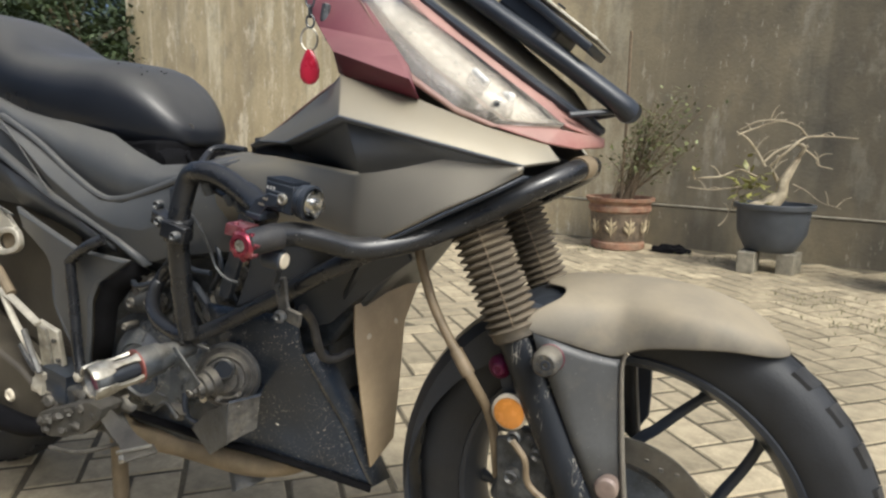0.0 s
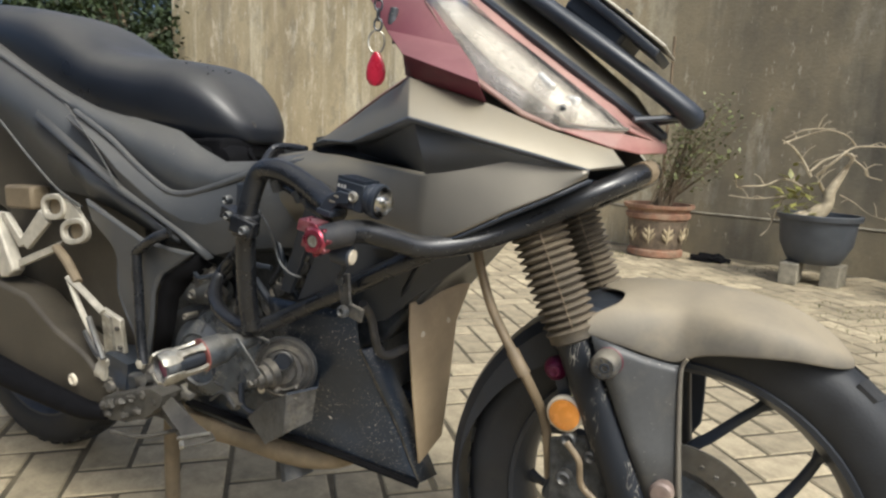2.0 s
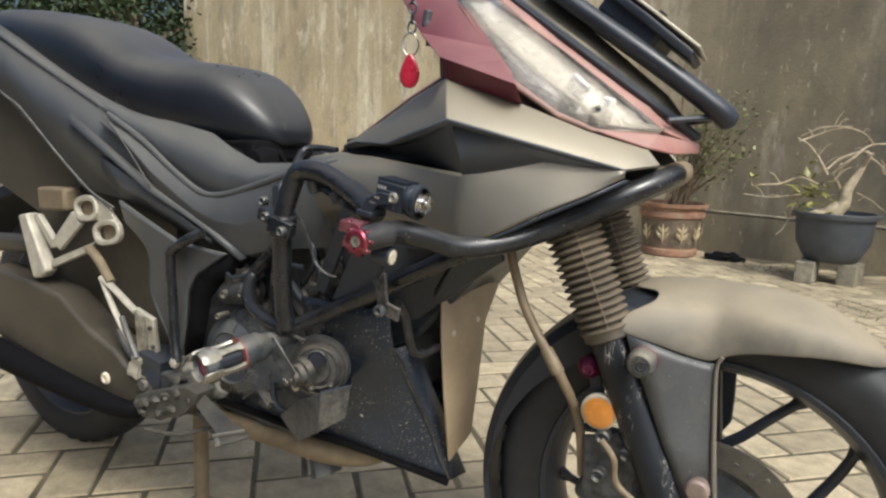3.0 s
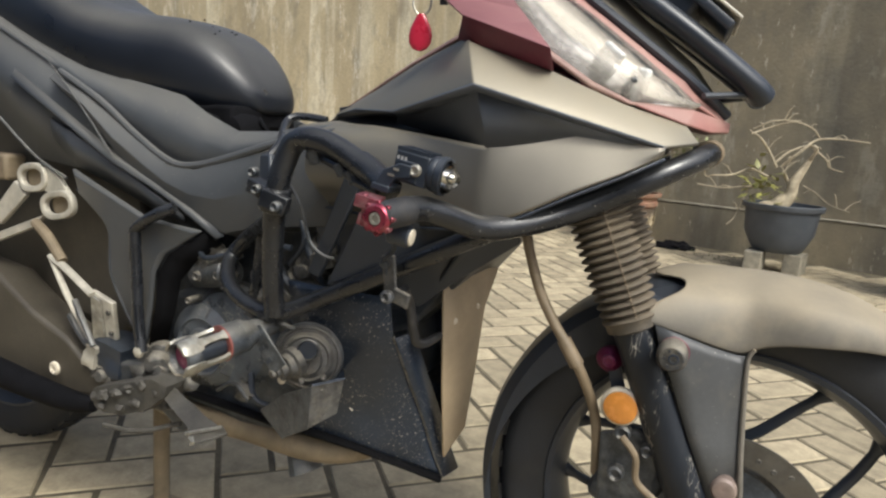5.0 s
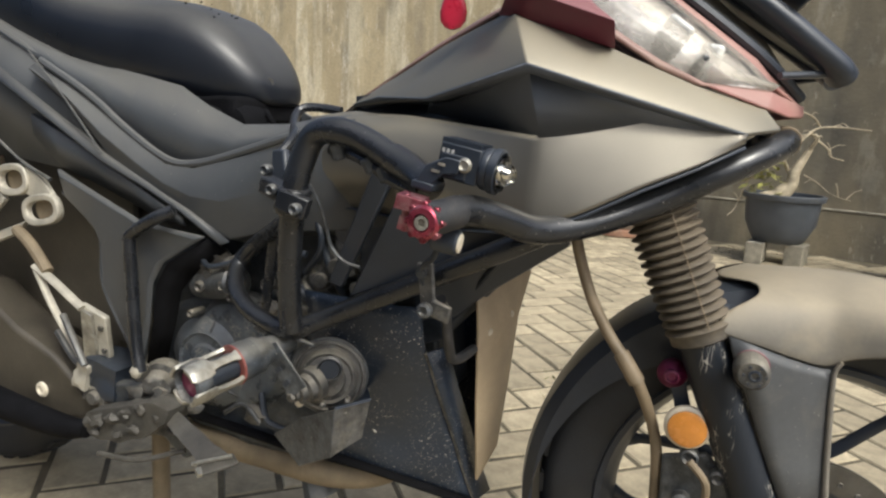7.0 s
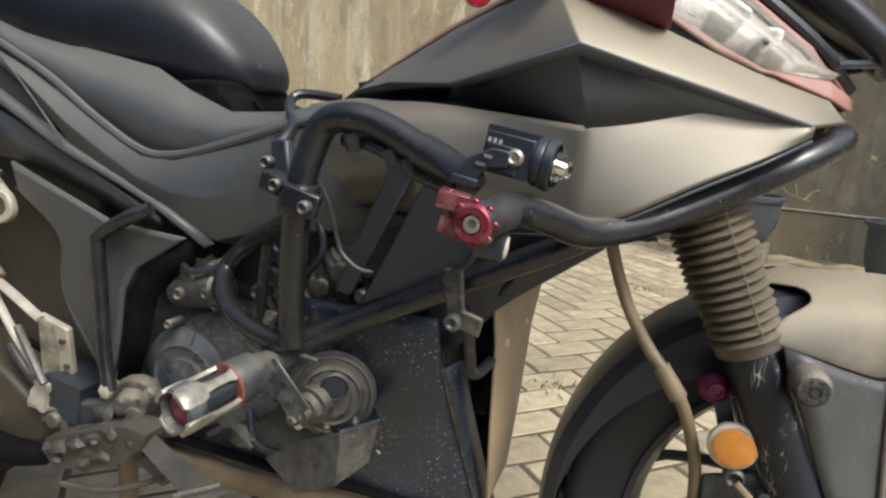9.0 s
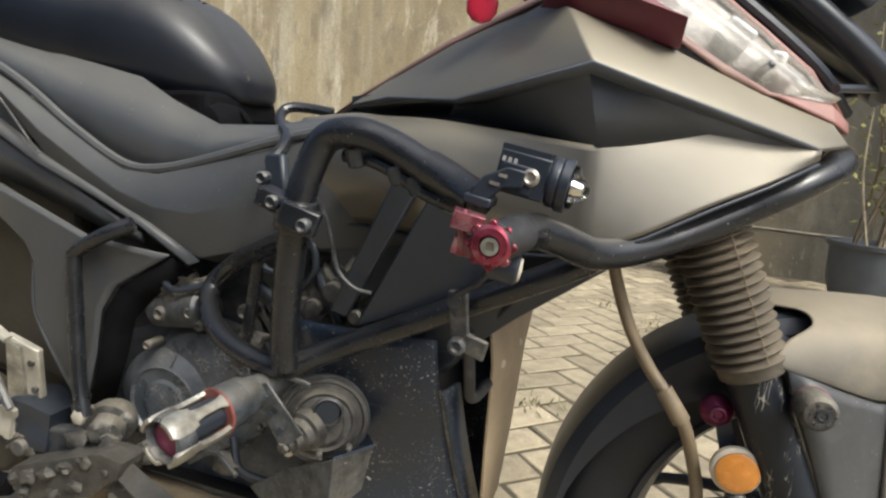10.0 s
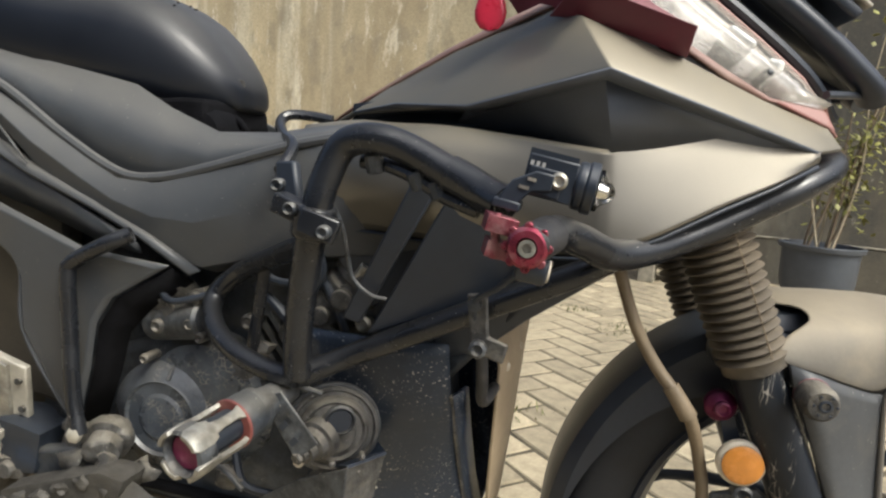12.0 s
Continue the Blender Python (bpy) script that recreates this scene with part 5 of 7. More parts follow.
part("cable", tube([S(-0.491, 0.240, 0.694), S(-0.484, 0.236, 0.678), S(-0.472, 0.226, 0.652), S(-0.467, 0.216, 0.622), S(-0.462, 0.212, 0.600), S(-0.446, 0.210, 0.586), S(-0.430, 0.206, 0.582)], 0.0021, 8, 6), CASE, moto, "thin grey cable")

# lower body: belly panel
BELLY = (((-0.530, 0.160, 0.530), (-0.450, 0.163, 0.530), (-0.400, 0.160, 0.530), (-0.374, 0.152, 0.530)), ((-0.522, 0.156, 0.475), (-0.450, 0.160, 0.475), (-0.396, 0.156, 0.475), (-0.368, 0.147, 0.475)),
         ((-0.520, 0.132, 0.402), (-0.450, 0.130, 0.402), (-0.397, 0.118, 0.402), (-0.364, 0.099, 0.402)), ((-0.535, 0.110, 0.335), (-0.455, 0.098, 0.331), (-0.400, 0.078, 0.329), (-0.358, 0.051, 0.327)),
         ((-0.560, 0.104, 0.298), (-0.462, 0.088, 0.294), (-0.402, 0.060, 0.276), (-0.346, 0.026, 0.262)), ((-0.565, 0.090, 0.272), (-0.468, 0.078, 0.266), (-0.408, 0.048, 0.242), (-0.333, 0.008, 0.212)))
belly = part("belly_panel", skin([[S(*p) for p in r] for r in BELLY], 4, 4), DIRTY, moto, "mud-spattered black lower fairing", solid=0.005, angle=50)
ridge_b = [S(*r[3]) for r in BELLY[1:]]
part("panel_facet", strip([ridge_b, [p + V((0.010, 0.040, -0.002)) for p in ridge_b]]), DIRTY, belly, "narrow front facet of the fairing", solid=0.004)
part("panel_ridge", tube(ridge_b, 0.0022, 8, 4), DUSTMETAL, belly, "dust-worn front edge")
part("panel_slot", box(S(-0.456, 0.0985, 0.334), (0.011, 0.003, 0.0022), pose(0, 0, 0, 0, 42, -3)), SILVER, belly, bevel=0.0008)
part("belly_rail", tube([S(-0.76, 0.112, 0.292), S(-0.66, 0.112, 0.288), S(-0.575, 0.104, 0.278), S(-0.520, 0.094, 0.274), S(-0.465, 0.080, 0.264), S(-0.408, 0.050, 0.240), S(-0.335, 0.010, 0.208)], 0.0085, 10, 5, 0.7), DEEPBLACK, moto, "black lower edge of the fairing")
part("front_shield", plate([S(-0.395, 0.118, 0.500), S(-0.346, 0.110, 0.512), S(-0.300, 0.110, 0.552), S(-0.215, 0.112, 0.616), S(-0.215, 0.14, 0.640), S(-0.30, 0.150, 0.610), S(-0.395, 0.140, 0.560)], 0.008), BLACK, moto, "black inner leg shield", bevel=0.003)
bm = strip([[S(-0.345, 0.10, 0.53), S(-0.26, 0.165, 0.632), S(-0.15, 0.12, 0.668)], [S(-0.335, -0.10, 0.50), S(-0.24, -0.10, 0.62), S(-0.15, -0.10, 0.668)]])
part("under_cowl", bm, BLACK, moto, solid=0.006)
part("radiator", box(S(-0.405, -0.02, 0.44), (0.03, 0.11, 0.16), pose(0, 0, 0, 0, -8, -3)), DARKCASE, moto, "dark radiator behind the flap", bevel=0.006)
part("left_belly", strip([[across(S(-0.515, 0.112, 0.480)), across(S(-0.372, 0.112, 0.500)), across(S(-0.330, 0.080, 0.510))], [across(S(-0.53, 0.118, 0.315)), across(S(-0.360, 0.100, 0.312)), across(S(-0.325, 0.055, 0.305))], [across(S(-0.54, 0.040, 0.262)), across(S(-0.375, 0.020, 0.232)), across(S(-0.345, 0.000, 0.225))]]), DIRTY, moto, solid=0.005)

# engine
eng = part("engine", loft([[S(x, -h, zb), S(x, h, zb), S(x, h, zt), S(x, -h, zt)] for x, h, zb, zt in ((-0.88, 0.075, 0.285, 0.43), (-0.76, 0.10, 0.258, 0.47), (-0.66, 0.105, 0.255, 0.48), (-0.56, 0.10, 0.262, 0.46), (-0.48, 0.08, 0.28, 0.42))]), DARKCASE, moto, "dusty dark engine block", bevel=0.015, seg=3)
part("clutch_cover", lathe(S(-0.668, 0.085, 0.405), SIDE, [(0, 0.086), (0.018, 0.086), (0.024, 0.080), (0.034, 0.074), (0.038, 0.060), (0.040, 0.0)], 48), COVER, eng, "round scuffed clutch cover")
cap = part("filter_cover", lathe(S(-0.714, 0.100, 0.386), SIDE, [(0, 0.068), (0.020, 0.068), (0.023, 0.066), (0.031, 0.048), (0.033, 0.046), (0.029, 0.043), (0.028, 0.030), (0.031, 0.026), (0.031, 0.0)], 48), COVER, moto, "round chamfered engine cover, scratched")
for k in range(3):
    a = radians(80 + 120 * k)
    part("cover_rib", tube([S(-0.714 + 0.050 * math.cos(a), 0.131, 0.386 + 0.050 * math.sin(a)), S(-0.714 + 0.069 * math.cos(a), 0.118, 0.386 + 0.069 * math.sin(a))], 0.003, 8), CASE, cap)
for k in range(8):
    a = radians(22 + 45 * k)
    part("cover_bolt", lathe(S(-0.668 + 0.083 * math.cos(a), 0.096, 0.405 + 0.083 * math.sin(a)), SIDE, [(0, 0.0065), (0.012, 0.006), (0.014, 0.0045), (0.011, 0.003), (0.011, 0)], 6), CASE, eng)
bd = V((0.80, 0, 0.60)).normalized()
part("cylinder", tube([S(-0.60, 0.02, 0.44), S(-0.43, 0.02, 0.565)], 0.062, 16, 3), DARKCASE, eng)
for k in range(4):
    c = V(S(-0.575, 0.02, 0.46)) + bd * 0.0135 * k
    part("cooling_fin", box(c, (0.006, 0.168, 0.12), pose(0, 0, 0, 0, -37, -3)), DARKCASE, eng)
part("cylinder_head", box(S(-0.455, 0.03, 0.562), (0.06, 0.19, 0.10), pose(0, 0, 0, 0, -37, -3)), CASE, eng, "grey cylinder head", bevel=0.012, seg=3)
for p in ((-0.475, 0.135, 0.590), (-0.44, 0.135, 0.55), (-0.47, 0.135, 0.535)):
    part("head_bolt", lathe(S(*p) - SIDE * 0.012, SIDE, [(0, 0.009), (0.014, 0.009), (0.017, 0.006)], 12), SILVER, eng)
part("hose_clip", rod(S(-0.470, 0.130, 0.585), S(-0.462, 0.135, 0.602), 0.0065, 12), SILVER, eng)
part("starter_motor", rod(S(-0.735, 0.11, 0.498), S(-0.655, 0.13, 0.515), 0.023, 20), CASE, eng, "dusty starter motor")
for p, r in (((-0.712, 0.140, 0.503), 0.0085), ((-0.668, 0.145, 0.512), 0.007), ((-0.655, 0.145, 0.498), 0.006), ((-0.600, 0.140, 0.522), 0.009), ((-0.728, 0.140, 0.462), 0.006)):
    part("engine_bolt", lathe(S(*p), SIDE, [(-0.02, r), (0.004, r), (0.006, r * 0.7), (0.003, r * 0.4)], 12), DUSTMETAL, eng)
part("engine_hose", tube([S(-0.60, 0.13, 0.56), S(-0.57, 0.14, 0.545), S(-0.545, 0.14, 0.52), S(-0.53, 0.13, 0.50)], 0.006, 10), BLACK, eng)
part("engine_hose", tube([S(-0.53, 0.12, 0.585), S(-0.51, 0.14, 0.57), S(-0.495, 0.14, 0.54), S(-0.49, 0.12, 0.51)], 0.005, 10), BLACK, eng)
part("breather_tube", tube([S(-0.72, 0.10, 0.43), S(-0.715, 0.10, 0.40), S(-0.69, 0.10, 0.365), S(-0.66, 0.10, 0.36)], 0.005, 10), BLACK, eng)

# frame slider: cage of polished fingers with anodised ends
sd0, sd1 = S(-0.540, 0.244, 0.472), S(-0.5620, 0.326, 0.4635)
sdir = (sd1 - sd0).normalized()
sl = part("frame_slider", lathe(sd0 - sdir * 0.05, sdir, [(0, 0.013), (0.03, 0.015), (0.045, 0.018), (0.050, 0.0215), (0.062, 0.0215), (0.064, 0.018)], 28), CASE, moto, "dusty crash slider with polished fingers and red end")
part("slider_ring", lathe(sd0 + sdir * 0.030, sdir, [(0, 0.0225), (0.0006, 0.0234), (0.0022, 0.0234), (0.003, 0.0225)], 28), PINKRING, sl, "thin pink anodised ring")
part("slider_core", rod(sd0 + sdir * 0.0, sd0 + sdir * 0.074, 0.0150, 20), BLACK, sl)
part("slider_neck", lathe(sd0, sdir, [(0, 0.0205), (0.012, 0.022), (0.028, 0.0225), (0.031, 0.022)], 28), DARKCASE, sl)
u, w = frame_at(sdir)
for k in range(4):
    a = radians(38 + 90 * k)
    rings = []
    for d, r, hw in ((0.031, 0.0228, 20), (0.040, 0.0228, 12), (0.056, 0.0226, 12), (0.066, 0.0226, 16), (0.074, 0.0228, 26), (0.082, 0.0226, 26)):
        b = sd0 + sdir * d
        dirs = [math.cos(a + radians(x)) * u + math.sin(a + radians(x)) * w for x in (-hw, -hw / 2, 0, hw / 2, hw)]
        rings.append([b + q * r for q in dirs] + [b + q * (r - 0.005) for q in reversed(dirs)])
    part("finger", loft(rings), SILVER, sl, "dusty aluminium finger", bevel=0.0008)
part("slider_collar", lathe(sd0 + sdir * 0.070, sdir, [(0, 0.018), (0.001, 0.0218), (0.010, 0.0222), (0.018, 0.0214), (0.020, 0.0185), (0.017, 0.0168), (0.006, 0.0165)], 32), CASE, sl, "scuffed dark collar")
for k in range(4):
    a = radians(38 + 90 * k)
    rings = []
    for d, r, hw in ((0.066, 0.0228, 24), (0.074, 0.0236, 30), (0.088, 0.0236, 30), (0.093, 0.0226, 24)):
        b = sd0 + sdir * d
        dirs = [math.cos(a + radians(x)) * u + math.sin(a + radians(x)) * w for x in (-hw, -hw / 2, 0, hw / 2, hw)]
        rings.append([b + q * r for q in dirs] + [b + q * (r - 0.004) for q in reversed(dirs)])
    part("slider_jaw", loft(rings), SILVER, sl, "bright jaw of the slider's end", bevel=0.0006)
part("slider_end", lathe(sd0 + sdir * 0.075, sdir, [(0, 0.0166), (0.006, 0.0166), (0.009, 0.0145), (0.010, 0.0)], 24), MAGENTA, sl, "magenta end disc")

# horn on its bracket
hd = V((0.34, -0.93, 0.05)).normalized()
horn = part("horn", lathe(S(-0.490, 0.158, 0.431), hd, [(0, 0.036), (0.004, 0.045), (0.016, 0.0465), (0.021, 0.045), (0.022, 0.042), (0.019, 0.040), (0.020, 0.036), (0.025, 0.034), (0.027, 0.031), (0.025, 0.028), (0.027, 0.022), (0.033, 0.020), (0.034, 0.0)], 40), DUSTMETAL, moto, "round dust-brown horn in a folded bracket")
part("horn_rim", lathe(S(-0.4865, 0.168, 0.4315), hd, [(0, 0.0468), (0.002, 0.0485), (0.006, 0.0485), (0.008, 0.0468)], 40), CASE, horn)
part("horn_mouth", lathe(S(-0.474, 0.188, 0.450), hd, [(0, 0.015), (0.006, 0.0155), (0.008, 0.0135), (0.004, 0.012), (0.003, 0.0)], 20), CASE, horn)
part("horn_mouth_hole", lathe(S(-0.4721, 0.1935, 0.450), hd, [(0, 0.0115), (0.001, 0.0115), (0.001, 0.0)], 18), BLACK, horn)
kd = S(-0.506, 0.232, 0.421) - S(-0.490, 0.186, 0.433)
kd.normalize()
part("horn_knob", lathe(S(-0.490, 0.192, 0.4315), kd, [(0, 0.021), (0.010, 0.021), (0.012, 0.017), (0.020, 0.0165), (0.022, 0.012), (0.030, 0.0115), (0.031, 0.008), (0.036, 0.0075), (0.038, 0.0)], 24), DUSTMETAL, horn, "stepped brass-brown knob")
part("knob_nut", rod(S(-0.490, 0.192, 0.4315) + kd * 0.037, S(-0.490, 0.192, 0.4315) + kd * 0.042, 0.0065, 6), DUSTMETAL, horn)
part("horn_arm", plate([S(-0.540, 0.234, 0.480), S(-0.520, 0.234, 0.488), S(-0.482, 0.230, 0.440), S(-0.504, 0.230, 0.420)], 0.003), CASE, horn, bevel=0.001)
for k in range(3):
    part("arm_slot", box(S(-0.526 + 0.011 * k, 0.2362, 0.470 - 0.014 * k), (0.006, 0.0008, 0.009), pose(0, 0, 0, 0, 40, -3)), BLACK, horn)
for x, h, z, r in ((-0.478, 0.206, 0.408, 0.0035), (-0.500, 0.214, 0.412, 0.004), (-0.450, 0.196, 0.416, 0.003)):
    part("horn_rivet", lathe(S(x, h - 0.01, z), hd, [(0, r), (0.010, r), (0.012, 0.0)], 10), DUSTMETAL, horn)
b0, b1, b2, b3, b4 = S(-0.580, 0.154, 0.322), S(-0.462, 0.205, 0.345), S(-0.461, 0.199, 0.404), S(-0.429, 0.168, 0.410), S(-0.441, 0.163, 0.356)
bp_ = part("horn_bracket", plate([b0, S(-0.53, 0.168, 0.296), b1, b2, S(-0.520, 0.182, 0.372)], 0.003), CASE, moto, "folded dark metal bracket below the horn", bevel=0.001)
part("bracket_side", plate([b1, b4, b3, b2], 0.003), DUSTMETAL, bp_, bevel=0.001)
part("bracket_top", plate([S(-0.520, 0.14, 0.368), b2 + V((0, 0, 0.003)), b3 + V((0, 0, 0.003)), S(-0.46, 0.12, 0.41)], 0.003), DIRTY, bp_)
part("bracket_screw", lathe(S(-0.515, 0.190, 0.398), SIDE, [(0, 0.006), (0.003, 0.006), (0.004, 0.003)], 10), CREAM, bp_)

# foot controls, heel rod, swing arm, exhaust and stand
hr = part("heel_rod", tube([S(-0.718, 0.180, 0.612), S(-0.742, 0.190, 0.600), S(-0.785, 0.186, 0.576), S(-0.792, 0.186, 0.560), S(-0.790, 0.186, 0.50), S(-0.784, 0.190, 0.43), S(-0.772, 0.195, 0.385)], 0.0085, 12, 6), TUBE, moto, "bent black rod beside the heel cover")
part("rod_lug", muddy(lathe(S(-0.762, 0.150, 0.374), (0.25, -0.9, -0.25), [(0, 0.020), (0.012, 0.026), (0.022, 0.026), (0.026, 0.020), (0.040, 0.019), (0.044, 0.013), (0.046, 0.0)], 18), 0.0035, 1, 60), DUSTMETAL, hr, "mud-caked rod lug", smooth=True, angle=40)
part("lug_bolt", lathe(S(-0.775, 0.196, 0.386), SIDE, [(0, 0.009), (0.006, 0.009), (0.008, 0.005)], 6), ALLOY, hr)
peg = part("footpeg", muddy(plate([S(x, 0.215, z) for x, z in ((-0.862, 0.300), (-0.852, 0.314), (-0.795, 0.337), (-0.731, 0.357), (-0.703, 0.352), (-0.711, 0.332), (-0.754, 0.300), (-0.827, 0.282), (-0.855, 0.286))], 0.034), 0.005, 5, 40), PEGM, moto, "mud-caked rubber rider footpeg", smooth=True, angle=40)
part("peg_bracket", plate([S(-0.86, 0.17, 0.34), S(-0.80, 0.175, 0.355), S(-0.74, 0.175, 0.33), S(-0.70, 0.172, 0.27), S(-0.72, 0.172, 0.255), S(-0.79, 0.17, 0.30), S(-0.86, 0.165, 0.30)], 0.02), DARKCASE, peg, bevel=0.005)
part("peg_spring", tube([S(-0.700, 0.19, 0.285), S(-0.76, 0.215, 0.268), S(-0.83, 0.22, 0.262)], 0.004, 8, 4), PEGM, peg)
PED = ((-0.741, 0.196, 0.350), (-0.715, 0.196, 0.350), (-0.672, 0.204, 0.336), (-0.632, 0.208, 0.318), (-0.608, 0.207, 0.310), (-0.628, 0.236, 0.302), (-0.664, 0.226, 0.318), (-0.704, 0.214, 0.330), (-0.738, 0.206, 0.338))
ped = part("brake_pedal", muddy(plate([S(*p) for p in PED], 0.010), 0.002, 4, 50), PEGM, moto, "dirty brake pedal with ribbed tip", smooth=True, angle=40)
part("pedal_tip", plate([S(-0.644, 0.230, 0.309), S(-0.606, 0.205, 0.314), S(-0.592, 0.210, 0.307), S(-0.622, 0.252, 0.302)], 0.005), PEGM, ped, "worn metal tip of the pedal", bevel=0.0015)
for k in range(4):
    part("pedal_rib", box(S(-0.634 + 0.0085 * k, 0.238 - 0.007 * k, 0.3095 + 0.0012 * k), (0.0035, 0.016, 0.004), pose(0, 0, 0, 0, 20, -38)), SILVER, ped)
part("tip_edge", muddy(box(S(-0.622, 0.250, 0.306), (0.010, 0.006, 0.006), pose(0, 0, 0, 0, 20, -38)), 0.0015, 2, 90), SILVER, ped, "bare metal corner of the tip")
sb = part("silver_bracket", plate([S(-0.913, 0.170, 0.453), S(-0.868, 0.166, 0.437), S(-0.877, 0.153, 0.369), S(-0.922, 0.162, 0.361)], 0.010), ALLOY, moto, "pale aluminium rear-set bracket", bevel=0.002)
part("bracket_face", plate([S(-0.908, 0.1745, 0.447), S(-0.888, 0.1735, 0.440), S(-0.893, 0.1630, 0.371), S(-0.914, 0.1670, 0.369)], 0.006), SILVER, sb, "brighter raised rib", bevel=0.001)
part("bracket_arm", tube([S(-1.004, 0.170, 0.498), S(-0.964, 0.174, 0.440), S(-0.918, 0.170, 0.372)], 0.0060, 8, 4, 0.7), ALLOY, sb)
part("bracket_arm", tube([S(-1.004, 0.170, 0.498), S(-0.962, 0.172, 0.480), S(-0.906, 0.172, 0.448)], 0.0072, 8, 4, 0.7), ALLOY, sb)
for z in (0.420, 0.384):
    part("bracket_hole", lathe(S(-0.879, 0.1605 + 0.13 * (z - 0.40), z), SIDE, [(0, 0.0042), (0.004, 0.0042), (0.004, 0.0)], 10), DUSTMETAL, sb)
part("joint_block", muddy(box(S(-0.878, 0.146, 0.342), (0.060, 0.05, 0.050), pose(0, 0, 0, 0, 10, -3)), 0.006, 5, 45), BLACK, sb, "greasy black joint", smooth=True, angle=40)
def eyed_plate(c, rx, rz, ix, iz, turn, thick):
    """An oval lug with an oval eye through it, in the motorcycle's side plane."""
    ct_, st_ = math.cos(radians(turn)), math.sin(radians(turn))
    rings = []
    for k in range(29):
        a = 2 * math.pi * k / 28
        row = []
        for fx, fz, h in ((ix, iz, 0), (ix, iz, thick), (ix * 1.12, iz * 1.15, thick + 0.001), (rx * 0.96, rz * 0.96, thick + 0.001), (rx, rz, thick - 0.001), (rx, rz, 0)):
            u_, w_ = fx * math.copysign(abs(math.cos(a)) ** 0.75, math.cos(a)), fz * math.copysign(abs(math.sin(a)) ** 0.75, math.sin(a))
            row.append(S(c[0] + u_ * ct_ - w_ * st_, c[1] + h, c[2] + u_ * st_ + w_ * ct_))
        rings.append(row)
    bm = loft(rings, cap=False)
    bmesh.ops.remove_doubles(bm, verts=bm.verts, dist=1e-6)
    bmesh.ops.recalc_face_normals(bm, faces=bm.faces)
    return bm


pp = part("passenger_peg_bracket", join(eyed_plate((-1.071, 0.142, 0.621), 0.036, 0.025, 0.026, 0.0145, 8, 0.010), eyed_plate((-1.011, 0.142, 0.580), 0.041, 0.024, 0.030, 0.0140, 12, 0.010), plate([S(-1.050, 0.148, 0.604), S(-1.040, 0.148, 0.645), S(-1.009, 0.148, 0.628), S(-0.984, 0.148, 0.602), S(-1.020, 0.148, 0.592)], 0.008)), ALLOY, moto, "cast aluminium passenger peg bracket with two oval eyes", bevel=0.001)
part("bracket_arm", plate([S(-1.118, 0.150, 0.612), S(-1.092, 0.150, 0.588), S(-1.166, 0.150, 0.528), S(-1.190, 0.150, 0.546)], 0.010), ALLOY, pp, bevel=0.002)
part("bracket_arm", plate([S(-1.046, 0.150, 0.560), S(-1.076, 0.150, 0.534), S(-1.200, 0.150, 0.487), S(-1.200, 0.150, 0.504)], 0.010), ALLOY, pp, bevel=0.002)
part("folded_peg", plate([S(-1.290, 0.160, 0.590), S(-1.260, 0.160, 0.597), S(-1.202, 0.160, 0.483), S(-1.222, 0.160, 0.466), S(-1.250, 0.160, 0.462)], 0.026), ALLOY, pp, "folded-up alloy passenger peg", bevel=0.004)
part("peg_rib", plate([S(-1.251, 0.150, 0.594), S(-1.235, 0.150, 0.597), S(-1.175, 0.150, 0.537), S(-1.196, 0.150, 0.529)], 0.012), ALLOY, pp, bevel=0.002)
part("peg_mount", box(S(-1.182, 0.132, 0.631), (0.092, 0.040, 0.046), pose(0, 0, 0, 0, -2, -3)), TAN, pp, "brown dusty mounting block", bevel=0.006)
part("rear_axle_tube", rod(S(-1.46, 0.118, 0.512), S(-1.300, 0.126, 0.524), 0.021, 16), SWINGM, moto, "brown dust-filmed rear tube")
part("eye_floor", lathe(S(-1.071, 0.136, 0.621), SIDE, [(0, 0.021), (0.006, 0.021), (0.006, 0.0)], 20), TAN, pp)
part("eye_floor", lathe(S(-1.011, 0.136, 0.580), SIDE, [(0, 0.021), (0.006, 0.021), (0.006, 0.0)], 20), TAN, pp)

part("peg_stay", tube([S(-1.062, 0.154, 0.545), S(-1.020, 0.162, 0.526), S(-0.978, 0.169, 0.492)], 0.0085, 10), TAN, pp)
sw = part("swing_arm", loft([[S(x, h0, zb), S(x, h1, zb + 0.004), S(x, h1, zt), S(x, h0, zt)] for x, h0, h1, zb, zt in ((-1.42, 0.10, 0.160, 0.31, 0.47), (-1.27, 0.10, 0.165, 0.289, 0.456), (-1.15, 0.10, 0.170, 0.274, 0.443), (-1.066, 0.10, 0.171, 0.264, 0.393), (-0.98, 0.10, 0.171, 0.254, 0.360), (-0.925, 0.10, 0.168, 0.262, 0.318), (-0.905, 0.11, 0.160, 0.275, 0.302))]), SWINGM, moto, "brown dust-filmed swing arm cover", bevel=0.008, seg=3)
part("arm_bolt", lathe(S(-1.005, 0.170, 0.300), SIDE, [(0, 0.0125), (0.004, 0.012), (0.006, 0.008), (0.003, 0.005)], 16), CREAM, sw)
part("lower_rail", tube([S(-1.66, 0.165, 0.300), S(-1.36, 0.178, 0.283), S(-1.13, 0.185, 0.268), S(-0.96, 0.186, 0.259), S(-0.90, 0.18, 0.262)], (0.034, 0.013), 14, 6), DEEPBLACK, moto, "black lower rail")
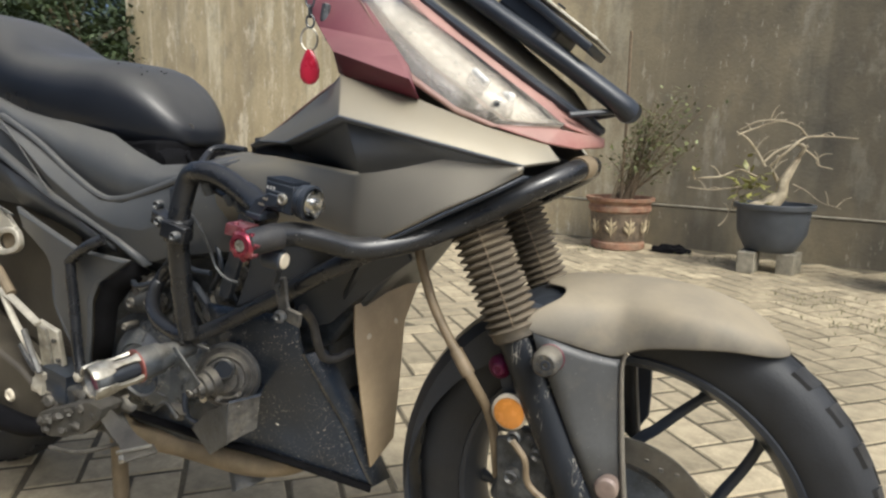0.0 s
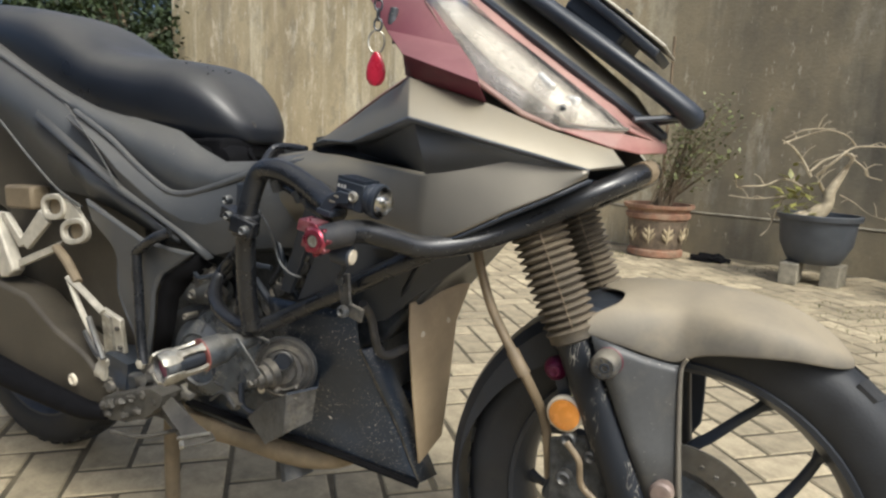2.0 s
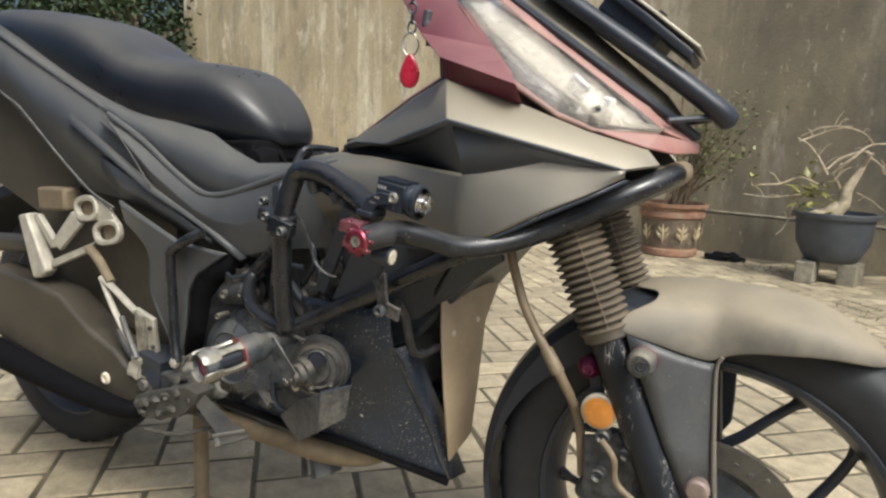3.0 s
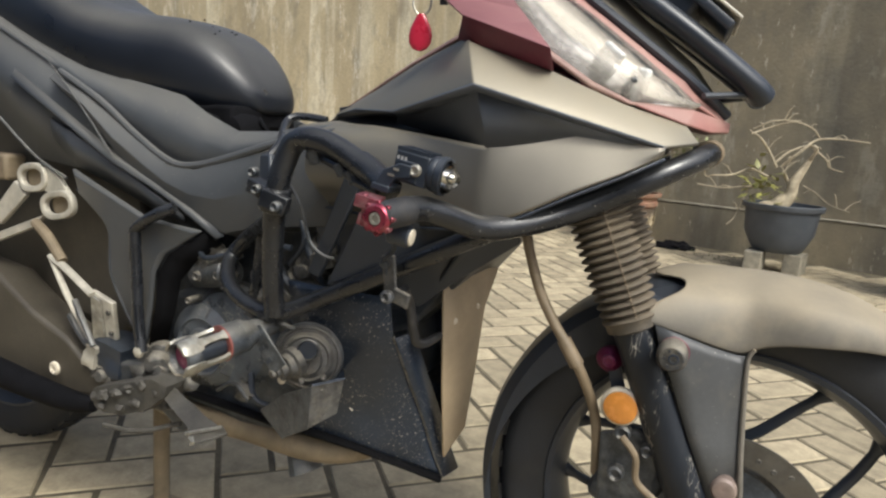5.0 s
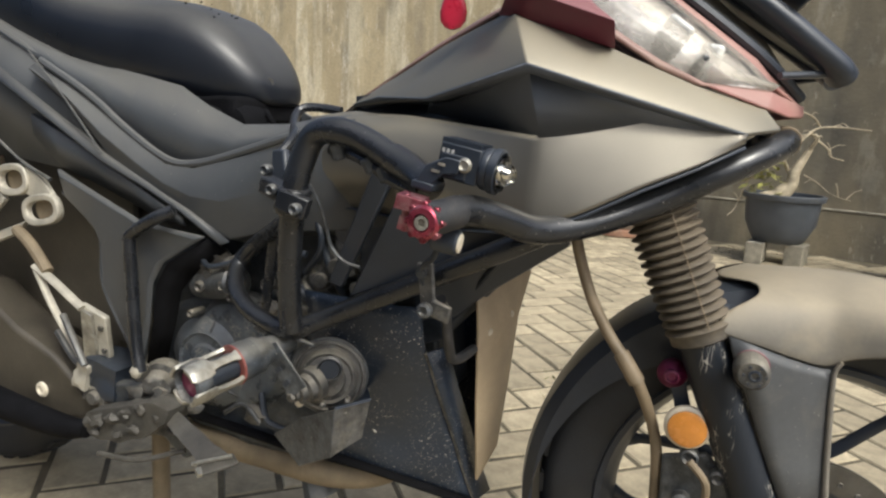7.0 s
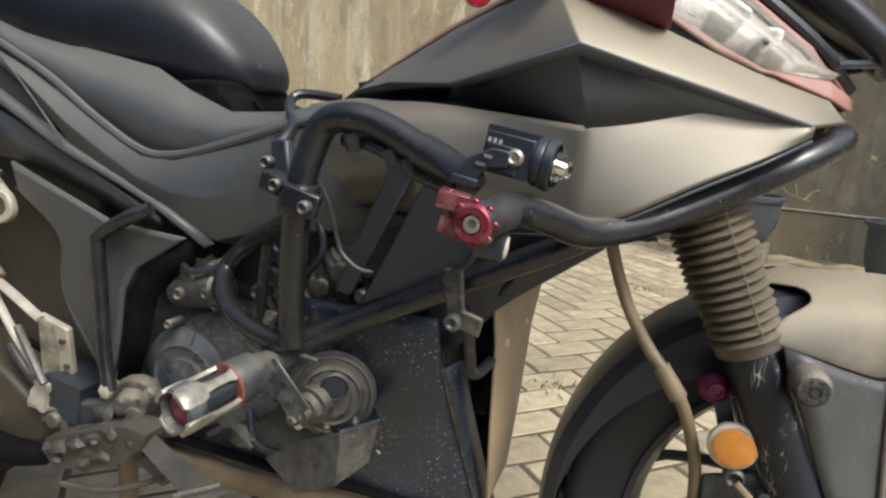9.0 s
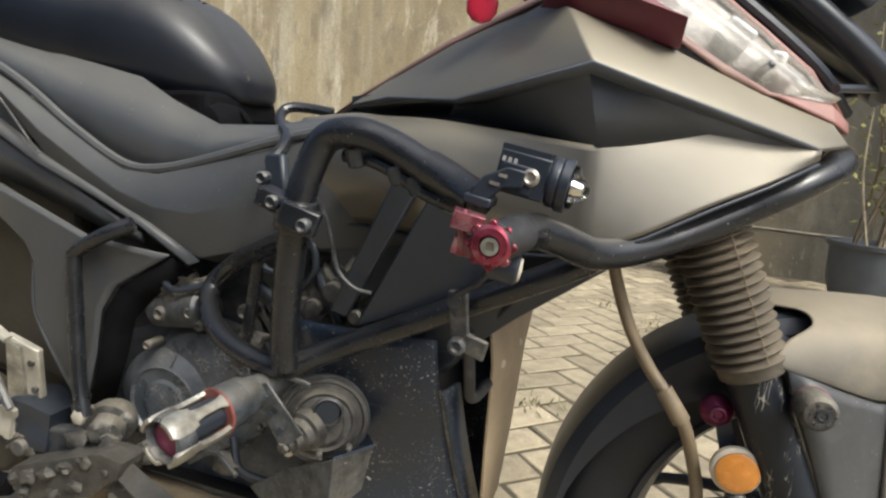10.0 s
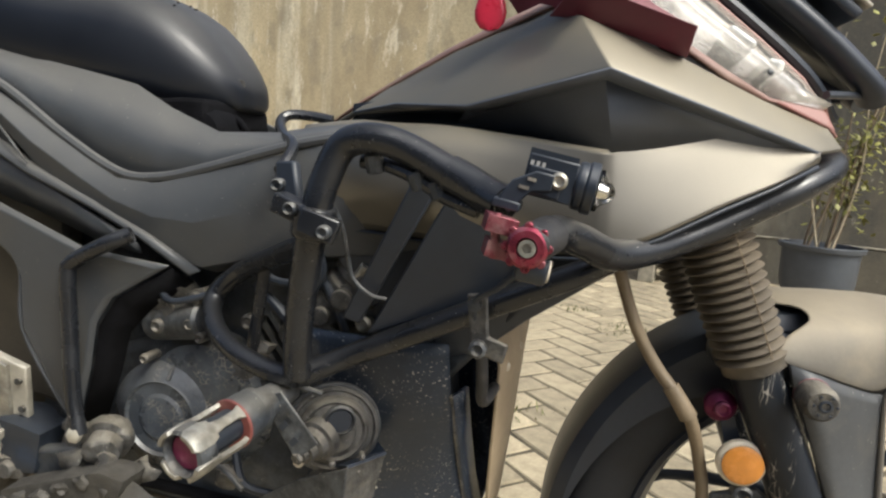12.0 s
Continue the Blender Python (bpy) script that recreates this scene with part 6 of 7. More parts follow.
part("rear_shock", lathe(S(-1.00, 0.02, 0.62), V((-0.15, 0, -1)), [(0, 0.02)] + [(0.02 + 0.014 * i + d, 0.030 + r) for i in range(12) for d, r in ((0, 0), (0.004, 0.006), (0.008, 0.0))] + [(0.2, 0.02)], 18), DARKCASE, moto, "dark rear shock")
part("rear_frame", plate([S(-1.55, 0.085, 0.90), S(-1.00, 0.11, 0.72), S(-0.86, 0.11, 0.62), S(-0.86, 0.10, 0.36), S(-0.98, 0.09, 0.38), S(-1.12, 0.085, 0.50), S(-1.55, 0.085, 0.66)], 0.05), SWINGM, moto, "brown-dusted rear subframe and fender", bevel=0.006)
part("rear_inner", box(S(-1.12, 0.03, 0.49), (0.46, 0.12, 0.24), pose(0, 0, 0, 0, 8, -3)), SWINGM, moto, "dark inner rear fender", bevel=0.02)
rings = []
for i in range(19):
    a = 18 + 130 * i / 18
    rings.append([wheel_pt(S(-1.43, -0.02, 0.284), r, a, h) for r, h in ((0.335, 0.085), (0.362, 0.075), (0.374, 0.035), (0.376, 0.0), (0.374, -0.035), (0.362, -0.075), (0.335, -0.085), (0.350, 0.0))])
part("rear_hugger", loft(rings), RUBBER, moto, "black fender arched over the rear wheel")
ex = part("exhaust_pipe", tube([S(-0.46, -0.03, 0.34), S(-0.44, 0.00, 0.27), S(-0.47, 0.030, 0.236), S(-0.54, 0.066, 0.232), S(-0.66, 0.088, 0.246), S(-0.78, 0.095, 0.248), S(-0.95, 0.06, 0.25), S(-1.12, 0.03, 0.26)], 0.0225, 16, 6), TAN, moto, "mud-brown exhaust pipe")
part("side_stand", join(tube([S(-0.905, 0.028, 0.30), S(-0.908, 0.028, 0.20), S(-0.91, 0.028, 0.10), S(-0.912, 0.028, 0.0)], 0.0165, 12, 4, 0.8), box(S(-0.912, 0.028, GZ + 0.005), (0.06, 0.045, 0.010))), TAN, moto, "dust-covered stand leg on the paving", bevel=0.001)
part("stand_foot", tube([S(-0.60, 0.02, 0.25), S(-0.585, 0.03, 0.20), S(-0.57, 0.035, 0.165)], (0.022, 0.03), 10, 4, 0.6), DARKCASE, ex, "dark stand spring bracket")

# dusty lumps, clips and pipes about the engine
g4 = random.Random(8)
for x, h, z, r in ((-0.492, 0.125, 0.560, 0.020), (-0.470, 0.125, 0.580, 0.016), (-0.515, 0.125, 0.540, 0.017), (-0.800, 0.145, 0.362, 0.022), (-0.785, 0.150, 0.345, 0.018), (-0.815, 0.140, 0.338, 0.016), (-0.700, 0.118, 0.520, 0.013), (-0.665, 0.122, 0.540, 0.012), (-0.905, 0.150, 0.345, 0.020), (-0.885, 0.160, 0.315, 0.017)):
    c = S(x, h, z)
    part("engine_fitting", join(box(c, (r * 1.9, 0.03, r * 1.5), pose(0, 0, 0, 0, g4.uniform(-40, 40), -3)), rod(c + SIDE * 0.005, c + SIDE * (0.018 + 0.3 * r), r * 0.62, 12), rod(c + V((-r * 1.4, 0, r * 0.3)), c + V((r * 1.5, 0, -r * 0.2)), r * 0.40, 10)), DUSTMETAL, eng, bevel=0.002)
for a, b, c, r in (((-0.53, 0.14, 0.63), (-0.515, 0.145, 0.585), (-0.545, 0.135, 0.545), 0.004), ((-0.60, 0.135, 0.60), (-0.575, 0.145, 0.575), (-0.540, 0.14, 0.57), 0.0045), ((-0.72, 0.13, 0.545), (-0.69, 0.145, 0.535), (-0.64, 0.14, 0.55), 0.004), ((-0.62, 0.125, 0.36), (-0.60, 0.140, 0.33), (-0.56, 0.135, 0.32), 0.005)):
    part("engine_hose", tube([S(*a), S(*b), S(*c)], r, 8, 6), BLACK, eng)

ca, cb = S(-0.552, 0.112, 0.492), S(-0.478, 0.112, 0.588)
cd = (cb - ca).normalized()
prof = [(0, 0.02), (0.004, 0.030)]
for k in range(5):
    prof += [(0.014 + 0.021 * k, 0.030), (0.017 + 0.021 * k, 0.0245), (0.022 + 0.021 * k, 0.0245), (0.025 + 0.021 * k, 0.030)]
prof += [(0.118, 0.030), (0.121, 0.022)]
part("intake_pipe", lathe(ca, cd, prof, 24), DUSTMETAL, eng, "ribbed dusty intake pipe", bevel=0.001)
part("intake_clip", join(rod(S(-0.478, 0.140, 0.585), S(-0.468, 0.143, 0.600), 0.0065, 12), box(S(-0.470, 0.135, 0.577), (0.012, 0.016, 0.012))), SILVER, eng, bevel=0.001)
# joint under the rear-set bracket, with pale broken edges
part("joint_edge", muddy(box(S(-0.907, 0.170, 0.345), (0.022, 0.02, 0.036), pose(0, 0, 0, 0, 12, -3)), 0.005, 4, 70), ALLOY, sb)
part("joint_bolt", lathe(S(-0.878, 0.158, 0.323), SIDE, [(0, 0.0125), (0.012, 0.0125), (0.014, 0.010), (0.010, 0.006), (0.010, 0)], 16), ALLOY, sb)


def clump(c, r, seed):
    """A lump of dried mud: a ball pushed about by noise."""
    bm = bmesh.new()
    bmesh.ops.create_icosphere(bm, subdivisions=2, radius=1.0)
    for v in bm.verts:
        n = noise.noise(v.co * 1.7 + V((seed, 0, 0))) * 0.6 + noise.noise(v.co * 4.0 + V((0, seed, 0))) * 0.5
        v.co = V(c) + V((v.co.x * 1.3, v.co.y * 0.8, v.co.z)) * r * (1 + n)
    return bm


for i, (x, h, z, r) in enumerate(((-0.79, 0.180, 0.345, 0.014), (-0.745, 0.188, 0.358, 0.010), (-0.90, 0.165, 0.318, 0.014),
                                    (-0.75, 0.175, 0.300, 0.014), (-0.72, 0.160, 0.335, 0.013), (-0.69, 0.125, 0.548, 0.012), (-0.72, 0.128, 0.532, 0.014), (-0.655, 0.132, 0.512, 0.011), (-0.60, 0.150, 0.470, 0.012), (-0.575, 0.160, 0.500, 0.010), (-0.535, 0.206, 0.478, 0.012), (-0.62, 0.140, 0.335, 0.012))):
    part("mud_clump", clump(S(x, h, z), r, 3.1 * i), DUSTMETAL, eng, smooth=True, angle=50)
for i, (x, h, z, r) in enumerate(((-0.852, 0.226, 0.303, 0.012), (-0.826, 0.232, 0.312, 0.013), (-0.800, 0.232, 0.322, 0.012), (-0.776, 0.230, 0.334, 0.011), (-0.752, 0.226, 0.342, 0.012), (-0.835, 0.230, 0.292, 0.010), (-0.790, 0.232, 0.300, 0.011), (-0.728, 0.222, 0.336, 0.011), (-0.765, 0.228, 0.312, 0.012))):
    part("mud_clump", clump(S(x, h - 0.010, z), r * 0.60, 5.3 * i + 1), PEGM, peg, smooth=True, angle=50)
# wires and thin pipes between the engine and the frame
for a, b, c, r in (((-0.66, 0.155, 0.335), (-0.62, 0.165, 0.36), (-0.585, 0.175, 0.345), 0.003), ((-0.545, 0.20, 0.492), (-0.52, 0.205, 0.486), (-0.49, 0.20, 0.478), 0.0028), ((-0.95, 0.17, 0.43), (-0.91, 0.185, 0.40), (-0.885, 0.19, 0.37), 0.005), ((-0.97, 0.165, 0.40), (-0.93, 0.17, 0.365), (-0.90, 0.175, 0.36), 0.006)):
    part("thin_pipe", tube([S(*a), S(*b), S(*c)], r, 8, 6), CASE, eng)

# key ring hanging at the dash
kf = new("key_ring")
kf.location = (0, 0, 0)
tagged(kf, "key chain with a red teardrop fob hanging from the motorcycle's dash", "key ring")
fc = V((-0.362, -0.118, 0.862))
rings = []
for z, r in ((-0.021, 0.003), (-0.019, 0.009), (-0.012, 0.0145), (-0.003, 0.0155), (0.006, 0.0135), (0.014, 0.0095), (0.020, 0.006), (0.023, 0.003)):
    rings.append([fc + V((r * math.cos(a), 0.0035 * math.sin(a), z)) for a in (2 * math.pi * k / 20 for k in range(20))])
part("fob", loft(rings), FOBM, kf, "glossy red teardrop fob")


def link(c, r, wire, turn, tall=1.5):
    pts = []
    for k in range(21):
        a = 2 * math.pi * k / 20
        pts.append(V(c) + V((r * math.cos(a) * math.cos(turn), r * math.cos(a) * math.sin(turn), r * tall * math.sin(a))))
    return tube(pts, wire, 6, 1)


part("split_ring", link(fc + V((0, 0, 0.036)), 0.011, 0.0014, 0.3, 1.35), SILVER, kf)
for i in range(5):
    part("chain_link", link(fc + V((0.002, 0, 0.058 + 0.0125 * i)), 0.0052, 0.0015, 0.3 + 1.57 * (i % 2)), DARKCASE, kf)
part("key_bunch", join(rod(fc + V((0.018, 0.006, 0.052)), fc + V((0.022, 0.008, 0.080)), 0.006, 10), box(fc + V((0.026, 0.006, 0.046)), (0.010, 0.004, 0.024))), CASE, kf, "small dusty keys", bevel=0.001)

rnd = random.Random(5)


def leaf(bm, p, d, ln, wd):
    """One leaf: a folded blade of four triangles."""
    d = V(d).normalized()
    s = d.cross(V((rnd.uniform(-0.4, 0.4), rnd.uniform(-0.4, 0.4), 1))).normalized()
    up = s.cross(d)
    a, b = V(p), V(p) + d * ln
    m = a.lerp(b, 0.45)
    vs = [bm.verts.new(q) for q in (a, m + s * wd - up * wd * 0.3, b - up * ln * 0.12, m - s * wd - up * wd * 0.3, m)]
    for f in ((0, 1, 4), (1, 2, 4), (2, 3, 4), (3, 0, 4)):
        bm.faces.new([vs[i] for i in f])


def pot(name, c, z0, h, rb, rt, material, label, rim=0.02, wall_t=0.012, seg=40):
    p = new(name)
    p.location = (0, 0, 0)
    tagged(p, label, "plant pot")
    prof = [(0, rb * 0.80), (0.008, rb * 0.90), (h * 0.14, rb * 1.02), (h * 0.40, rb + (rt - rb) * 0.62), (h - rim * 1.6, rt - 0.012), (h - rim * 1.5, rt + 0.006), (h - 0.004, rt + 0.012), (h, rt + 0.008), (h, rt - wall_t), (h - 0.05, rt - wall_t - 0.01), (h - 0.052, 0.0)]
    part("pot_body", lathe((c[0], c[1], z0), (0, 0, 1), prof, seg), material, p)
    part("soil", lathe((c[0], c[1], z0 + h - 0.05), (0, 0, 1), [(0, rt - wall_t - 0.008), (0.012, rt - wall_t - 0.02), (0.022, 0.05), (0.024, 0)], 24), SOIL, p, "dry soil")
    return p


# grey pot with the pale crooked shrub, on two concrete blocks
BC = (0.60, 3.74)
BH = 0.135
for x, y, r in ((0.475, 3.665, -14), (0.715, 3.70, -20)):
    b = part("concrete_block", box((x, y, GZ + BH / 2), (0.105, 0.20, BH), pose(0, 0, 0, 0, 0, r)), CEMENT, smooth=False, bevel=0.006)
    tagged(b, "rough grey concrete block under the plant pot", "block", "pot blocks")
pot("plant_pot", BC, GZ + BH, 0.31, 0.165, 0.232, POTBLACK, "large dark grey plastic pot standing on two blocks", rim=0.022)
ZB = GZ + BH + 0.27
bons = new("shrub")
tagged(bons, "crooked desert rose shrub with pale bare branches and few leaves", "shrub")


def bpt(dx_, dz, dy=0.0):
    """A point of the shrub: across the view, up, and depth."""
    return V((BC[0] - 0.02 + dx_ * 1.12, BC[1] + dx_ * 0.17 + dy, ZB + dz * 1.12))


part("trunk", tube([bpt(-0.04, -0.03), bpt(0.0, 0.02), bpt(0.045, 0.085), bpt(0.055, 0.16), bpt(0.09, 0.23, 0.02), bpt(0.12, 0.30, 0.02)], (0.054, 0.017), 14, 6), BARK, bons, "swollen pale trunk")
part("root", tube([bpt(-0.16, -0.03, -0.02), bpt(-0.10, 0.02, -0.03), bpt(-0.04, 0.03, -0.02), bpt(0.02, 0.07)], (0.016, 0.034), 10, 5), BARK, bons)
for i, (pts, r) in enumerate((
        ([(0.05, 0.13), (0.02, 0.17), (-0.01, 0.22)], (0.022, 0.014)),
        ([(0.12, 0.30), (0.14, 0.36), (0.09, 0.37), (0.0, 0.33), (-0.06, 0.27)], (0.016, 0.009)),
        ([(-0.05, 0.24), (-0.10, 0.33), (-0.16, 0.40), (-0.22, 0.44)], (0.015, 0.006)),
        ([(-0.02, 0.25), (0.06, 0.34), (0.14, 0.41), (0.26, 0.42), (0.40, 0.41)], (0.014, 0.005)),
        ([(-0.21, 0.42), (-0.12, 0.46), (0.0, 0.50), (0.10, 0.47), (0.16, 0.41)], (0.008, 0.007)),
        ([(-0.20, 0.45), (-0.10, 0.50), (0.04, 0.51)], (0.007, 0.004)),
        ([(-0.08, 0.18), (-0.18, 0.22), (-0.28, 0.18), (-0.38, 0.17), (-0.42, 0.16), (-0.43, 0.21)], (0.010, 0.005)),
        ([(-0.06, 0.13), (-0.20, 0.12), (-0.32, 0.10), (-0.46, 0.11)], (0.007, 0.004)),
        ([(-0.14, 0.12), (-0.18, 0.10), (-0.23, -0.06), (-0.27, -0.11)], (0.008, 0.005)),
        ([(-0.15, 0.06), (-0.13, -0.03), (-0.09, -0.10)], (0.007, 0.006)),
        ([(0.10, 0.15), (0.18, 0.11), (0.26, 0.05), (0.36, 0.02)], (0.006, 0.003)),
        ([(0.13, 0.36), (0.20, 0.30), (0.22, 0.26), (0.30, 0.24)], (0.010, 0.004)))):
    line = [bpt(x, z, 0.03 * math.sin(3 * i + 2.1 * k)) for k, (x, z) in enumerate(pts)]
    part("branch", tube(line, (r[0] * 0.72, r[1] * 0.72), 8, 5), BARK, bons)
    sm = spline(line, 8)
    for k in range(3):
        p = sm[rnd.randrange(4, len(sm))]
        q = p + V((rnd.uniform(-0.09, 0.09), rnd.uniform(-0.04, 0.04), rnd.uniform(-0.02, 0.09)))
        part("twig", tube([p, p.lerp(q, 0.5) + V((0, 0, 0.015)), q], (0.0042, 0.0022), 6, 4), BARK, bons)
bm = bmesh.new()
for k in range(60):
    c = bpt(rnd.gauss(-0.10, 0.05), rnd.gauss(0.12, 0.05), rnd.gauss(0, 0.04))
    leaf(bm, c, (rnd.uniform(-1, 1), rnd.uniform(-1, 0.6), rnd.uniform(-0.4, 0.7)), rnd.uniform(0.06, 0.10), rnd.uniform(0.012, 0.020))
for k in range(9):
    leaf(bm, bpt(-0.42, 0.21), (rnd.uniform(-1, 1), rnd.uniform(-1, 1), rnd.uniform(0.2, 1)), 0.045, 0.010)
part("leaves", bm, LEAF, bons, "yellow-green narrow leaves")

# terracotta pot with the leafy bush and a dark stake
TC = (-0.42, 4.24)
tp = new("plant_pot")
tagged(tp, "terracotta pot with pale leaf reliefs and moulded bands", "plant pot")

part("pot_body", lathe((TC[0], TC[1], GZ), (0, 0, 1), [(0, 0.19), (0.01, 0.205), (0.05, 0.205), (0.06, 0.188), (0.29, 0.222), (0.30, 0.238), (0.33, 0.240), (0.34, 0.228), (0.36, 0.232), (0.375, 0.258), (0.40, 0.262), (0.40, 0.235), (0.34, 0.22), (0.338, 0)], 48), TERRA, tp)
part("pot_field", lathe((TC[0], TC[1], GZ), (0, 0, 1), [(0.066, 0.180), (0.068, 0.1915), (0.284, 0.2235), (0.286, 0.21)], 48), GLAZE, tp, "dark moulded field of the pot")
for k in range(10):
    a = radians(36 * k + 10)
    rr = 0.208
    c = V((TC[0] + rr * math.cos(a), TC[1] + rr * math.sin(a), GZ + 0.175))
    o, t = V((math.cos(a), math.sin(a), 0.14)), V((-math.sin(a), math.cos(a), 0))
    bm = bmesh.new()
    for s, zz, ln in ((0, -0.08, 0.17), (1, -0.05, 0.09), (-1, -0.05, 0.09), (1, 0.0, 0.07), (-1, 0.0, 0.07)):
        p0 = c + V((0, 0, zz)) + o * 0.004
        d = (V((0, 0, 1)) + t * 0.7 * s + o * 0.14).normalized()
        q = d.cross(o).normalized()
        vs = [bm.verts.new(v) for v in (p0, p0 + d * ln * 0.5 + q * 0.014 + o * 0.002, p0 + d * ln, p0 + d * ln * 0.5 - q * 0.014 + o * 0.002, p0 + d * ln * 0.5 + o * 0.01)]
        for f in ((0, 1, 4), (1, 2, 4), (2, 3, 4), (3, 0, 4)):
            bm.faces.new([vs[i] for i in f])
    part("leaf_relief", bm, IVORY, tp)
part("soil", lathe((TC[0], TC[1], GZ + 0.345), (0, 0, 1), [(0, 0.225), (0.01, 0.2), (0.02, 0)], 24), SOIL, tp)
bush = new("bush")
tagged(bush, "airy green bush growing in the terracotta pot", "bush")
bm = bmesh.new()
for i in range(34):
    a, sp2 = rnd.uniform(0, 6.28), rnd.uniform(0.05, 0.40)
    tip = V((TC[0] + 0.24 + sp2 * math.cos(a), TC[1] + 0.3 * sp2 * math.sin(a) - 0.03, GZ + rnd.uniform(0.62, 1.16)))
    base = V((TC[0] + rnd.uniform(-0.08, 0.08), TC[1] + rnd.uniform(-0.06, 0.06), GZ + 0.36))
    md = base.lerp(tip, 0.5) + V((rnd.uniform(-0.05, 0.05), 0, 0.05))
    part("stem", tube([base, md, tip], (0.006, 0.002), 6, 4), TWIG, bush)
    for k in range(24):
        p = md.lerp(tip, rnd.random()) + V((rnd.gauss(0, 0.05), rnd.gauss(0, 0.04), rnd.gauss(0, 0.05)))
        leaf(bm, p, (rnd.uniform(-1, 1), rnd.uniform(-1, 0.5), rnd.uniform(-0.3, 0.8)), rnd.uniform(0.026, 0.052), rnd.uniform(0.008, 0.015))
part("leaves", bm, LEAF_BUSH, bush, "small green leaves")
stake = part("garden_stake", tube([(TC[0] + 0.0, TC[1] - 0.04, GZ + 0.36), (TC[0] + 0.01, TC[1] - 0.04, 0.9), (TC[0] + 0.0, TC[1] - 0.04, 1.62)], 0.011, 8, 4), TWIG)
tagged(stake, "thin dark wooden stake in the terracotta pot", "stake")

# third pot with a climbing plant
DC = (1.42, 3.36)
pot("plant_pot", DC, GZ, 0.375, 0.175, 0.225, POTBLACK, "round black plastic pot with climbing stems", rim=0.02)
vine = new("climbing_plant")
tagged(vine, "tall climbing plant with pale stems in a black pot", "climbing plant")
bm = bmesh.new()
for i in range(11):
    b0 = V((DC[0] + rnd.uniform(-0.10, 0.10), DC[1] + rnd.uniform(-0.06, 0.06), GZ + 0.34))
    lean = rnd.uniform(-0.10, 0.30)
    top_ = b0 + V((lean, rnd.uniform(-0.05, 0.1), rnd.uniform(0.7, 1.6)))
    line = [b0, b0.lerp(top_, 0.33) + V((rnd.uniform(-0.06, 0.06), 0, 0)), b0.lerp(top_, 0.66) + V((rnd.uniform(-0.06, 0.06), 0, 0)), top_]
    part("stem", tube(line, (0.016 if i == 0 else 0.008, 0.003), 8, 4), BARK if i < 5 else TWIG, vine)
    sm = spline(line, 10)
    for k in range(46):
        p = sm[rnd.randrange(6, len(sm))] + V((rnd.gauss(0, 0.07), rnd.gauss(0, 0.05), rnd.gauss(0, 0.04)))
        leaf(bm, p, (rnd.uniform(-1, 1), rnd.uniform(-1, 0.5), rnd.uniform(-0.9, 0.4)), rnd.uniform(0.035, 0.07), rnd.uniform(0.010, 0.018))
part("leaves", bm, LEAF, vine, "pointed green leaves")

# dark heap of debris on the paving
HP = V((-0.02, 4.20, GZ))
bm = bmesh.new()
bmesh.ops.create_icosphere(bm, subdivisions=3, radius=1.0)
for v in bm.verts:
    n = noise.noise(v.co * 2.3) * 0.35 + noise.noise(v.co * 6.0) * 0.22
    v.co = HP + V((v.co.x * 0.14 * (1 + n), v.co.y * 0.09 * (1 + n), max(-0.002, v.co.z) * 0.055 * (1 + 1.6 * n)))
heap = part("debris_heap", bm, DEEPBLACK, smooth=False)
tagged(heap, "small flattened heap of black debris on the paving", "debris")

# weeds in the joints
bm = bmesh.new()
for cx, cy, n, r in ((0.95, 2.35, 150, 0.16), (0.75, 2.9, 90, 0.12), (0.12, 2.15, 60, 0.06), (-0.30, 1.05, 40, 0.05), (-0.05, 2.5, 40, 0.05), (1.9, 3.2, 120, 0.3), (-0.62, 4.0, 50, 0.1), (0.3, 3.95, 60, 0.2)):
    for k in range(n):
        p = V((cx + rnd.gauss(0, r), cy + rnd.gauss(0, r), GZ - 0.004))
        leaf(bm, p, (rnd.uniform(-1, 1), rnd.uniform(-1, 1), rnd.uniform(0.6, 1.6)), rnd.uniform(0.015, 0.045), rnd.uniform(0.0015, 0.0035))
weeds = part("weeds", bm, GRASS)
tagged(weeds, "sparse yellow-green weeds in the joints of the paving", "weeds", kind="stuff")

# trees beyond the end of the wall
def tree(x, y, h, seed, r):
    g = random.Random(seed)
    t = new("tree")
    tagged(t, "dark leafy tree beyond the end of the garden wall", "tree", "trees beyond the wall")
    part("trunk", tube([(x, y, GZ - 0.02), (x + 0.1, y, h * 0.3), (x - 0.05, y + 0.1, h * 0.55)], (0.16, 0.09), 12, 5), TWIG, t)
    b = bmesh.new()
    for i in range(9):
        a = g.uniform(0, 6.28)
        tip = V((x + r * g.uniform(0.4, 0.95) * math.cos(a), y + r * g.uniform(0.4, 0.95) * math.sin(a), h * g.uniform(0.5, 1.0)))
        s0 = V((x, y, h * g.uniform(0.25, 0.55)))
        part("limb", tube([s0, s0.lerp(tip, 0.5) + V((0, 0, 0.15)), tip], (0.05, 0.012), 8, 4), TWIG, t)
        for c in range(9):
            cc = s0.lerp(tip, g.uniform(0.35, 1.05)) + V((g.gauss(0, 0.35), g.gauss(0, 0.35), g.gauss(0, 0.3)))
            for k in range(85):
                p = cc + V((g.gauss(0, 0.22), g.gauss(0, 0.22), g.gauss(0, 0.20)))
                leaf(b, p, (g.uniform(-1, 1), g.uniform(-1, 1), g.uniform(-0.8, 0.4)), g.uniform(0.09, 0.16), g.uniform(0.028, 0.045))
    part("crown", b, LEAF_DARK, t, "loose crown of small dark leaves")


tree(-9.9, 7.3, 4.2, 11, 1.6)
tree(-12.5, 9.0, 5.0, 12, 2.0)
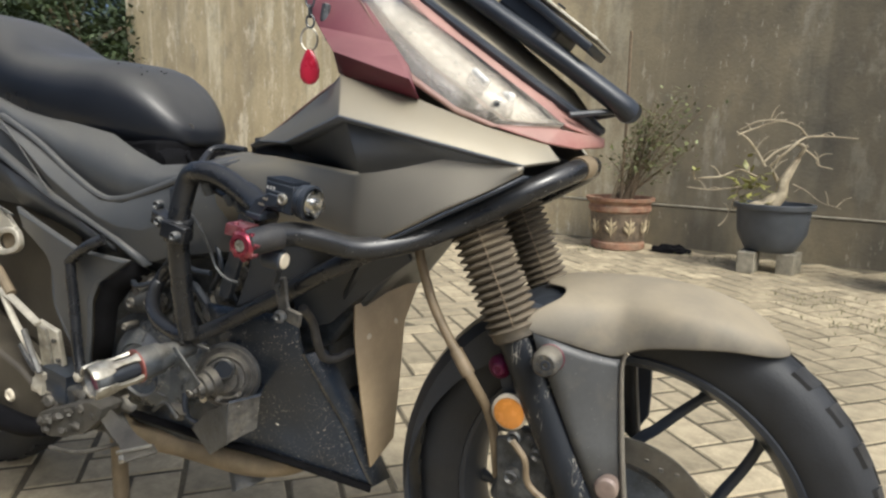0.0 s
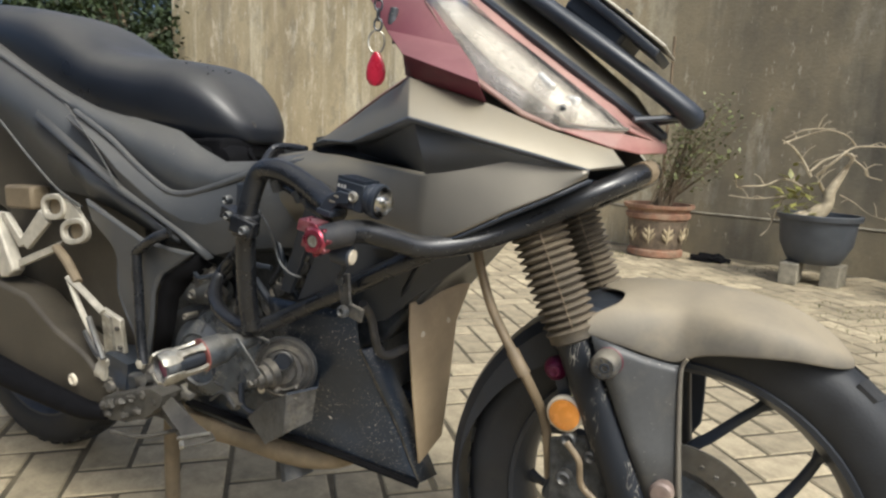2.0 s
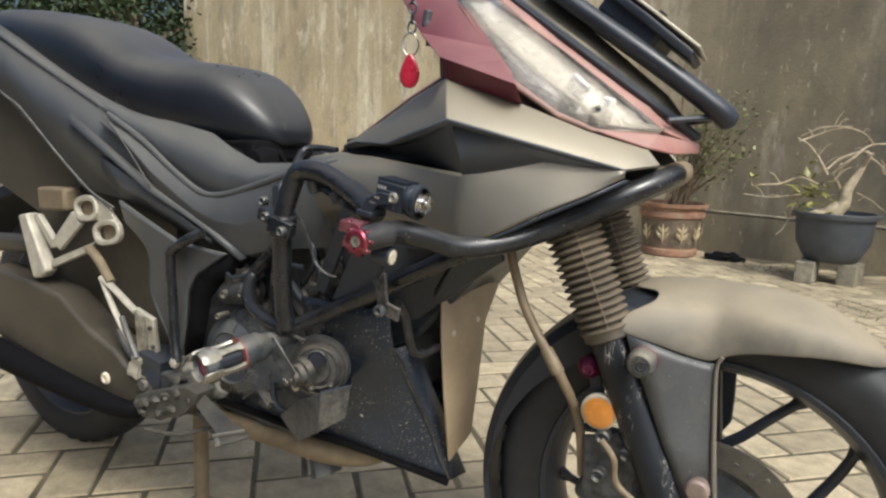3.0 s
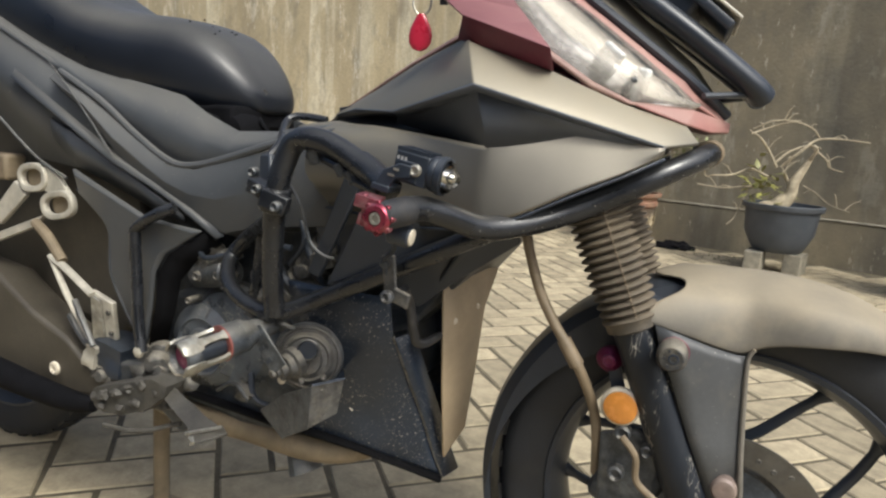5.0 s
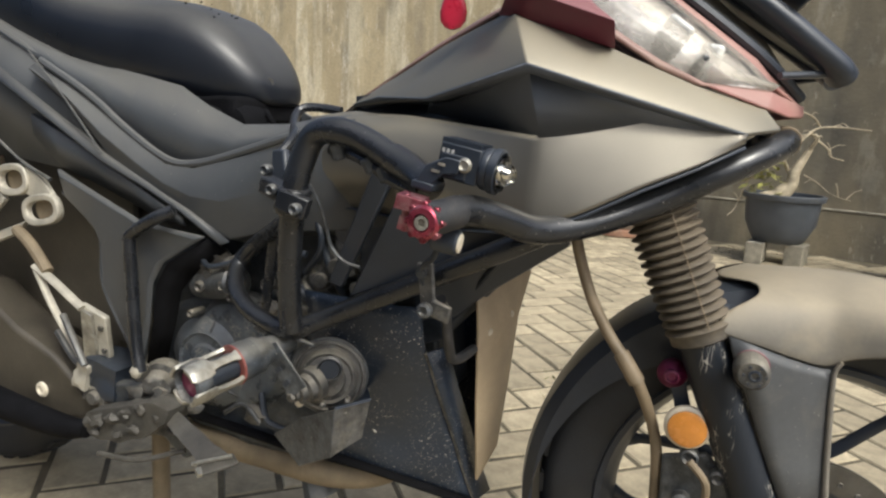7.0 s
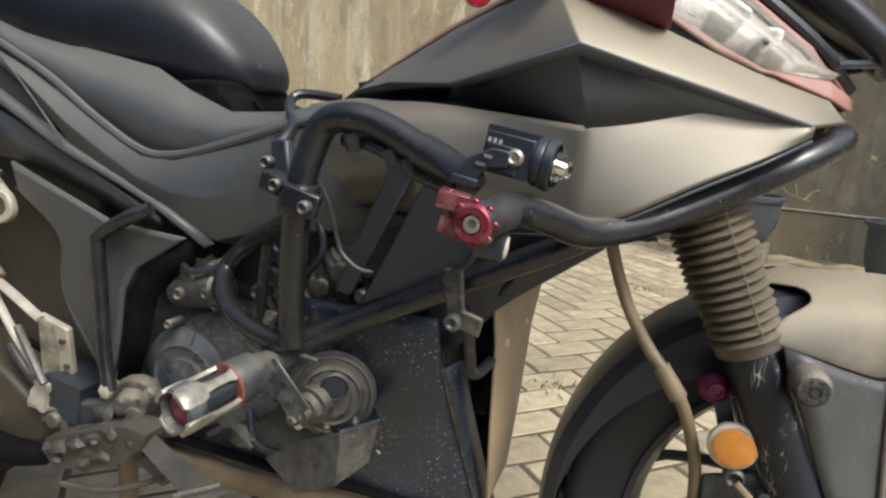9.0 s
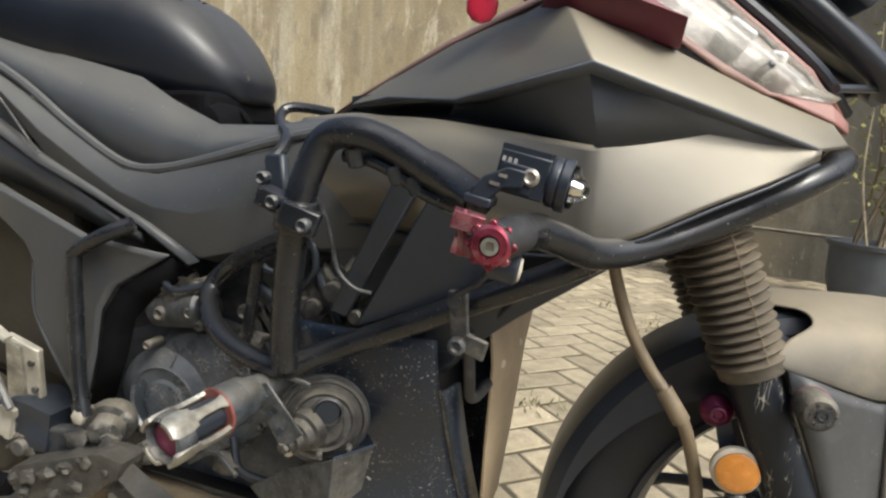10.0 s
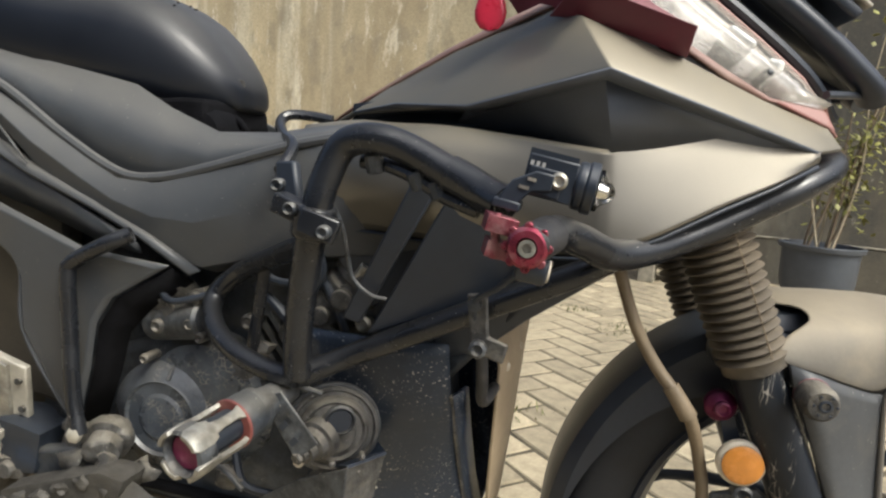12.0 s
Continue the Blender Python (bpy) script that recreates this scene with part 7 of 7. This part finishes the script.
tree(-12.2, 6.2, 4.4, 13, 1.8)
tree(-11.0, 10.5, 4.6, 14, 2.0)

# ---- paving: blocks in herringbone ----
BW, BL, GAP, TURN_P = 0.115, 0.230, 0.0115, radians(39.5)
ct, stt = math.cos(TURN_P), math.sin(TURN_P)
bed = part("pavement", mesh_of([(-9.5, -4.0, GZ - 0.0032), (6.0, -4.0, GZ - 0.0032), (6.0, wall_y(6.0) - 0.05, GZ - 0.0032), (-9.5, wall_y(-9.5) - 0.05, GZ - 0.0032)], [(0, 1, 2, 3)]), SAND, smooth=False)
tagged(bed, "sandy yard paved with worn cream concrete blocks in herringbone", "pavement", kind="structure")


def block_shape(lx, ly):
    c, h = 0.0035, 0.05
    x, y = lx / 2, ly / 2
    vs = []
    for ix, iy, z in ((x - c, y - c, 0.0), (x, y, -c), (x, y, -h)):
        vs += [(-ix, -iy, z), (ix, -iy, z), (ix, iy, z), (-ix, iy, z)]
    fs = [(0, 1, 2, 3)] + [(i * 4 + j, i * 4 + 4 + j, i * 4 + 4 + (j + 1) % 4, i * 4 + (j + 1) % 4) for i in (0, 1) for j in range(4)]
    return vs, fs


shapes = []
for w_, l_ in ((BL - GAP, BW - GAP), (BW - GAP, BL - GAP)):
    vs, fs = block_shape(w_, l_)
    bm = mesh_of(vs, fs)
    me = bpy.data.meshes.new("paver")
    bm.to_mesh(me)
    bm.free()
    me.materials.append(PAVER)
    shapes.append((me, vs, fs))
far_v, far_f = [], []
near = 0
g = random.Random(3)
for i in range(-95, 96):
    for j in range(-60, 61):
        # every cell (i, j) of the diagonal repeat holds one lying and one standing block
        for kind, (u0, v0) in ((0, (BW * (i + 2 * j) , BW * (i - 2 * j))), (1, (BW * (i + 2 * j) - 0.5 * BW, BW * (i - 2 * j) + 1.5 * BW))):
            px, py = ct * u0 - stt * v0 - 0.42, stt * u0 + ct * v0 + 0.30
            if not (-7.5 < px < 4.6 and -3.85 < py < wall_y(px) - 0.16):
                continue
            me, vs, fs = shapes[kind]
            dz, tx, ty, tz = g.gauss(0, 0.0008), g.gauss(0, 0.005), g.gauss(0, 0.005), g.gauss(0, 0.018)
            m = Matrix.LocRotScale((px, py, GZ + dz), Euler((tx, ty, TURN_P + tz)), None)
            if -1.75 < px < 0.75 and -0.35 < py < 2.35 and near < 300:
                ob = new("paver", me)
                ob.matrix_world = m
                ob.parent = bed
                near += 1
            else:
                k = len(far_v)
                far_v += [tuple(m @ V(v)) for v in vs]
                far_f += [tuple(k + q for q in f) for f in fs]
me = bpy.data.meshes.new("pavers")
me.from_pydata(far_v, [], far_f)
me.materials.append(PAVER_FAR)
rest = new("pavers", me)
rest.parent = bed
tagged(rest, kind="stuff")
